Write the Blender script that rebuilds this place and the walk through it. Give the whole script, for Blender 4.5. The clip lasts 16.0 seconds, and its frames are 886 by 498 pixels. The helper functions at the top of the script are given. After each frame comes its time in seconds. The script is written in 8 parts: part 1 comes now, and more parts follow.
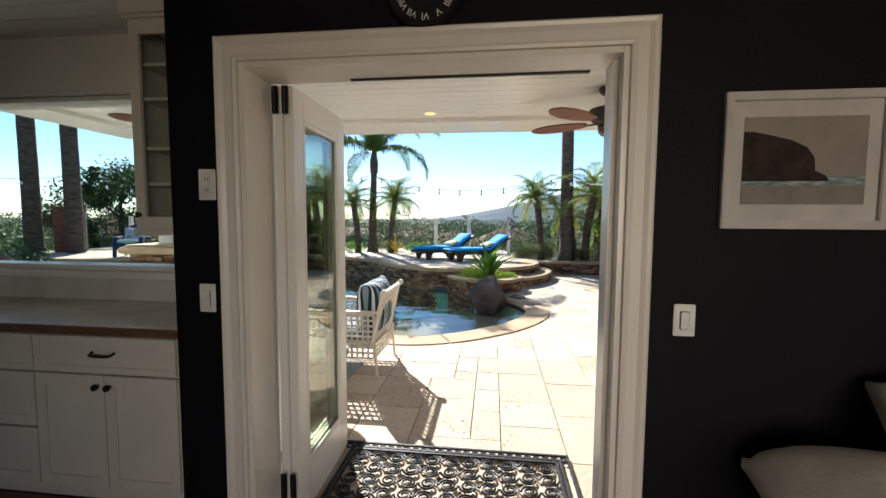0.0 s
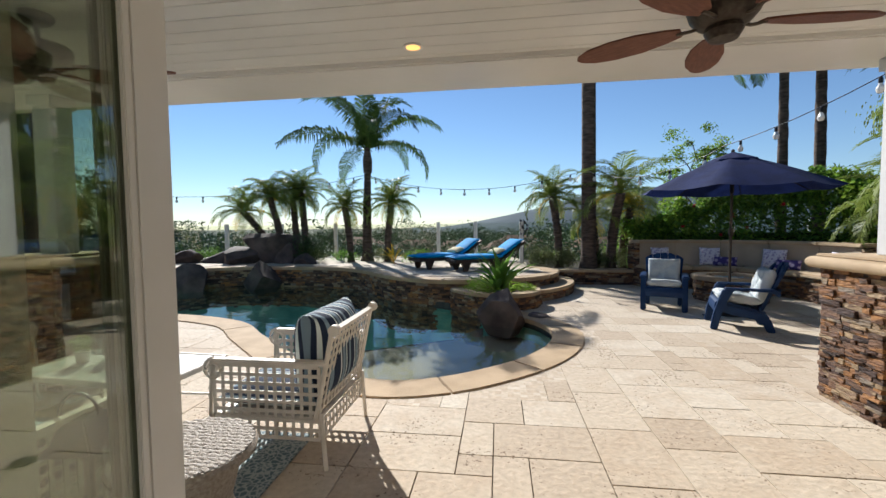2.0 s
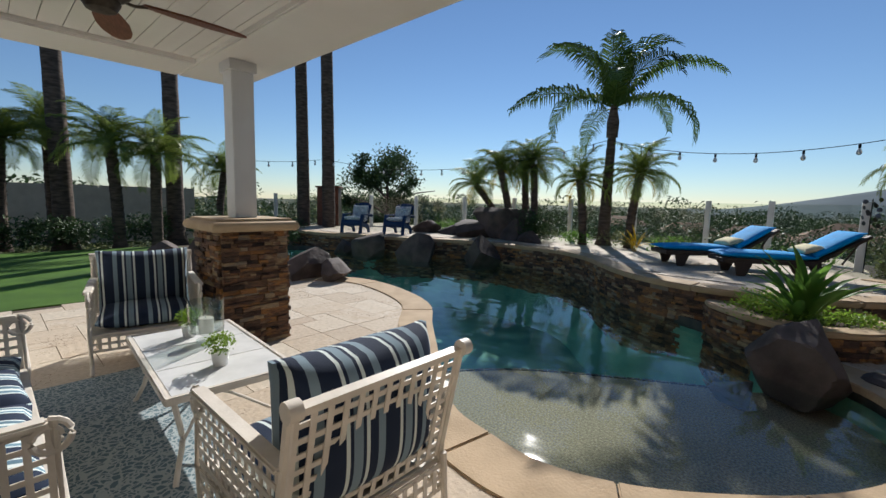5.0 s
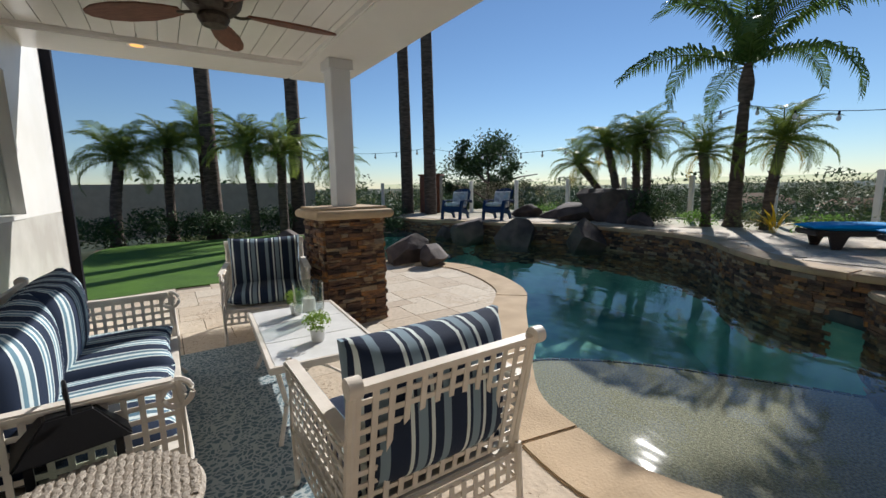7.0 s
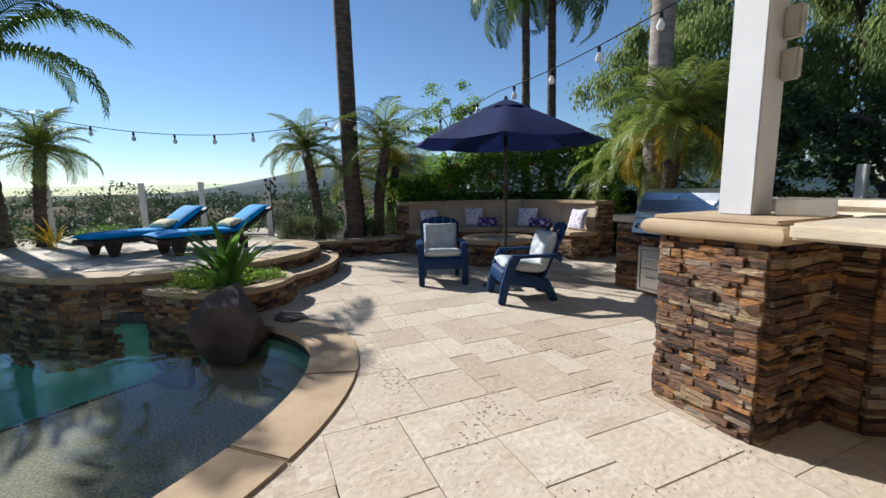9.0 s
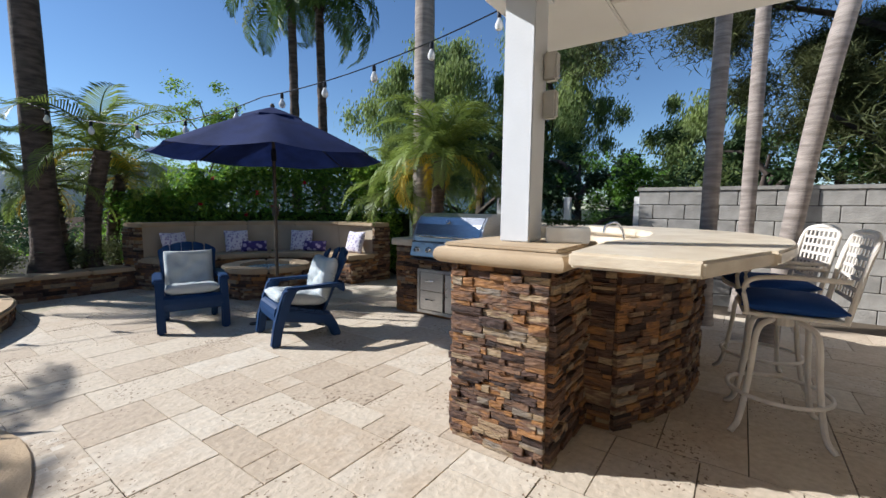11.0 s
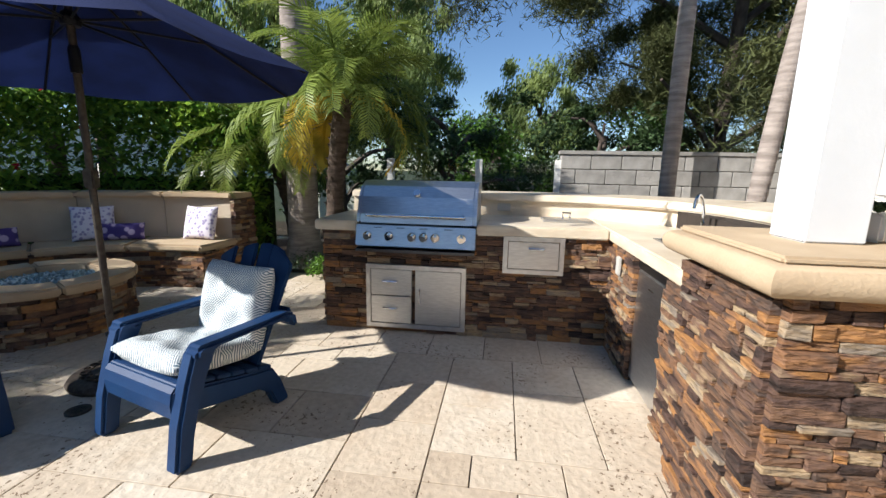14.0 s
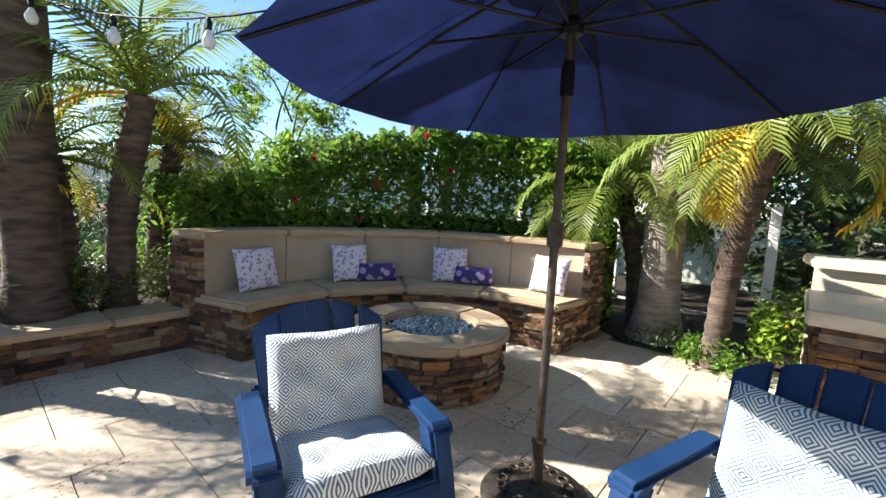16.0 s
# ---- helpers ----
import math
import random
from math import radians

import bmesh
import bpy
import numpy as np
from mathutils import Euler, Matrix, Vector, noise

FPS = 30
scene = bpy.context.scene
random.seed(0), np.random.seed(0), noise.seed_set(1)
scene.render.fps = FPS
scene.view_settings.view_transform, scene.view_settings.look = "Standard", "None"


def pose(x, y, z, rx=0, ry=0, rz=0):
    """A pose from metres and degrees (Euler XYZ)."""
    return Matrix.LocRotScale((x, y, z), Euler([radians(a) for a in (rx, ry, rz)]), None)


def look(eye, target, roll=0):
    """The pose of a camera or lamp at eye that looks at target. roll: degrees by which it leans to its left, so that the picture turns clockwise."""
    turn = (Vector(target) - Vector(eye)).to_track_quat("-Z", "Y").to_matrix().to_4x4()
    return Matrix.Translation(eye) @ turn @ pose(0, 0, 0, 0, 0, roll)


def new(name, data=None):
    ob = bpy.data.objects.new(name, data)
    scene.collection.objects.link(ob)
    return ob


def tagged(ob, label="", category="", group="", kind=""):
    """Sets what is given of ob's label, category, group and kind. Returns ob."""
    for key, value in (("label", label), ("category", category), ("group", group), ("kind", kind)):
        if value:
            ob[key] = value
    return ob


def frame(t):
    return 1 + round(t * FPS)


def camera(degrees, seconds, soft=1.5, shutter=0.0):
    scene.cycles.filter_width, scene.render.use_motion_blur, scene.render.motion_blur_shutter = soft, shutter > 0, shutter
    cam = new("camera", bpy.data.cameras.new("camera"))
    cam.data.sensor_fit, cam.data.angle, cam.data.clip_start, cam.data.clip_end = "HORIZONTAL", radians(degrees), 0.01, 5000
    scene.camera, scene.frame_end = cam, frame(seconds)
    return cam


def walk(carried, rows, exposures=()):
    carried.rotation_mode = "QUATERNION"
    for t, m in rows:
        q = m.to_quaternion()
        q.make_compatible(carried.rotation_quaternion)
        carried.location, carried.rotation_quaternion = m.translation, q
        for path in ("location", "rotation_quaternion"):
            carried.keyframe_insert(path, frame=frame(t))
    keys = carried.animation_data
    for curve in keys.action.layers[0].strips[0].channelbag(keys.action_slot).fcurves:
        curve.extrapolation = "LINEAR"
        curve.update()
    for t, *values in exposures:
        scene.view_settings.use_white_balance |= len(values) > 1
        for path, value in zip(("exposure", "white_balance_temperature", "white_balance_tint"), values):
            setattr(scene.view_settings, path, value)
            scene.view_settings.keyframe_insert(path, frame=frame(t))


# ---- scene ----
cam = camera(93.5, 16.0)
METRES, EYE, TILT, LEAN, TURN = 8.0, 1.46, 0.0, 0.0, 6.8
ROWS = [
    (0.0, 0.0, 0.0, 0.0, 0.02, -4.21, -0.33),
    (0.5, -0.0023, 0.0479, -0.0025, 0.08, -3.5, 0.04),
    (1.0, 0.0017, 0.0985, -0.0075, 0.15, -3.06, 0.22),
    (1.5, 0.0047, 0.1514, -0.0115, 0.25, -3.02, 0.3),
    (2.0, 0.011, 0.1901, -0.0159, 0.87, -3.06, 0.55),
    (2.5, 0.0136, 0.2233, -0.0195, 2.61, -3.39, 0.68),
    (3.0, 0.0192, 0.2462, -0.0143, 6.26, -4.04, 0.78),
    (3.5, 0.0175, 0.2819, -0.0182, 11.7, -4.83, 0.7),
    (4.0, 0.0329, 0.3181, -0.0162, 17.71, -5.49, 0.21),
    (4.5, 0.0347, 0.3635, -0.0193, 24.96, -5.93, -0.53),
    (5.0, 0.0434, 0.3898, -0.0176, 35.46, -6.51, -1.38),
    (5.2, 0.0444, 0.3945, -0.0178, 40.9, -6.75, -1.6),
    (5.8, 0.0468, 0.4010, -0.0185, 53.5, -7.6, -1.3),
    (6.4, 0.0490, 0.4035, -0.0190, 59.0, -8.2, 0.0),
    (7.0, 0.0515, 0.4045, -0.0196, 49.5, -8.5, 1.0),
    (7.3, 0.0522, 0.4050, -0.0198, 40.3, -8.6, 1.3),
    (7.5, 0.0525, 0.4057, -0.0199, 31.83, -8.68, 1.46),
    (8.0, 0.0499, 0.4168, -0.021, 10.0, -9.49, 1.94),
    (8.5, 0.0669, 0.4197, -0.0234, -11.54, -9.37, 1.48),
    (9.0, 0.0823, 0.4189, -0.0231, -30.8, -8.43, 1.05),
    (9.5, 0.0871, 0.4193, -0.0204, -47.12, -7.27, 0.63),
    (9.7, 0.0890, 0.4210, -0.0204, -52.0, -6.9, 0.5),
    (10.3, 0.0975, 0.4340, -0.0208, -60.5, -6.2, 0.1),
    (10.9, 0.1140, 0.4590, -0.0213, -61.5, -5.8, -0.6),
    (11.5, 0.1380, 0.4950, -0.0218, -55.0, -5.5, -1.1),
    (11.8, 0.1490, 0.5150, -0.0220, -52.0, -5.4, -1.15),
    (12.0, 0.1557, 0.5325, -0.0221, -50.38, -5.38, -1.07),
    (12.5, 0.1724, 0.5825, -0.0235, -46.8, -4.84, -0.28),
    (13.0, 0.1845, 0.6359, -0.0199, -54.0, -6.06, 0.86),
    (13.5, 0.2126, 0.6728, -0.0211, -73.82, -9.22, 0.1),
    (14.0, 0.2331, 0.7071, -0.02, -88.65, -10.69, -1.1),
    (14.5, 0.2658, 0.7408, -0.0186, -86.07, -10.33, -2.07),
    (15.0, 0.2808, 0.7896, -0.0185, -74.05, -8.5, -2.26),
    (15.5, 0.3009, 0.8394, -0.0161, -62.71, -7.09, -2.7),
    (16.0, 0.3109, 0.8909, -0.0169, -56.01, -6.3, -2.81),
]
walk(cam, [(t, pose(0, 0, EYE, TILT, LEAN, TURN) @ pose(METRES * x, METRES * y, METRES * z, 90 + pitch, roll, yaw)) for t, x, y, z, yaw, pitch, roll in ROWS],
     exposures=[(t, e, 6150 if t < 9 else 5850 if t < 13 else 6150 if t < 15 else 6500, 10) for t, e in ((0.0, 1.5), (0.5, 1.35), (1.0, 1.1), (1.5, 0.85), (2.5, 0.6), (3.5, 0.36), (5.0, 0.32), (7.5, 0.4), (8.5, 0.55), (9.5, 0.7), (12.0, 0.74), (13.5, 0.88), (14.0, 1.0), (15.0, 1.42), (16.0, 1.85))])
# ---- light ----
SUN_AZ, SUN_EL = 118.5, 32.5          # degrees: direction to the sun from +x, and its height
world = bpy.data.worlds.new("sky")
scene.world = world
world.use_nodes = True
wn = world.node_tree.nodes
sky = wn.new("ShaderNodeTexSky")
sky.sky_type, sky.sun_disc = "NISHITA", False
sky.sun_elevation, sky.sun_rotation = radians(SUN_EL), radians(90 - SUN_AZ)
sky.air_density, sky.dust_density, sky.ozone_density = 1.0, 0.0, 4.5
world.node_tree.links.new(sky.outputs[0], wn["Background"].inputs[0])
wn["Background"].inputs[1].default_value = 0.070
sun = new("sun", bpy.data.lights.new("sun", "SUN"))
sun.data.energy, sun.data.angle, sun.data.color = 4.9, radians(0.5), (1.0, 0.95, 0.88)
sd = Vector((math.cos(radians(SUN_AZ)) * math.cos(radians(SUN_EL)), math.sin(radians(SUN_AZ)) * math.cos(radians(SUN_EL)), math.sin(radians(SUN_EL))))
sun.matrix_world = look(sd * 50, (0, 0, 0))
# daylight through the room's rear window
rear = new("rear_window_daylight", bpy.data.lights.new("rear_window_daylight", "AREA"))
rear.data.shape, rear.data.size, rear.data.size_y, rear.data.energy, rear.data.color = "RECTANGLE", 3.0, 1.6, 9.5, (1.0, 0.80, 0.58)
rear.data.spread = radians(80)
rear.matrix_world = look((1.3, -3.55, 1.6), (1.2, 1.2, 0.9))


# ---- materials ----
def rgb(c):
    return (*c, 1.0)


def mat(name, color, rough=0.6, metal=0.0, color2=None, scale=6.0, detail=4.0, bump=0.0, bump_scale=40.0, contrast=(0.35, 0.65),
        vary=0.0, island=False, spec=None, stretch=None, translucent=0.0, rough2=None, emit=0.0):
    """A procedural surface: two colours mixed by noise, a finer noise over them, relief, and a spread from piece to piece."""
    m = bpy.data.materials.new(name)
    m.use_nodes = True
    nt = m.node_tree
    n, l = nt.nodes, nt.links
    b = n["Principled BSDF"]
    b.inputs["Roughness"].default_value, b.inputs["Metallic"].default_value = rough, metal
    b.inputs["Specular IOR Level"].default_value = spec if spec is not None else 0.5 if rough < 0.45 else 0.22
    tc = n.new("ShaderNodeTexCoord")
    mp = n.new("ShaderNodeMapping")
    mp.inputs["Scale"].default_value = stretch or (1, 1, 1)
    l.new(tc.outputs["Object"], mp.inputs[0])
    col = n.new("ShaderNodeMix")
    col.data_type = "RGBA"
    col.inputs[6].default_value, col.inputs[7].default_value = rgb(color), rgb(color2 or [c * 0.82 for c in color])
    nz = n.new("ShaderNodeTexNoise")
    nz.inputs["Scale"].default_value, nz.inputs["Detail"].default_value = scale, detail
    l.new(mp.outputs[0], nz.inputs["Vector"])
    mr = n.new("ShaderNodeMapRange")
    mr.inputs[1].default_value, mr.inputs[2].default_value = contrast
    l.new(nz.outputs["Fac"], mr.inputs[0])
    l.new(mr.outputs[0], col.inputs[0])
    out = col.outputs[2]
    if vary:
        hsv = n.new("ShaderNodeHueSaturation")
        src = n.new("ShaderNodeNewGeometry").outputs["Random Per Island"] if island else n.new("ShaderNodeObjectInfo").outputs["Random"]
        vr = n.new("ShaderNodeMapRange")
        vr.inputs[3].default_value, vr.inputs[4].default_value = 1 - vary, 1 + vary
        l.new(src, vr.inputs[0])
        l.new(vr.outputs[0], hsv.inputs["Value"])
        l.new(out, hsv.inputs["Color"])
        out = hsv.outputs[0]
    l.new(out, b.inputs["Base Color"])
    if rough2 is not None:
        rr = n.new("ShaderNodeMapRange")
        rr.inputs[3].default_value, rr.inputs[4].default_value = rough, rough2
        l.new(mr.outputs[0], rr.inputs[0])
        l.new(rr.outputs[0], b.inputs["Roughness"])
    if bump:
        bz = n.new("ShaderNodeTexNoise")
        bz.inputs["Scale"].default_value, bz.inputs["Detail"].default_value = bump_scale, 5
        l.new(mp.outputs[0], bz.inputs["Vector"])
        bp = n.new("ShaderNodeBump")
        bp.inputs["Strength"].default_value, bp.inputs["Distance"].default_value = min(1, bump), 0.01
        l.new(bz.outputs["Fac"], bp.inputs["Height"])
        l.new(bp.outputs[0], b.inputs["Normal"])
    if translucent:
        tr = n.new("ShaderNodeBsdfTranslucent")
        l.new(out, tr.inputs[0])
        mx = n.new("ShaderNodeMixShader")
        mx.inputs[0].default_value = translucent
        l.new(b.outputs[0], mx.inputs[1])
        l.new(tr.outputs[0], mx.inputs[2])
        l.new(mx.outputs[0], n["Material Output"].inputs[0])
    if emit:
        b.inputs["Emission Color"].default_value, b.inputs["Emission Strength"].default_value = rgb(color), emit
    return m


def ramp_mat(name, stops, rough=0.75, bump=0.6, bump_scale=35.0, island=False, grain=12.0, grain_mix=0.35, spec=0.2, pits=0.0, stretch=None):
    """A piece-by-piece surface: each piece takes its colour from a ramp, with grain and relief over it."""
    m = bpy.data.materials.new(name)
    m.use_nodes = True
    n, l = m.node_tree.nodes, m.node_tree.links
    b = n["Principled BSDF"]
    b.inputs["Roughness"].default_value, b.inputs["Specular IOR Level"].default_value = rough, spec
    src = n.new("ShaderNodeNewGeometry").outputs["Random Per Island"] if island else n.new("ShaderNodeObjectInfo").outputs["Random"]
    cr = n.new("ShaderNodeValToRGB")
    el = cr.color_ramp.elements
    for i, (p, c) in enumerate(stops):
        e = el[i] if i < 2 else el.new(p)
        e.position, e.color = p, rgb(c)
    cr.color_ramp.interpolation = "LINEAR"
    g = n.new("ShaderNodeNewGeometry")
    mp = n.new("ShaderNodeMapping")
    mp.inputs["Scale"].default_value = stretch or (1, 1, 1)
    l.new(g.outputs["Position"], mp.inputs[0])
    nz = n.new("ShaderNodeTexNoise")
    nz.inputs["Scale"].default_value, nz.inputs["Detail"].default_value = grain, 6
    l.new(mp.outputs[0], nz.inputs["Vector"])
    add = n.new("ShaderNodeMath")
    add.operation = "MULTIPLY_ADD"
    add.inputs[1].default_value, add.inputs[2].default_value = grain_mix, -0.5 * grain_mix
    l.new(nz.outputs["Fac"], add.inputs[0])
    ad = n.new("ShaderNodeMath")
    ad.use_clamp = True
    l.new(add.outputs[0], ad.inputs[0])
    l.new(src, ad.inputs[1])
    l.new(ad.outputs[0], cr.inputs[0])
    out = cr.outputs[0]
    nz2 = n.new("ShaderNodeTexNoise")
    nz2.inputs["Scale"].default_value, nz2.inputs["Detail"].default_value = bump_scale, 8
    l.new(mp.outputs[0], nz2.inputs["Vector"])
    mul = n.new("ShaderNodeMix")
    mul.data_type, mul.blend_type = "RGBA", "MULTIPLY"
    mul.inputs[0].default_value = 0.45
    l.new(out, mul.inputs[6])
    l.new(nz2.outputs["Fac"], mul.inputs[7])
    out = mul.outputs[2]
    height = nz2.outputs["Fac"]
    if pits:
        # small holes in the travertine, in drifts
        pz = n.new("ShaderNodeTexNoise")
        pz.inputs["Scale"].default_value, pz.inputs["Detail"].default_value, pz.inputs["Roughness"].default_value = 38, 3, 0.6
        l.new(mp.outputs[0], pz.inputs["Vector"])
        pm = n.new("ShaderNodeTexNoise")
        pm.inputs["Scale"].default_value = 2.4
        l.new(mp.outputs[0], pm.inputs["Vector"])
        lim = n.new("ShaderNodeMapRange")
        lim.inputs[1].default_value, lim.inputs[2].default_value = 0.44, 0.66
        lim.inputs[3].default_value, lim.inputs[4].default_value = 0.285, 0.412
        l.new(pm.outputs["Fac"], lim.inputs[0])
        ls = n.new("ShaderNodeMath")
        ls.operation = "LESS_THAN"
        l.new(pz.outputs["Fac"], ls.inputs[0])
        l.new(lim.outputs[0], ls.inputs[1])
        pk = n.new("ShaderNodeMix")
        pk.data_type = "RGBA"
        pk.inputs[7].default_value = (0.16, 0.11, 0.07, 1)
        sc = n.new("ShaderNodeMath")
        sc.operation = "MULTIPLY"
        sc.inputs[1].default_value = pits
        l.new(ls.outputs[0], sc.inputs[0])
        l.new(sc.outputs[0], pk.inputs[0])
        l.new(out, pk.inputs[6])
        out = pk.outputs[2]
    l.new(out, b.inputs["Base Color"])
    bp = n.new("ShaderNodeBump")
    bp.inputs["Strength"].default_value, bp.inputs["Distance"].default_value = bump, 0.02
    l.new(height, bp.inputs["Height"])
    l.new(bp.outputs[0], b.inputs["Normal"])
    return m


def glass_mat(name, tint=(0.93, 0.97, 0.95), gloss=1.5):
    m = bpy.data.materials.new(name)
    m.use_nodes = True
    n, l = m.node_tree.nodes, m.node_tree.links
    n.remove(n["Principled BSDF"])
    tr, gl, mx, fr = n.new("ShaderNodeBsdfTransparent"), n.new("ShaderNodeBsdfGlossy"), n.new("ShaderNodeMixShader"), n.new("ShaderNodeLayerWeight")
    tr.inputs[0].default_value = rgb(tint)
    gl.inputs["Roughness"].default_value = 0.0
    fr.inputs[0].default_value = 0.5
    pw, ma = n.new("ShaderNodeMath"), n.new("ShaderNodeMath")
    pw.operation, ma.operation = "POWER", "MULTIPLY_ADD"
    f0 = ((gloss - 1) / (gloss + 1)) ** 2
    pw.inputs[1].default_value, ma.inputs[1].default_value, ma.inputs[2].default_value = 5.0, 1 - f0, f0
    l.new(fr.outputs["Facing"], pw.inputs[0])
    l.new(pw.outputs[0], ma.inputs[0])
    l.new(ma.outputs[0], mx.inputs[0])
    l.new(tr.outputs[0], mx.inputs[1])
    l.new(gl.outputs[0], mx.inputs[2])
    l.new(mx.outputs[0], n["Material Output"].inputs[0])
    return m


def water_mat():
    m = glass_mat("pool_water", (0.88, 0.955, 0.945), 1.42)
    n, l = m.node_tree.nodes, m.node_tree.links
    g = n.new("ShaderNodeNewGeometry")
    mp = n.new("ShaderNodeMapping")
    mp.inputs["Scale"].default_value = (1.0, 2.0, 1.0)
    l.new(g.outputs["Position"], mp.inputs[0])
    nz = n.new("ShaderNodeTexNoise")
    nz.inputs["Scale"].default_value, nz.inputs["Detail"].default_value = 1.7, 2.0
    l.new(mp.outputs[0], nz.inputs["Vector"])
    bp = n.new("ShaderNodeBump")
    bp.inputs["Strength"].default_value, bp.inputs["Distance"].default_value = 0.16, 0.05
    l.new(nz.outputs["Fac"], bp.inputs["Height"])
    for k in n:
        if k.type == "BSDF_GLOSSY":
            k.inputs["Roughness"].default_value = 0.035
        if k.type in ("BSDF_GLOSSY", "LAYER_WEIGHT"):
            l.new(bp.outputs[0], k.inputs["Normal"])
    return m


def stripe_mat(name, stops, width, axis=0, rough=0.85):
    """Woven cloth with stripes across one of the piece's own axes; stops: (from, colour) over one repeat."""
    m = bpy.data.materials.new(name)
    m.use_nodes = True
    n, l = m.node_tree.nodes, m.node_tree.links
    b = n["Principled BSDF"]
    b.inputs["Roughness"].default_value, b.inputs["Specular IOR Level"].default_value = rough, 0.2
    tc = n.new("ShaderNodeTexCoord")
    sp = n.new("ShaderNodeSeparateXYZ")
    l.new(tc.outputs["Object"], sp.inputs[0])
    dv = n.new("ShaderNodeMath")
    dv.operation = "DIVIDE"
    dv.inputs[1].default_value = width
    l.new(sp.outputs[axis], dv.inputs[0])
    fr = n.new("ShaderNodeMath")
    fr.operation = "FRACT"
    l.new(dv.outputs[0], fr.inputs[0])
    cr = n.new("ShaderNodeValToRGB")
    cr.color_ramp.interpolation = "CONSTANT"
    el = cr.color_ramp.elements
    for i, (p, c) in enumerate(stops):
        e = el[i] if i < 2 else el.new(p)
        e.position, e.color = p, rgb(c)
    l.new(fr.outputs[0], cr.inputs[0])
    nz = n.new("ShaderNodeTexNoise")
    nz.inputs["Scale"].default_value = 260
    l.new(tc.outputs["Object"], nz.inputs["Vector"])
    bp = n.new("ShaderNodeBump")
    bp.inputs["Strength"].default_value, bp.inputs["Distance"].default_value = 0.35, 0.004
    l.new(nz.outputs["Fac"], bp.inputs["Height"])
    l.new(bp.outputs[0], b.inputs["Normal"])
    l.new(cr.outputs[0], b.inputs["Base Color"])
    return m


M = {}
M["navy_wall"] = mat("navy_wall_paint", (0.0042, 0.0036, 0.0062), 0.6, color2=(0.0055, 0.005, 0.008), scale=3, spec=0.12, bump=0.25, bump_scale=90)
M["white_paint"] = mat("white_paint", (0.76, 0.74, 0.70), 0.35, color2=(0.70, 0.68, 0.63), scale=2.5, bump=0.08, bump_scale=60)
M["post_paint"] = mat("white_post_paint", (0.63, 0.64, 0.65), 0.5, color2=(0.58, 0.585, 0.59), scale=2.5, bump=0.08, bump_scale=60)
M["trim_paint"] = mat("trim_paint", (0.70, 0.66, 0.60), 0.3, color2=(0.66, 0.62, 0.56), scale=3, bump=0.06, bump_scale=70)
M["gloss_white"] = mat("gloss_ceiling_paint", (0.80, 0.78, 0.74), 0.16, color2=(0.74, 0.72, 0.68), scale=1.5, rough2=0.26, bump=0.10, bump_scale=12)
M["stucco"] = mat("beige_stucco", (0.48, 0.40, 0.30), 0.9, color2=(0.42, 0.35, 0.26), scale=3, bump=0.7, bump_scale=110)
M["coping"] = mat("sandstone_coping", (0.47, 0.345, 0.215), 0.8, color2=(0.38, 0.275, 0.165), scale=3.5, bump=0.45, bump_scale=60)
M["cap"] = mat("cast_stone_cap", (0.47, 0.36, 0.235), 0.8, color2=(0.41, 0.305, 0.195), scale=4, bump=0.25, bump_scale=70)
TRAV = [(0.0, (0.56, 0.45, 0.33)), (0.3, (0.64, 0.53, 0.40)), (0.55, (0.70, 0.60, 0.465)), (0.8, (0.60, 0.48, 0.35)), (1.0, (0.74, 0.65, 0.52))]
M["tile"] = ramp_mat("travertine_tile", TRAV, rough=0.8, spec=0.25, bump=0.35, bump_scale=26, grain=5, grain_mix=0.4, pits=0.95)
M["tile_joined"] = ramp_mat("travertine_tile_far", TRAV, rough=0.8, spec=0.25, bump=0.35, bump_scale=26, island=True, grain=5, grain_mix=0.4, pits=0.95)
M["grout"] = mat("sandy_grout", (0.11, 0.085, 0.06), 0.95, scale=30, bump=0.5)
STONE = [(0.0, (0.040, 0.028, 0.024)), (0.15, (0.115, 0.070, 0.055)), (0.30, (0.24, 0.135, 0.080)), (0.42, (0.090, 0.064, 0.052)), (0.54, (0.27, 0.14, 0.075)),
         (0.66, (0.43, 0.21, 0.075)), (0.76, (0.18, 0.105, 0.075)), (0.88, (0.46, 0.33, 0.19)), (1.0, (0.27, 0.22, 0.17))]
M["ledge_stone"] = ramp_mat("ledge_stone", STONE, rough=0.7, bump=1.0, bump_scale=22, grain=8, grain_mix=0.6, stretch=(1, 1, 3.6))
M["ledge_joined"] = ramp_mat("ledge_stone_far", STONE, rough=0.7, bump=1.0, bump_scale=26, island=True, grain=9, grain_mix=0.5, stretch=(1, 1, 2.2))
M["mortar"] = mat("dark_mortar", (0.045, 0.035, 0.028), 0.95, scale=20, bump=0.5)
M["counter"] = mat("travertine_slab", (0.68, 0.59, 0.45), 0.4, color2=(0.56, 0.46, 0.33), scale=5, bump=0.3, bump_scale=30, stretch=(1, 1, 3))
M["steel"] = mat("brushed_steel", (0.66, 0.66, 0.66), 0.34, 1.0, color2=(0.52, 0.52, 0.53), scale=18, stretch=(1, 1, 14), bump=0.06, bump_scale=120)
M["steel_dark"] = mat("dark_steel", (0.12, 0.12, 0.13), 0.35, 1.0, scale=20)
M["chrome"] = mat("chrome", (0.75, 0.75, 0.76), 0.08, 1.0)
M["black_metal"] = mat("black_metal", (0.02, 0.02, 0.022), 0.45, 0.6)
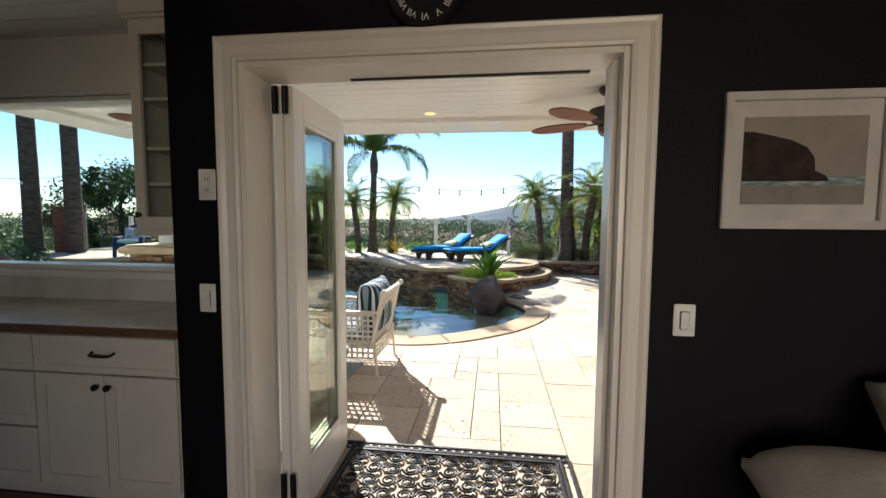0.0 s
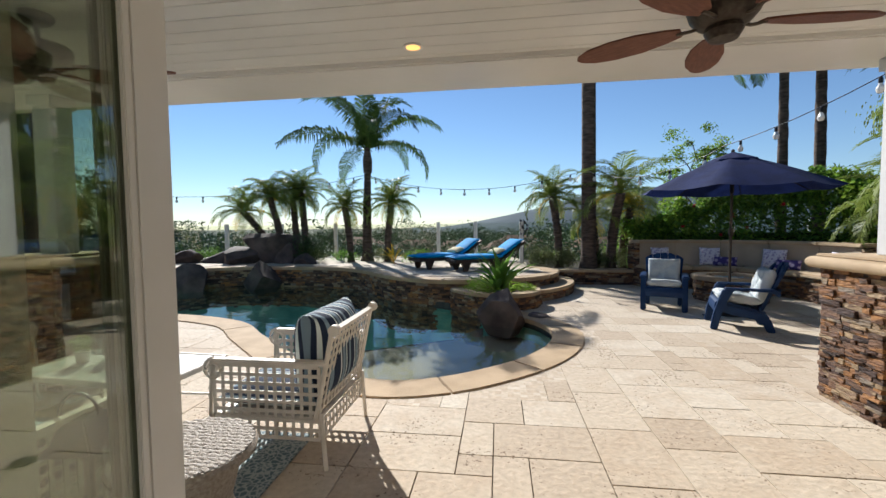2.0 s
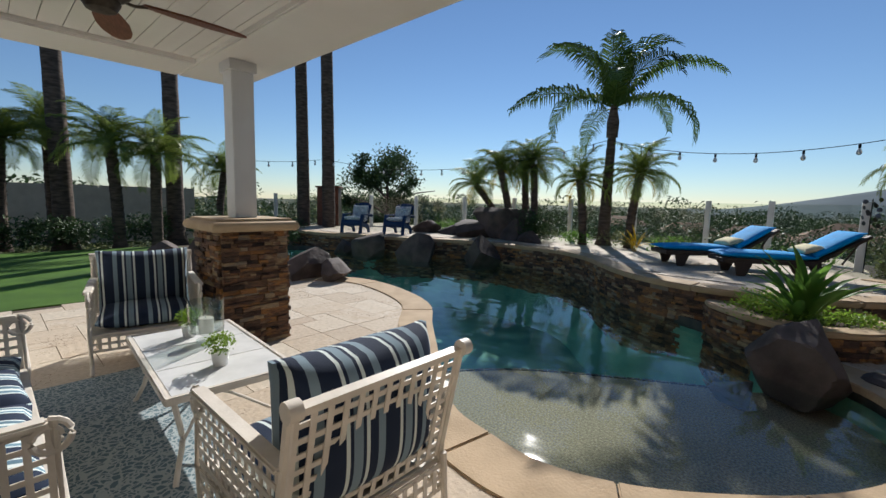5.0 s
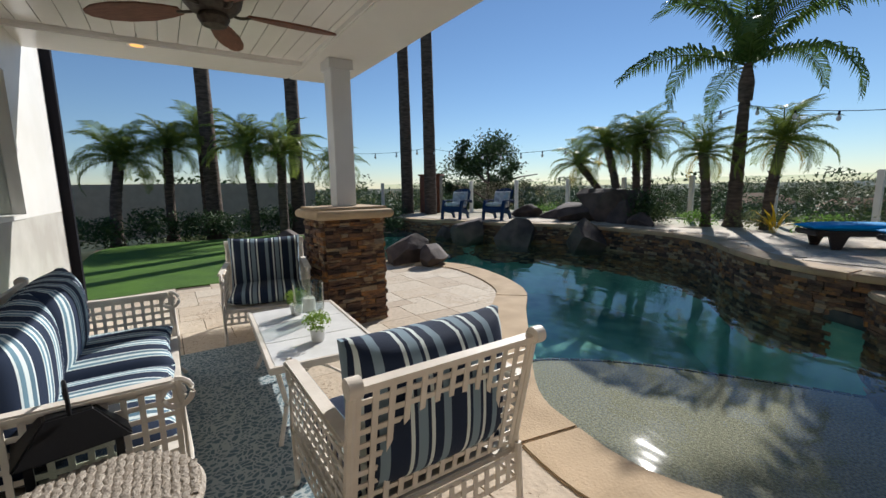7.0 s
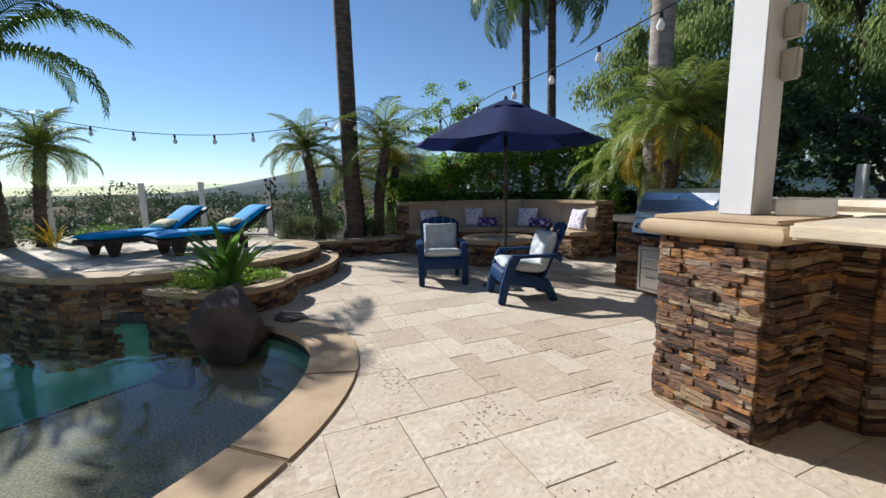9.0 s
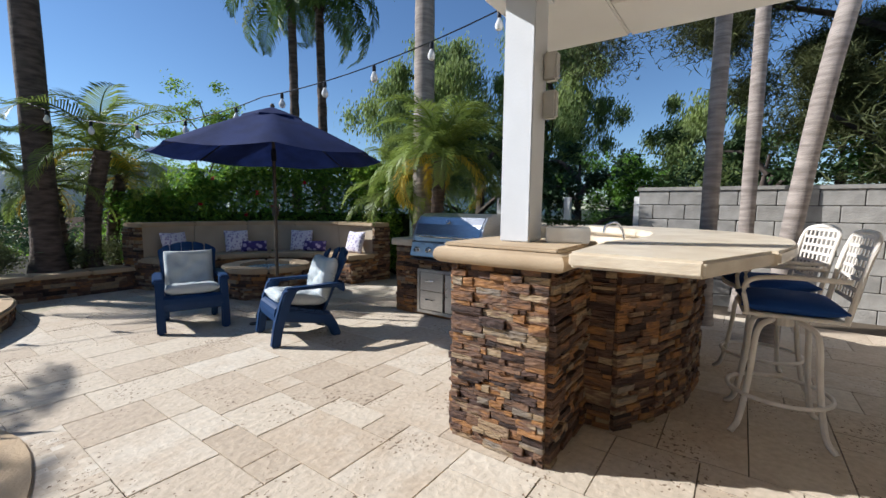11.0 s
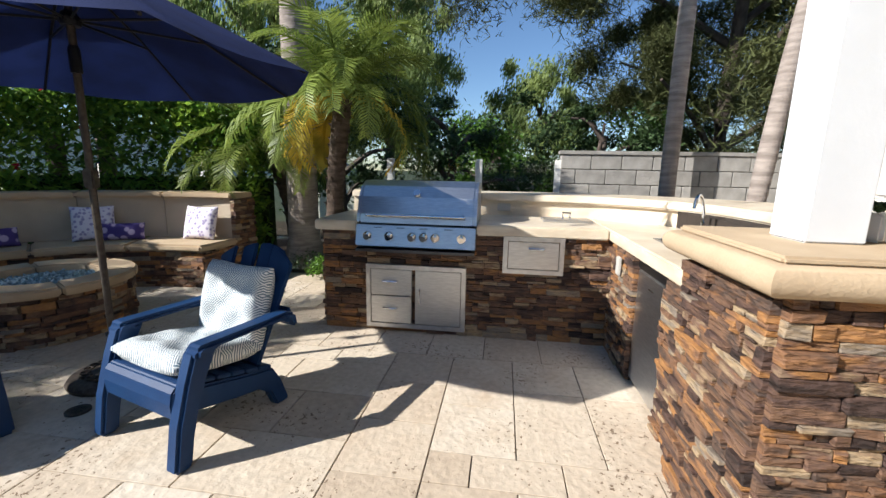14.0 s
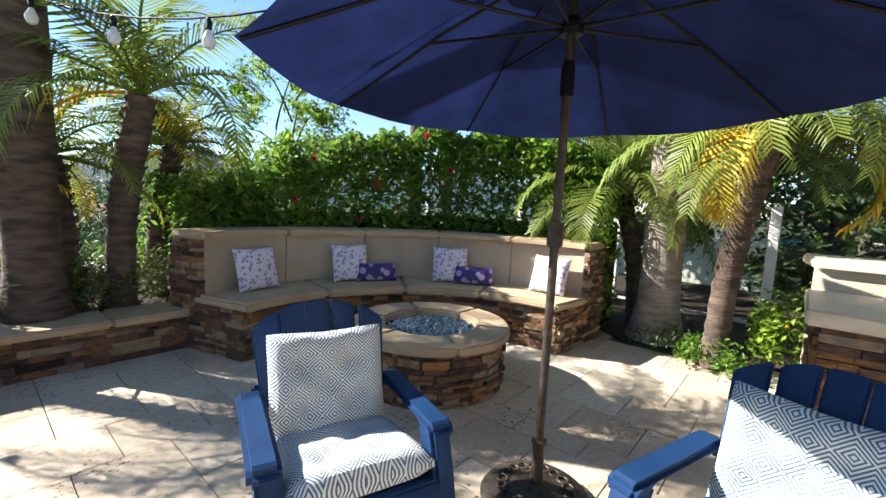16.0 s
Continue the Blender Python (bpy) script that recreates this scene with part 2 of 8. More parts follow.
M["bronze"] = mat("bronze_metal", (0.055, 0.042, 0.035), 0.5, 0.5, color2=(0.09, 0.075, 0.06), scale=40)
M["blade"] = mat("brown_blade", (0.20, 0.085, 0.055), 0.5, color2=(0.14, 0.06, 0.04), scale=12, stretch=(1, 6, 1), bump=0.2)
M["iron_cream"] = mat("cream_wrought_iron", (0.72, 0.66, 0.58), 0.45, color2=(0.62, 0.56, 0.48), scale=9, bump=0.15, bump_scale=80)
M["navy_plastic"] = mat("navy_plastic", (0.009, 0.036, 0.105), 0.48, color2=(0.007, 0.028, 0.085), scale=7, bump=0.1, bump_scale=120)
M["navy_cloth"] = mat("navy_canvas", (0.014, 0.026, 0.105), 0.85, color2=(0.010, 0.018, 0.072), scale=5, bump=0.25, bump_scale=220, translucent=0.18)
M["blue_cloth"] = mat("bright_blue_canvas", (0.003, 0.31, 0.68), 0.8, color2=(0.003, 0.25, 0.57), scale=6, bump=0.3, bump_scale=150)
M["cream_cloth"] = mat("cream_cloth", (0.70, 0.63, 0.40), 0.9, scale=12, bump=0.3, bump_scale=140)
M["white_cloth"] = mat("white_linen", (0.82, 0.79, 0.73), 0.9, scale=8, bump=0.3, bump_scale=200)
M["wicker"] = mat("dark_wicker", (0.035, 0.025, 0.02), 0.55, color2=(0.07, 0.05, 0.038), scale=90, bump=0.8, bump_scale=110)
M["wicker_grey"] = mat("grey_wicker", (0.42, 0.37, 0.31), 0.6, color2=(0.27, 0.23, 0.19), scale=70, bump=0.8, bump_scale=90)
M["rock"] = mat("brown_boulder", (0.125, 0.095, 0.080), 0.8, color2=(0.060, 0.045, 0.038), scale=3.0, bump=0.9, bump_scale=16)
M["trunk"] = mat("palm_trunk", (0.135, 0.100, 0.078), 0.9, color2=(0.055, 0.040, 0.031), scale=5, stretch=(1, 1, 4), bump=1.0, bump_scale=18)
M["trunk_grey"] = mat("grey_palm_trunk", (0.33, 0.28, 0.24), 0.9, color2=(0.20, 0.165, 0.14), scale=4, stretch=(1, 1, 6), bump=0.8, bump_scale=14)
M["bark"] = mat("bark", (0.11, 0.085, 0.07), 0.95, color2=(0.06, 0.045, 0.037), scale=8, stretch=(1, 1, 0.4), bump=1.0, bump_scale=20)
M["frond"] = mat("palm_frond", (0.10, 0.165, 0.034), 0.5, color2=(0.06, 0.105, 0.024), scale=3, vary=0.35, translucent=0.3)
M["frond_date"] = mat("date_frond", (0.22, 0.27, 0.05), 0.45, color2=(0.14, 0.19, 0.04), scale=3, vary=0.3, translucent=0.4)
M["frond_yellow"] = mat("yellowing_frond", (0.68, 0.44, 0.04), 0.55, color2=(0.42, 0.34, 0.05), scale=4, translucent=0.4)
M["frond_dry"] = mat("dry_frond", (0.26, 0.17, 0.09), 0.8, scale=4, translucent=0.2)
M["leaf"] = mat("hedge_leaf", (0.15, 0.28, 0.045), 0.45, color2=(0.09, 0.18, 0.03), scale=1.2, vary=0.45, island=True, translucent=0.55)
M["leaf_bright"] = mat("bright_leaf", (0.24, 0.36, 0.045), 0.5, color2=(0.15, 0.25, 0.035), scale=1.2, vary=0.4, island=True, translucent=0.5)
M["leaf_olive"] = mat("willowy_leaf", (0.26, 0.32, 0.10), 0.5, color2=(0.16, 0.22, 0.075), scale=0.8, vary=0.4, island=True, translucent=0.5)
M["leaf_dark"] = mat("dark_leaf", (0.06, 0.10, 0.036), 0.55, color2=(0.036, 0.064, 0.025), scale=0.8, vary=0.4, island=True, translucent=0.2)
M["pine"] = mat("pine_needles", (0.11, 0.12, 0.042), 0.6, color2=(0.06, 0.07, 0.028), scale=0.7, vary=0.4, island=True, translucent=0.25)
M["shrub"] = mat("low_shrub_leaf", (0.19, 0.21, 0.085), 0.6, color2=(0.12, 0.14, 0.055), scale=3, vary=0.45, island=True, translucent=0.3)
M["flower_red"] = mat("red_flower", (0.6, 0.02, 0.05), 0.5, translucent=0.3)
M["flower_yellow"] = mat("yellow_flower", (0.75, 0.5, 0.03), 0.5, translucent=0.3)
# near-black green: the hedge's inner shade put into colour
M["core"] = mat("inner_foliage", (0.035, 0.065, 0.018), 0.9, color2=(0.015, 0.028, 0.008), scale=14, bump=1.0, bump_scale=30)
M["soil"] = mat("garden_soil", (0.055, 0.038, 0.026), 0.95, color2=(0.035, 0.025, 0.018), scale=7, bump=0.9, bump_scale=30)
M["lawn"] = mat("lawn_grass", (0.085, 0.17, 0.02), 0.8, color2=(0.06, 0.125, 0.018), scale=2, bump=0.9, bump_scale=160)
M["slope"] = mat("dry_green_slope", (0.028, 0.042, 0.020), 0.95, color2=(0.048, 0.050, 0.027), scale=0.12, bump=0.6, bump_scale=2)
# bluish base colour stands in for haze in the distant air
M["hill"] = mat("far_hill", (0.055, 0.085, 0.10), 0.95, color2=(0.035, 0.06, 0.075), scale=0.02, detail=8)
M["block"] = mat("grey_block", (0.34, 0.32, 0.285), 0.9, color2=(0.25, 0.235, 0.21), scale=6, bump=0.7, bump_scale=40, vary=0.12)
M["glass"] = glass_mat("clear_glass")
M["vase_glass"] = glass_mat("thick_clear_glass", (0.90, 0.93, 0.92), 1.85)
M["window_glass"] = glass_mat("door_glass", (0.80, 0.84, 0.76), 2.2)
M["fence_glass"] = glass_mat("fence_glass", (0.90, 0.93, 0.90), 1.45)
M["water"] = water_mat()
M["pool_plaster"] = mat("pebble_plaster", (0.24, 0.52, 0.40), 0.8, color2=(0.09, 0.28, 0.23), scale=1.6, bump=0.6, bump_scale=120, detail=8)
M["shelf_plaster"] = mat("pebble_shelf", (0.36, 0.29, 0.185), 0.8, color2=(0.16, 0.13, 0.085), scale=60, bump=0.6, bump_scale=120, detail=8)
M["waterline"] = mat("slate_waterline", (0.045, 0.05, 0.05), 0.8, color2=(0.08, 0.075, 0.065), scale=9, bump=0.3, bump_scale=30)
M["fire_glass"] = mat("blue_fire_glass", (0.16, 0.28, 0.33), 0.12, color2=(0.5, 0.6, 0.62), scale=50, vary=0.4, island=True, spec=0.8)
M["roof_tile"] = mat("clay_roof", (0.28, 0.16, 0.11), 0.9, scale=0.6)
M["house_wall"] = mat("house_stucco", (0.62, 0.58, 0.52), 0.9, scale=0.5)
M["dark_window"] = mat("dark_window", (0.03, 0.035, 0.04), 0.15)
M["wood_floor"] = mat("red_brown_floor", (0.12, 0.035, 0.02), 0.35, color2=(0.08, 0.025, 0.015), scale=3, stretch=(1, 8, 1))
M["wood_edge"] = mat("brown_wood_edge", (0.16, 0.095, 0.055), 0.4, color2=(0.10, 0.06, 0.035), scale=9, stretch=(1, 1, 6))
M["lamp"] = mat("warm_lamp", (1.0, 0.55, 0.16), 0.5, emit=0.9)
M["bulb"] = mat("bulb_glass", (0.75, 0.72, 0.66), 0.08, spec=0.9)
M["candle"] = mat("candle_wax", (0.80, 0.76, 0.68), 0.6)
M["rubber"] = mat("black_rubber", (0.022, 0.021, 0.021), 0.55, bump=0.3, bump_scale=80)
M["marble"] = mat("pale_quartz", (0.66, 0.63, 0.57), 0.2, color2=(0.56, 0.53, 0.47), scale=4)
M["ceramic"] = mat("white_ceramic", (0.75, 0.74, 0.71), 0.3)
M["mat_board"] = mat("mat_board", (0.46, 0.44, 0.41), 0.8, scale=5)
M["terracotta"] = mat("grey_post_paint", (0.50, 0.48, 0.43), 0.6, scale=4, bump=0.2)


# ---- mesh helpers ----
class MB:
    """Collects vertices and faces."""

    def __init__(self):
        self.v, self.f = [], []

    def add(self, vs, fs, m=None):
        k = len(self.v)
        self.v += [tuple(m @ Vector(p)) for p in vs] if m is not None else [tuple(p) for p in vs]
        self.f += [[i + k for i in f] for f in fs]
        return self

    def box(self, x0, x1, y0, y1, z0, z1, m=None):
        return self.add([(x0, y0, z0), (x1, y0, z0), (x1, y1, z0), (x0, y1, z0), (x0, y0, z1), (x1, y0, z1), (x1, y1, z1), (x0, y1, z1)],
                        [(3, 2, 1, 0), (4, 5, 6, 7), (0, 1, 5, 4), (1, 2, 6, 5), (2, 3, 7, 6), (3, 0, 4, 7)], m)

    def tube(self, path, r, n=8, cap=True, flat=1.0):
        """A round bar along points; r: one radius or one for each point."""
        pts = [Vector(p) for p in path]
        rs = r if isinstance(r, (list, tuple)) else [r] * len(pts)
        ring, up = [], Vector((0, 0, 1))
        for i, p in enumerate(pts):
            d = (pts[min(i + 1, len(pts) - 1)] - pts[max(i - 1, 0)]).normalized()
            a = d.cross(up)
            a = d.cross(Vector((1, 0, 0))) if a.length < 1e-3 else a
            a.normalize()
            b = a.cross(d).normalized()
            ring.append([p + (a * math.cos(2 * math.pi * k / n) + b * math.sin(2 * math.pi * k / n) * flat) * rs[i] for k in range(n)])
        k0 = len(self.v)
        self.v += [tuple(q) for r_ in ring for q in r_]
        for i in range(len(pts) - 1):
            for k in range(n):
                a, b = k0 + i * n + k, k0 + i * n + (k + 1) % n
                self.f.append([a, b, b + n, a + n])
        if cap:
            self.f.append([k0 + k for k in reversed(range(n))])
            self.f.append([k0 + (len(pts) - 1) * n + k for k in range(n)])
        return self

    def lathe(self, prof, n=24, center=(0, 0, 0)):
        """A turned shape from (radius, z) points."""
        k0, c = len(self.v), Vector(center)
        for r, z in prof:
            self.v += [tuple(c + Vector((max(r, 1e-4) * math.cos(2 * math.pi * k / n), max(r, 1e-4) * math.sin(2 * math.pi * k / n), z))) for k in range(n)]
        for i in range(len(prof) - 1):
            for k in range(n):
                a, b = k0 + i * n + k, k0 + i * n + (k + 1) % n
                self.f.append([a, b, b + n, a + n])
        self.f.append([k0 + k for k in reversed(range(n))])
        self.f.append([k0 + (len(prof) - 1) * n + k for k in range(n)])
        return self

    def prism(self, outline, z0, z1):
        n = len(outline)
        return self.add([(x, y, z0) for x, y in outline] + [(x, y, z1) for x, y in outline],
                        [list(reversed(range(n))), list(range(n, 2 * n))] + [[i, (i + 1) % n, n + (i + 1) % n, n + i] for i in range(n)])

    def strip(self, inner, outer, z0, z1, closed=True):
        """A band between two outlines of as many points, with thickness."""
        n = len(inner)
        vs = [(x, y, z) for z in (z0, z1) for o in (inner, outer) for x, y in o]
        fs = []
        for i in range(n if closed else n - 1):
            j = (i + 1) % n
            fs += [[2 * n + i, 2 * n + j, 3 * n + j, 3 * n + i], [i, n + i, n + j, j], [n + i, 3 * n + i, 3 * n + j, n + j], [i, j, 2 * n + j, 2 * n + i]]
        if not closed:
            fs += [[0, 2 * n, 3 * n, n], [n - 1, 2 * n - 1, 4 * n - 1, 3 * n - 1]]
        return self.add(vs, fs)

    def mesh(self, name, material=None, smooth=False, bevel=0.0, segs=2):
        me = bpy.data.meshes.new(name)
        me.from_pydata(self.v, [], self.f)
        me.validate()
        if bevel:
            bm = bmesh.new()
            bm.from_mesh(me)
            bmesh.ops.recalc_face_normals(bm, faces=bm.faces)
            sharp = [e for e in bm.edges if len(e.link_faces) == 2 and e.calc_face_angle(0) > 0.6]
            bmesh.ops.bevel(bm, geom=sharp, offset=bevel, segments=segs, affect="EDGES", clamp_overlap=True)
            bm.to_mesh(me)
            bm.free()
        else:
            bm = bmesh.new()
            bm.from_mesh(me)
            bmesh.ops.recalc_face_normals(bm, faces=bm.faces)
            bm.to_mesh(me)
            bm.free()
        if smooth:
            me.shade_smooth()
            me.set_sharp_from_angle(angle=radians(40))
        if material:
            me.materials.append(material)
        return me

    def raw(self, name, material, smooth=False):
        me = bpy.data.meshes.new(name)
        me.from_pydata(self.v, [], self.f)
        me.materials.append(material)
        if smooth:
            me.shade_smooth()
        return me


def part(name, shape, material, parent, label="", bevel=0.0, smooth=False, m=None):
    """Links a shape as one mesh object under a thing or under a part."""
    me = shape.mesh(name, material, smooth, bevel) if isinstance(shape, MB) else shape
    ob = new(name, me)
    ob.parent = parent
    if m is not None:
        ob.matrix_basis = m
    return tagged(ob, label)


def thing(name, label, category, m=None, group="", kind=""):
    ob = new(name)
    ob.empty_display_size = 0.1
    if m is not None:
        ob.matrix_basis = m
    return tagged(ob, label, category, group, kind)


def solid(name, shape, material, label, category, kind="", group="", bevel=0.0, smooth=False, m=None):
    ob = new(name, shape.mesh(name, material, smooth, bevel) if isinstance(shape, MB) else shape)
    if m is not None:
        ob.matrix_world = m
    return tagged(ob, label, category, group, kind)


def smooth_loop(pts, per=8):
    """A closed Catmull-Rom line through points."""
    out, n = [], len(pts)
    for i in range(n):
        p0, p1, p2, p3 = (Vector(pts[(i + k - 1) % n]) for k in range(4))
        for s in range(per):
            t = s / per
            out.append(tuple(0.5 * (2 * p1 + (p2 - p0) * t + (2 * p0 - 5 * p1 + 4 * p2 - p3) * t * t + (3 * p1 - p0 - 3 * p2 + p3) * t ** 3)))
    return out


def smooth_line(pts, per=8):
    ext = [tuple(2 * Vector(pts[0]) - Vector(pts[1]))] + list(pts) + [tuple(2 * Vector(pts[-1]) - Vector(pts[-2]))]
    out = []
    for i in range(1, len(ext) - 2):
        p0, p1, p2, p3 = (Vector(ext[i + k - 1]) for k in range(4))
        for s in range(per):
            t = s / per
            out.append(tuple(0.5 * (2 * p1 + (p2 - p0) * t + (2 * p0 - 5 * p1 + 4 * p2 - p3) * t * t + (3 * p1 - p0 - 3 * p2 + p3) * t ** 3)))
    return out + [tuple(pts[-1])]


def offset(outline, d, closed=True):
    """The outline moved sideways by d (to its right when d > 0 and it runs against the clock: outwards)."""
    n, out = len(outline), []
    for i in range(n):
        a = Vector(outline[(i - 1) % n if closed else max(i - 1, 0)])
        b = Vector(outline[(i + 1) % n if closed else min(i + 1, n - 1)])
        t = (b - a).normalized()
        out.append((outline[i][0] + t.y * d, outline[i][1] - t.x * d))
    return out


def inside(p, poly):
    x, y, c = p[0], p[1], False
    for i in range(len(poly)):
        (x1, y1), (x2, y2) = poly[i][:2], poly[i - 1][:2]
        if (y1 > y) != (y2 > y) and x < (x2 - x1) * (y - y1) / (y2 - y1) + x1:
            c = not c
    return c


def sheet_with_holes(name, outer, holes, z, material):
    """A flat sheet with openings cut into it."""
    bm = bmesh.new()
    for loop in [outer] + holes:
        vs = [bm.verts.new((x, y, z)) for x, y in loop]
        for i in range(len(vs)):
            bm.edges.new((vs[i], vs[(i + 1) % len(vs)]))
    bmesh.ops.triangle_fill(bm, use_beauty=True, use_dissolve=False, edges=bm.edges[:], normal=(0, 0, 1))
    for f in bm.faces:
        if f.normal.z < 0:
            f.normal_flip()
    me = bpy.data.meshes.new(name)
    bm.to_mesh(me)
    bm.free()
    me.materials.append(material)
    return me


# ---- plan ----
WATER = -0.09
DECK, STEP, LOW = 0.39, 0.20, 0.34
POOL = smooth_loop([(-9.6, 5.9), (-7.9, 5.75), (-6.6, 6.55), (-5.75, 7.25), (-4.85, 7.3), (-3.75, 6.95), (-3.05, 6.3), (-2.42, 5.72), (-1.75, 5.12), (-1.32, 4.98), (-0.94, 4.95), (-0.54, 5.1),
                    (-0.14, 5.4), (0.17, 5.72), (0.42, 6.12), (0.56, 6.55), (0.56, 6.98), (0.33, 7.5), (-0.2, 7.95), (-0.85, 8.62), (-1.75, 9.12), (-2.47, 9.76), (-3.07, 10.44), (-3.85, 10.95), (-5.0, 11.1), (-6.3, 11.05),
                    (-7.3, 10.55), (-8.4, 10.05), (-9.8, 9.6), (-11.0, 8.6), (-11.0, 6.8)], 5)
COPE_OUT = offset(POOL, 0.34)
COPE_MID = offset(POOL, 0.17)

# ---- ground ----
# one sheet: level round the garden, falling away beyond the fence, out to the horizon
GARDEN_HOLE = [(-14, 2.2), (9.5, 2.2), (9.5, 14.6), (-14, 14.6)]


def terrain(x, y):
    d = math.hypot(x + 2, y - 2)
    fall = max(0.0, (y - 14.5) if y > 14.5 else 0) * 0.42 + max(0.0, (-16 - x)) * 0.25
    z = -0.35 - min(fall, 7.5)
    far = max(0.0, d - 90)
    return z - min(far * 0.01, 3.0) + 0.6 * noise.noise((x * 0.03, y * 0.03, 1.0)) * min(1.0, max(0, d - 18) / 30)


g = MB()
rad = [9, 12, 14.5, 17, 20, 24, 30, 38, 50, 70, 100, 150, 230, 350, 600, 1200, 2500, 4500]
seg = 72
for r in rad:
    for k in range(seg):
        a = 2 * math.pi * k / seg
        x, y = -2 + r * math.cos(a), 2 + r * math.sin(a)
        g.v.append((x, y, terrain(x, y)))
for i in range(len(rad) - 1):
    for k in range(seg):
        a, b = i * seg + k, i * seg + (k + 1) % seg
        g.f.append([a, b, b + seg, a + seg])
g.v.append((-2, 2, -3.4))
for k in range(seg):
    x, y, z = g.v[k]
    g.v[k] = (x, y, -3.0)
    g.f.append([len(g.v) - 1, k, (k + 1) % seg])
solid("ground", g.raw("ground", M["slope"], True), None, "dry green hillside ground falling away to the valley", "ground", "structure")

solid("patio_bed", sheet_with_holes("patio_bed", [(-12.5, 1.85), (7.6, 1.85), (7.6, 11.9), (-12.5, 11.9)], [COPE_MID], -0.0105, M["grout"]), None, "sandy grout bed under the patio paving", "paving bed", "structure")

# pool shell, shelf and water
sh = MB()
n = len(POOL)
levels = [(-0.125, 0.0), (-0.5, 0.0), (-1.25, -0.35)]
for z, d in levels:
    sh.v += [(x, y, z) for x, y in offset(POOL, d)]
for i in range(len(levels) - 1):
    sh.f += [[i * n + k, i * n + (k + 1) % n, (i + 1) * n + (k + 1) % n, (i + 1) * n + k] for k in range(n)]
sh.f.append([(len(levels) - 1) * n + k for k in range(n)])
pool = thing("pool", "freeform pool with dark pebble plaster and sandstone coping", "pool", kind="structure")
part("pool_shell", sh.raw("pool_shell", M["pool_plaster"]), None, pool)
part("waterline_band", MB().strip(offset(POOL, -0.006), offset(POOL, 0.03), -0.125, -0.002), M["waterline"], pool, "dark slate waterline tile")
shelf = [p for p in offset(POOL, -0.004) if (-2.6 < p[0] and p[1] < 7.9)]
SHELF_ARC = [(-0.35, 7.62), (-0.83, 7.38), (-1.36, 7.07), (-1.87, 6.75), (-2.2, 6.47), (-2.5, 6.12), (-2.6, 5.9)]
part("pool_shelf", MB().prism([tuple(p) for p in shelf] + SHELF_ARC, -0.6, -0.30), M["shelf_plaster"], pool, "shallow tan pebble shelf")
edge_line = smooth_line(SHELF_ARC, 5)
for a, b in zip(edge_line, edge_line[1:]):
    m = pose((a[0] + b[0]) / 2, (a[1] + b[1]) / 2, -0.298, 0, 0, math.degrees(math.atan2(b[1] - a[1], b[0] - a[0])))
    h = math.hypot(b[0] - a[0], b[1] - a[1]) / 2 - 0.006
    part("edge_tile", MB().box(-h, h, -0.004, 0.028, -0.03, 0.006), M["waterline"], pool, m=m)
part("water", MB().add([(x, y, WATER) for x, y in POOL], [list(range(n))]).raw("water", M["water"]), None, pool, "clear rippled pool water")

# coping pieces, cut by radial joints
i0 = min(range(n), key=lambda i: (POOL[i][0] + 9.6) ** 2 + (POOL[i][1] - 5.9) ** 2)
i1 = min(range(n), key=lambda i: (POOL[i][0] + 0.3) ** 2 + (POOL[i][1] - 8.05) ** 2)
run = list(range(i0, i1 + 1))
inner = offset(POOL, -0.03)
k = 0
while k < len(run) - 1:
    e = min(k + 9, len(run) - 1)
    ids = run[k:e + 1]
    a, b = [Vector(inner[i]) for i in ids], [Vector(COPE_OUT[i]) for i in ids]
    sh0, sh1 = (a[1] - a[0]).normalized() * 0.004, (a[-1] - a[-2]).normalized() * 0.004
    a[0], b[0], a[-1], b[-1] = a[0] + sh0, b[0] + sh0, a[-1] - sh1, b[-1] - sh1
    part("coping_stone", MB().strip([tuple(p) for p in a], [tuple(p) for p in b], -0.05, 0.014, closed=False), M["coping"], pool, bevel=0.008)
    k = e

# ---- house ----
W0, W1 = 1.60, 1.78          # inner and outer face of the door wall
DX0, DX1, DTOP = -1.015, 0.478, 2.075
wall = thing("wall_north", "dark navy painted wall round a wide patio door", "wall", kind="structure")
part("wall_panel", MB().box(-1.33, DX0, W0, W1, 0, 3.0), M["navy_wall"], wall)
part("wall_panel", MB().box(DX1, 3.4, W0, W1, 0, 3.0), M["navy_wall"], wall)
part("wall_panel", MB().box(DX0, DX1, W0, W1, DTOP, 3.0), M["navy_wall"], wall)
part("wall_panel", MB().box(-1.33, -1.28, W1, 2.42, 0, 3.0), M["white_paint"], wall, "white painted return")
outer = thing("wall_outer", "cream painted outer house wall", "wall", kind="structure")
part("wall_panel", MB().box(DX1 + 0.12, 7.5, W1 + 0.003, W1 + 0.10, 0, 3.0), M["house_wall"], outer)
part("wall_panel", MB().box(-1.28, DX0 - 0.1, W1 + 0.003, W1 + 0.10, 0, 3.0), M["house_wall"], outer)
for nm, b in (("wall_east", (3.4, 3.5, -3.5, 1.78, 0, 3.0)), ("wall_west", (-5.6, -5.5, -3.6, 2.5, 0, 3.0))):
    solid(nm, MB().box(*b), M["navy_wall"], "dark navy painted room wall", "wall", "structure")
ws = thing("wall_south", "dark navy painted room wall round a wide window", "wall", kind="structure")
for b in ((-5.5, -0.4, -3.6, -3.5, 0, 3.0), (3.0, 3.5, -3.6, -3.5, 0, 3.0), (-0.4, 3.0, -3.6, -3.5, 0, 0.7), (-0.4, 3.0, -3.6, -3.5, 2.4, 3.0)):
    part("wall_panel", MB().box(*b), M["white_paint"], ws)
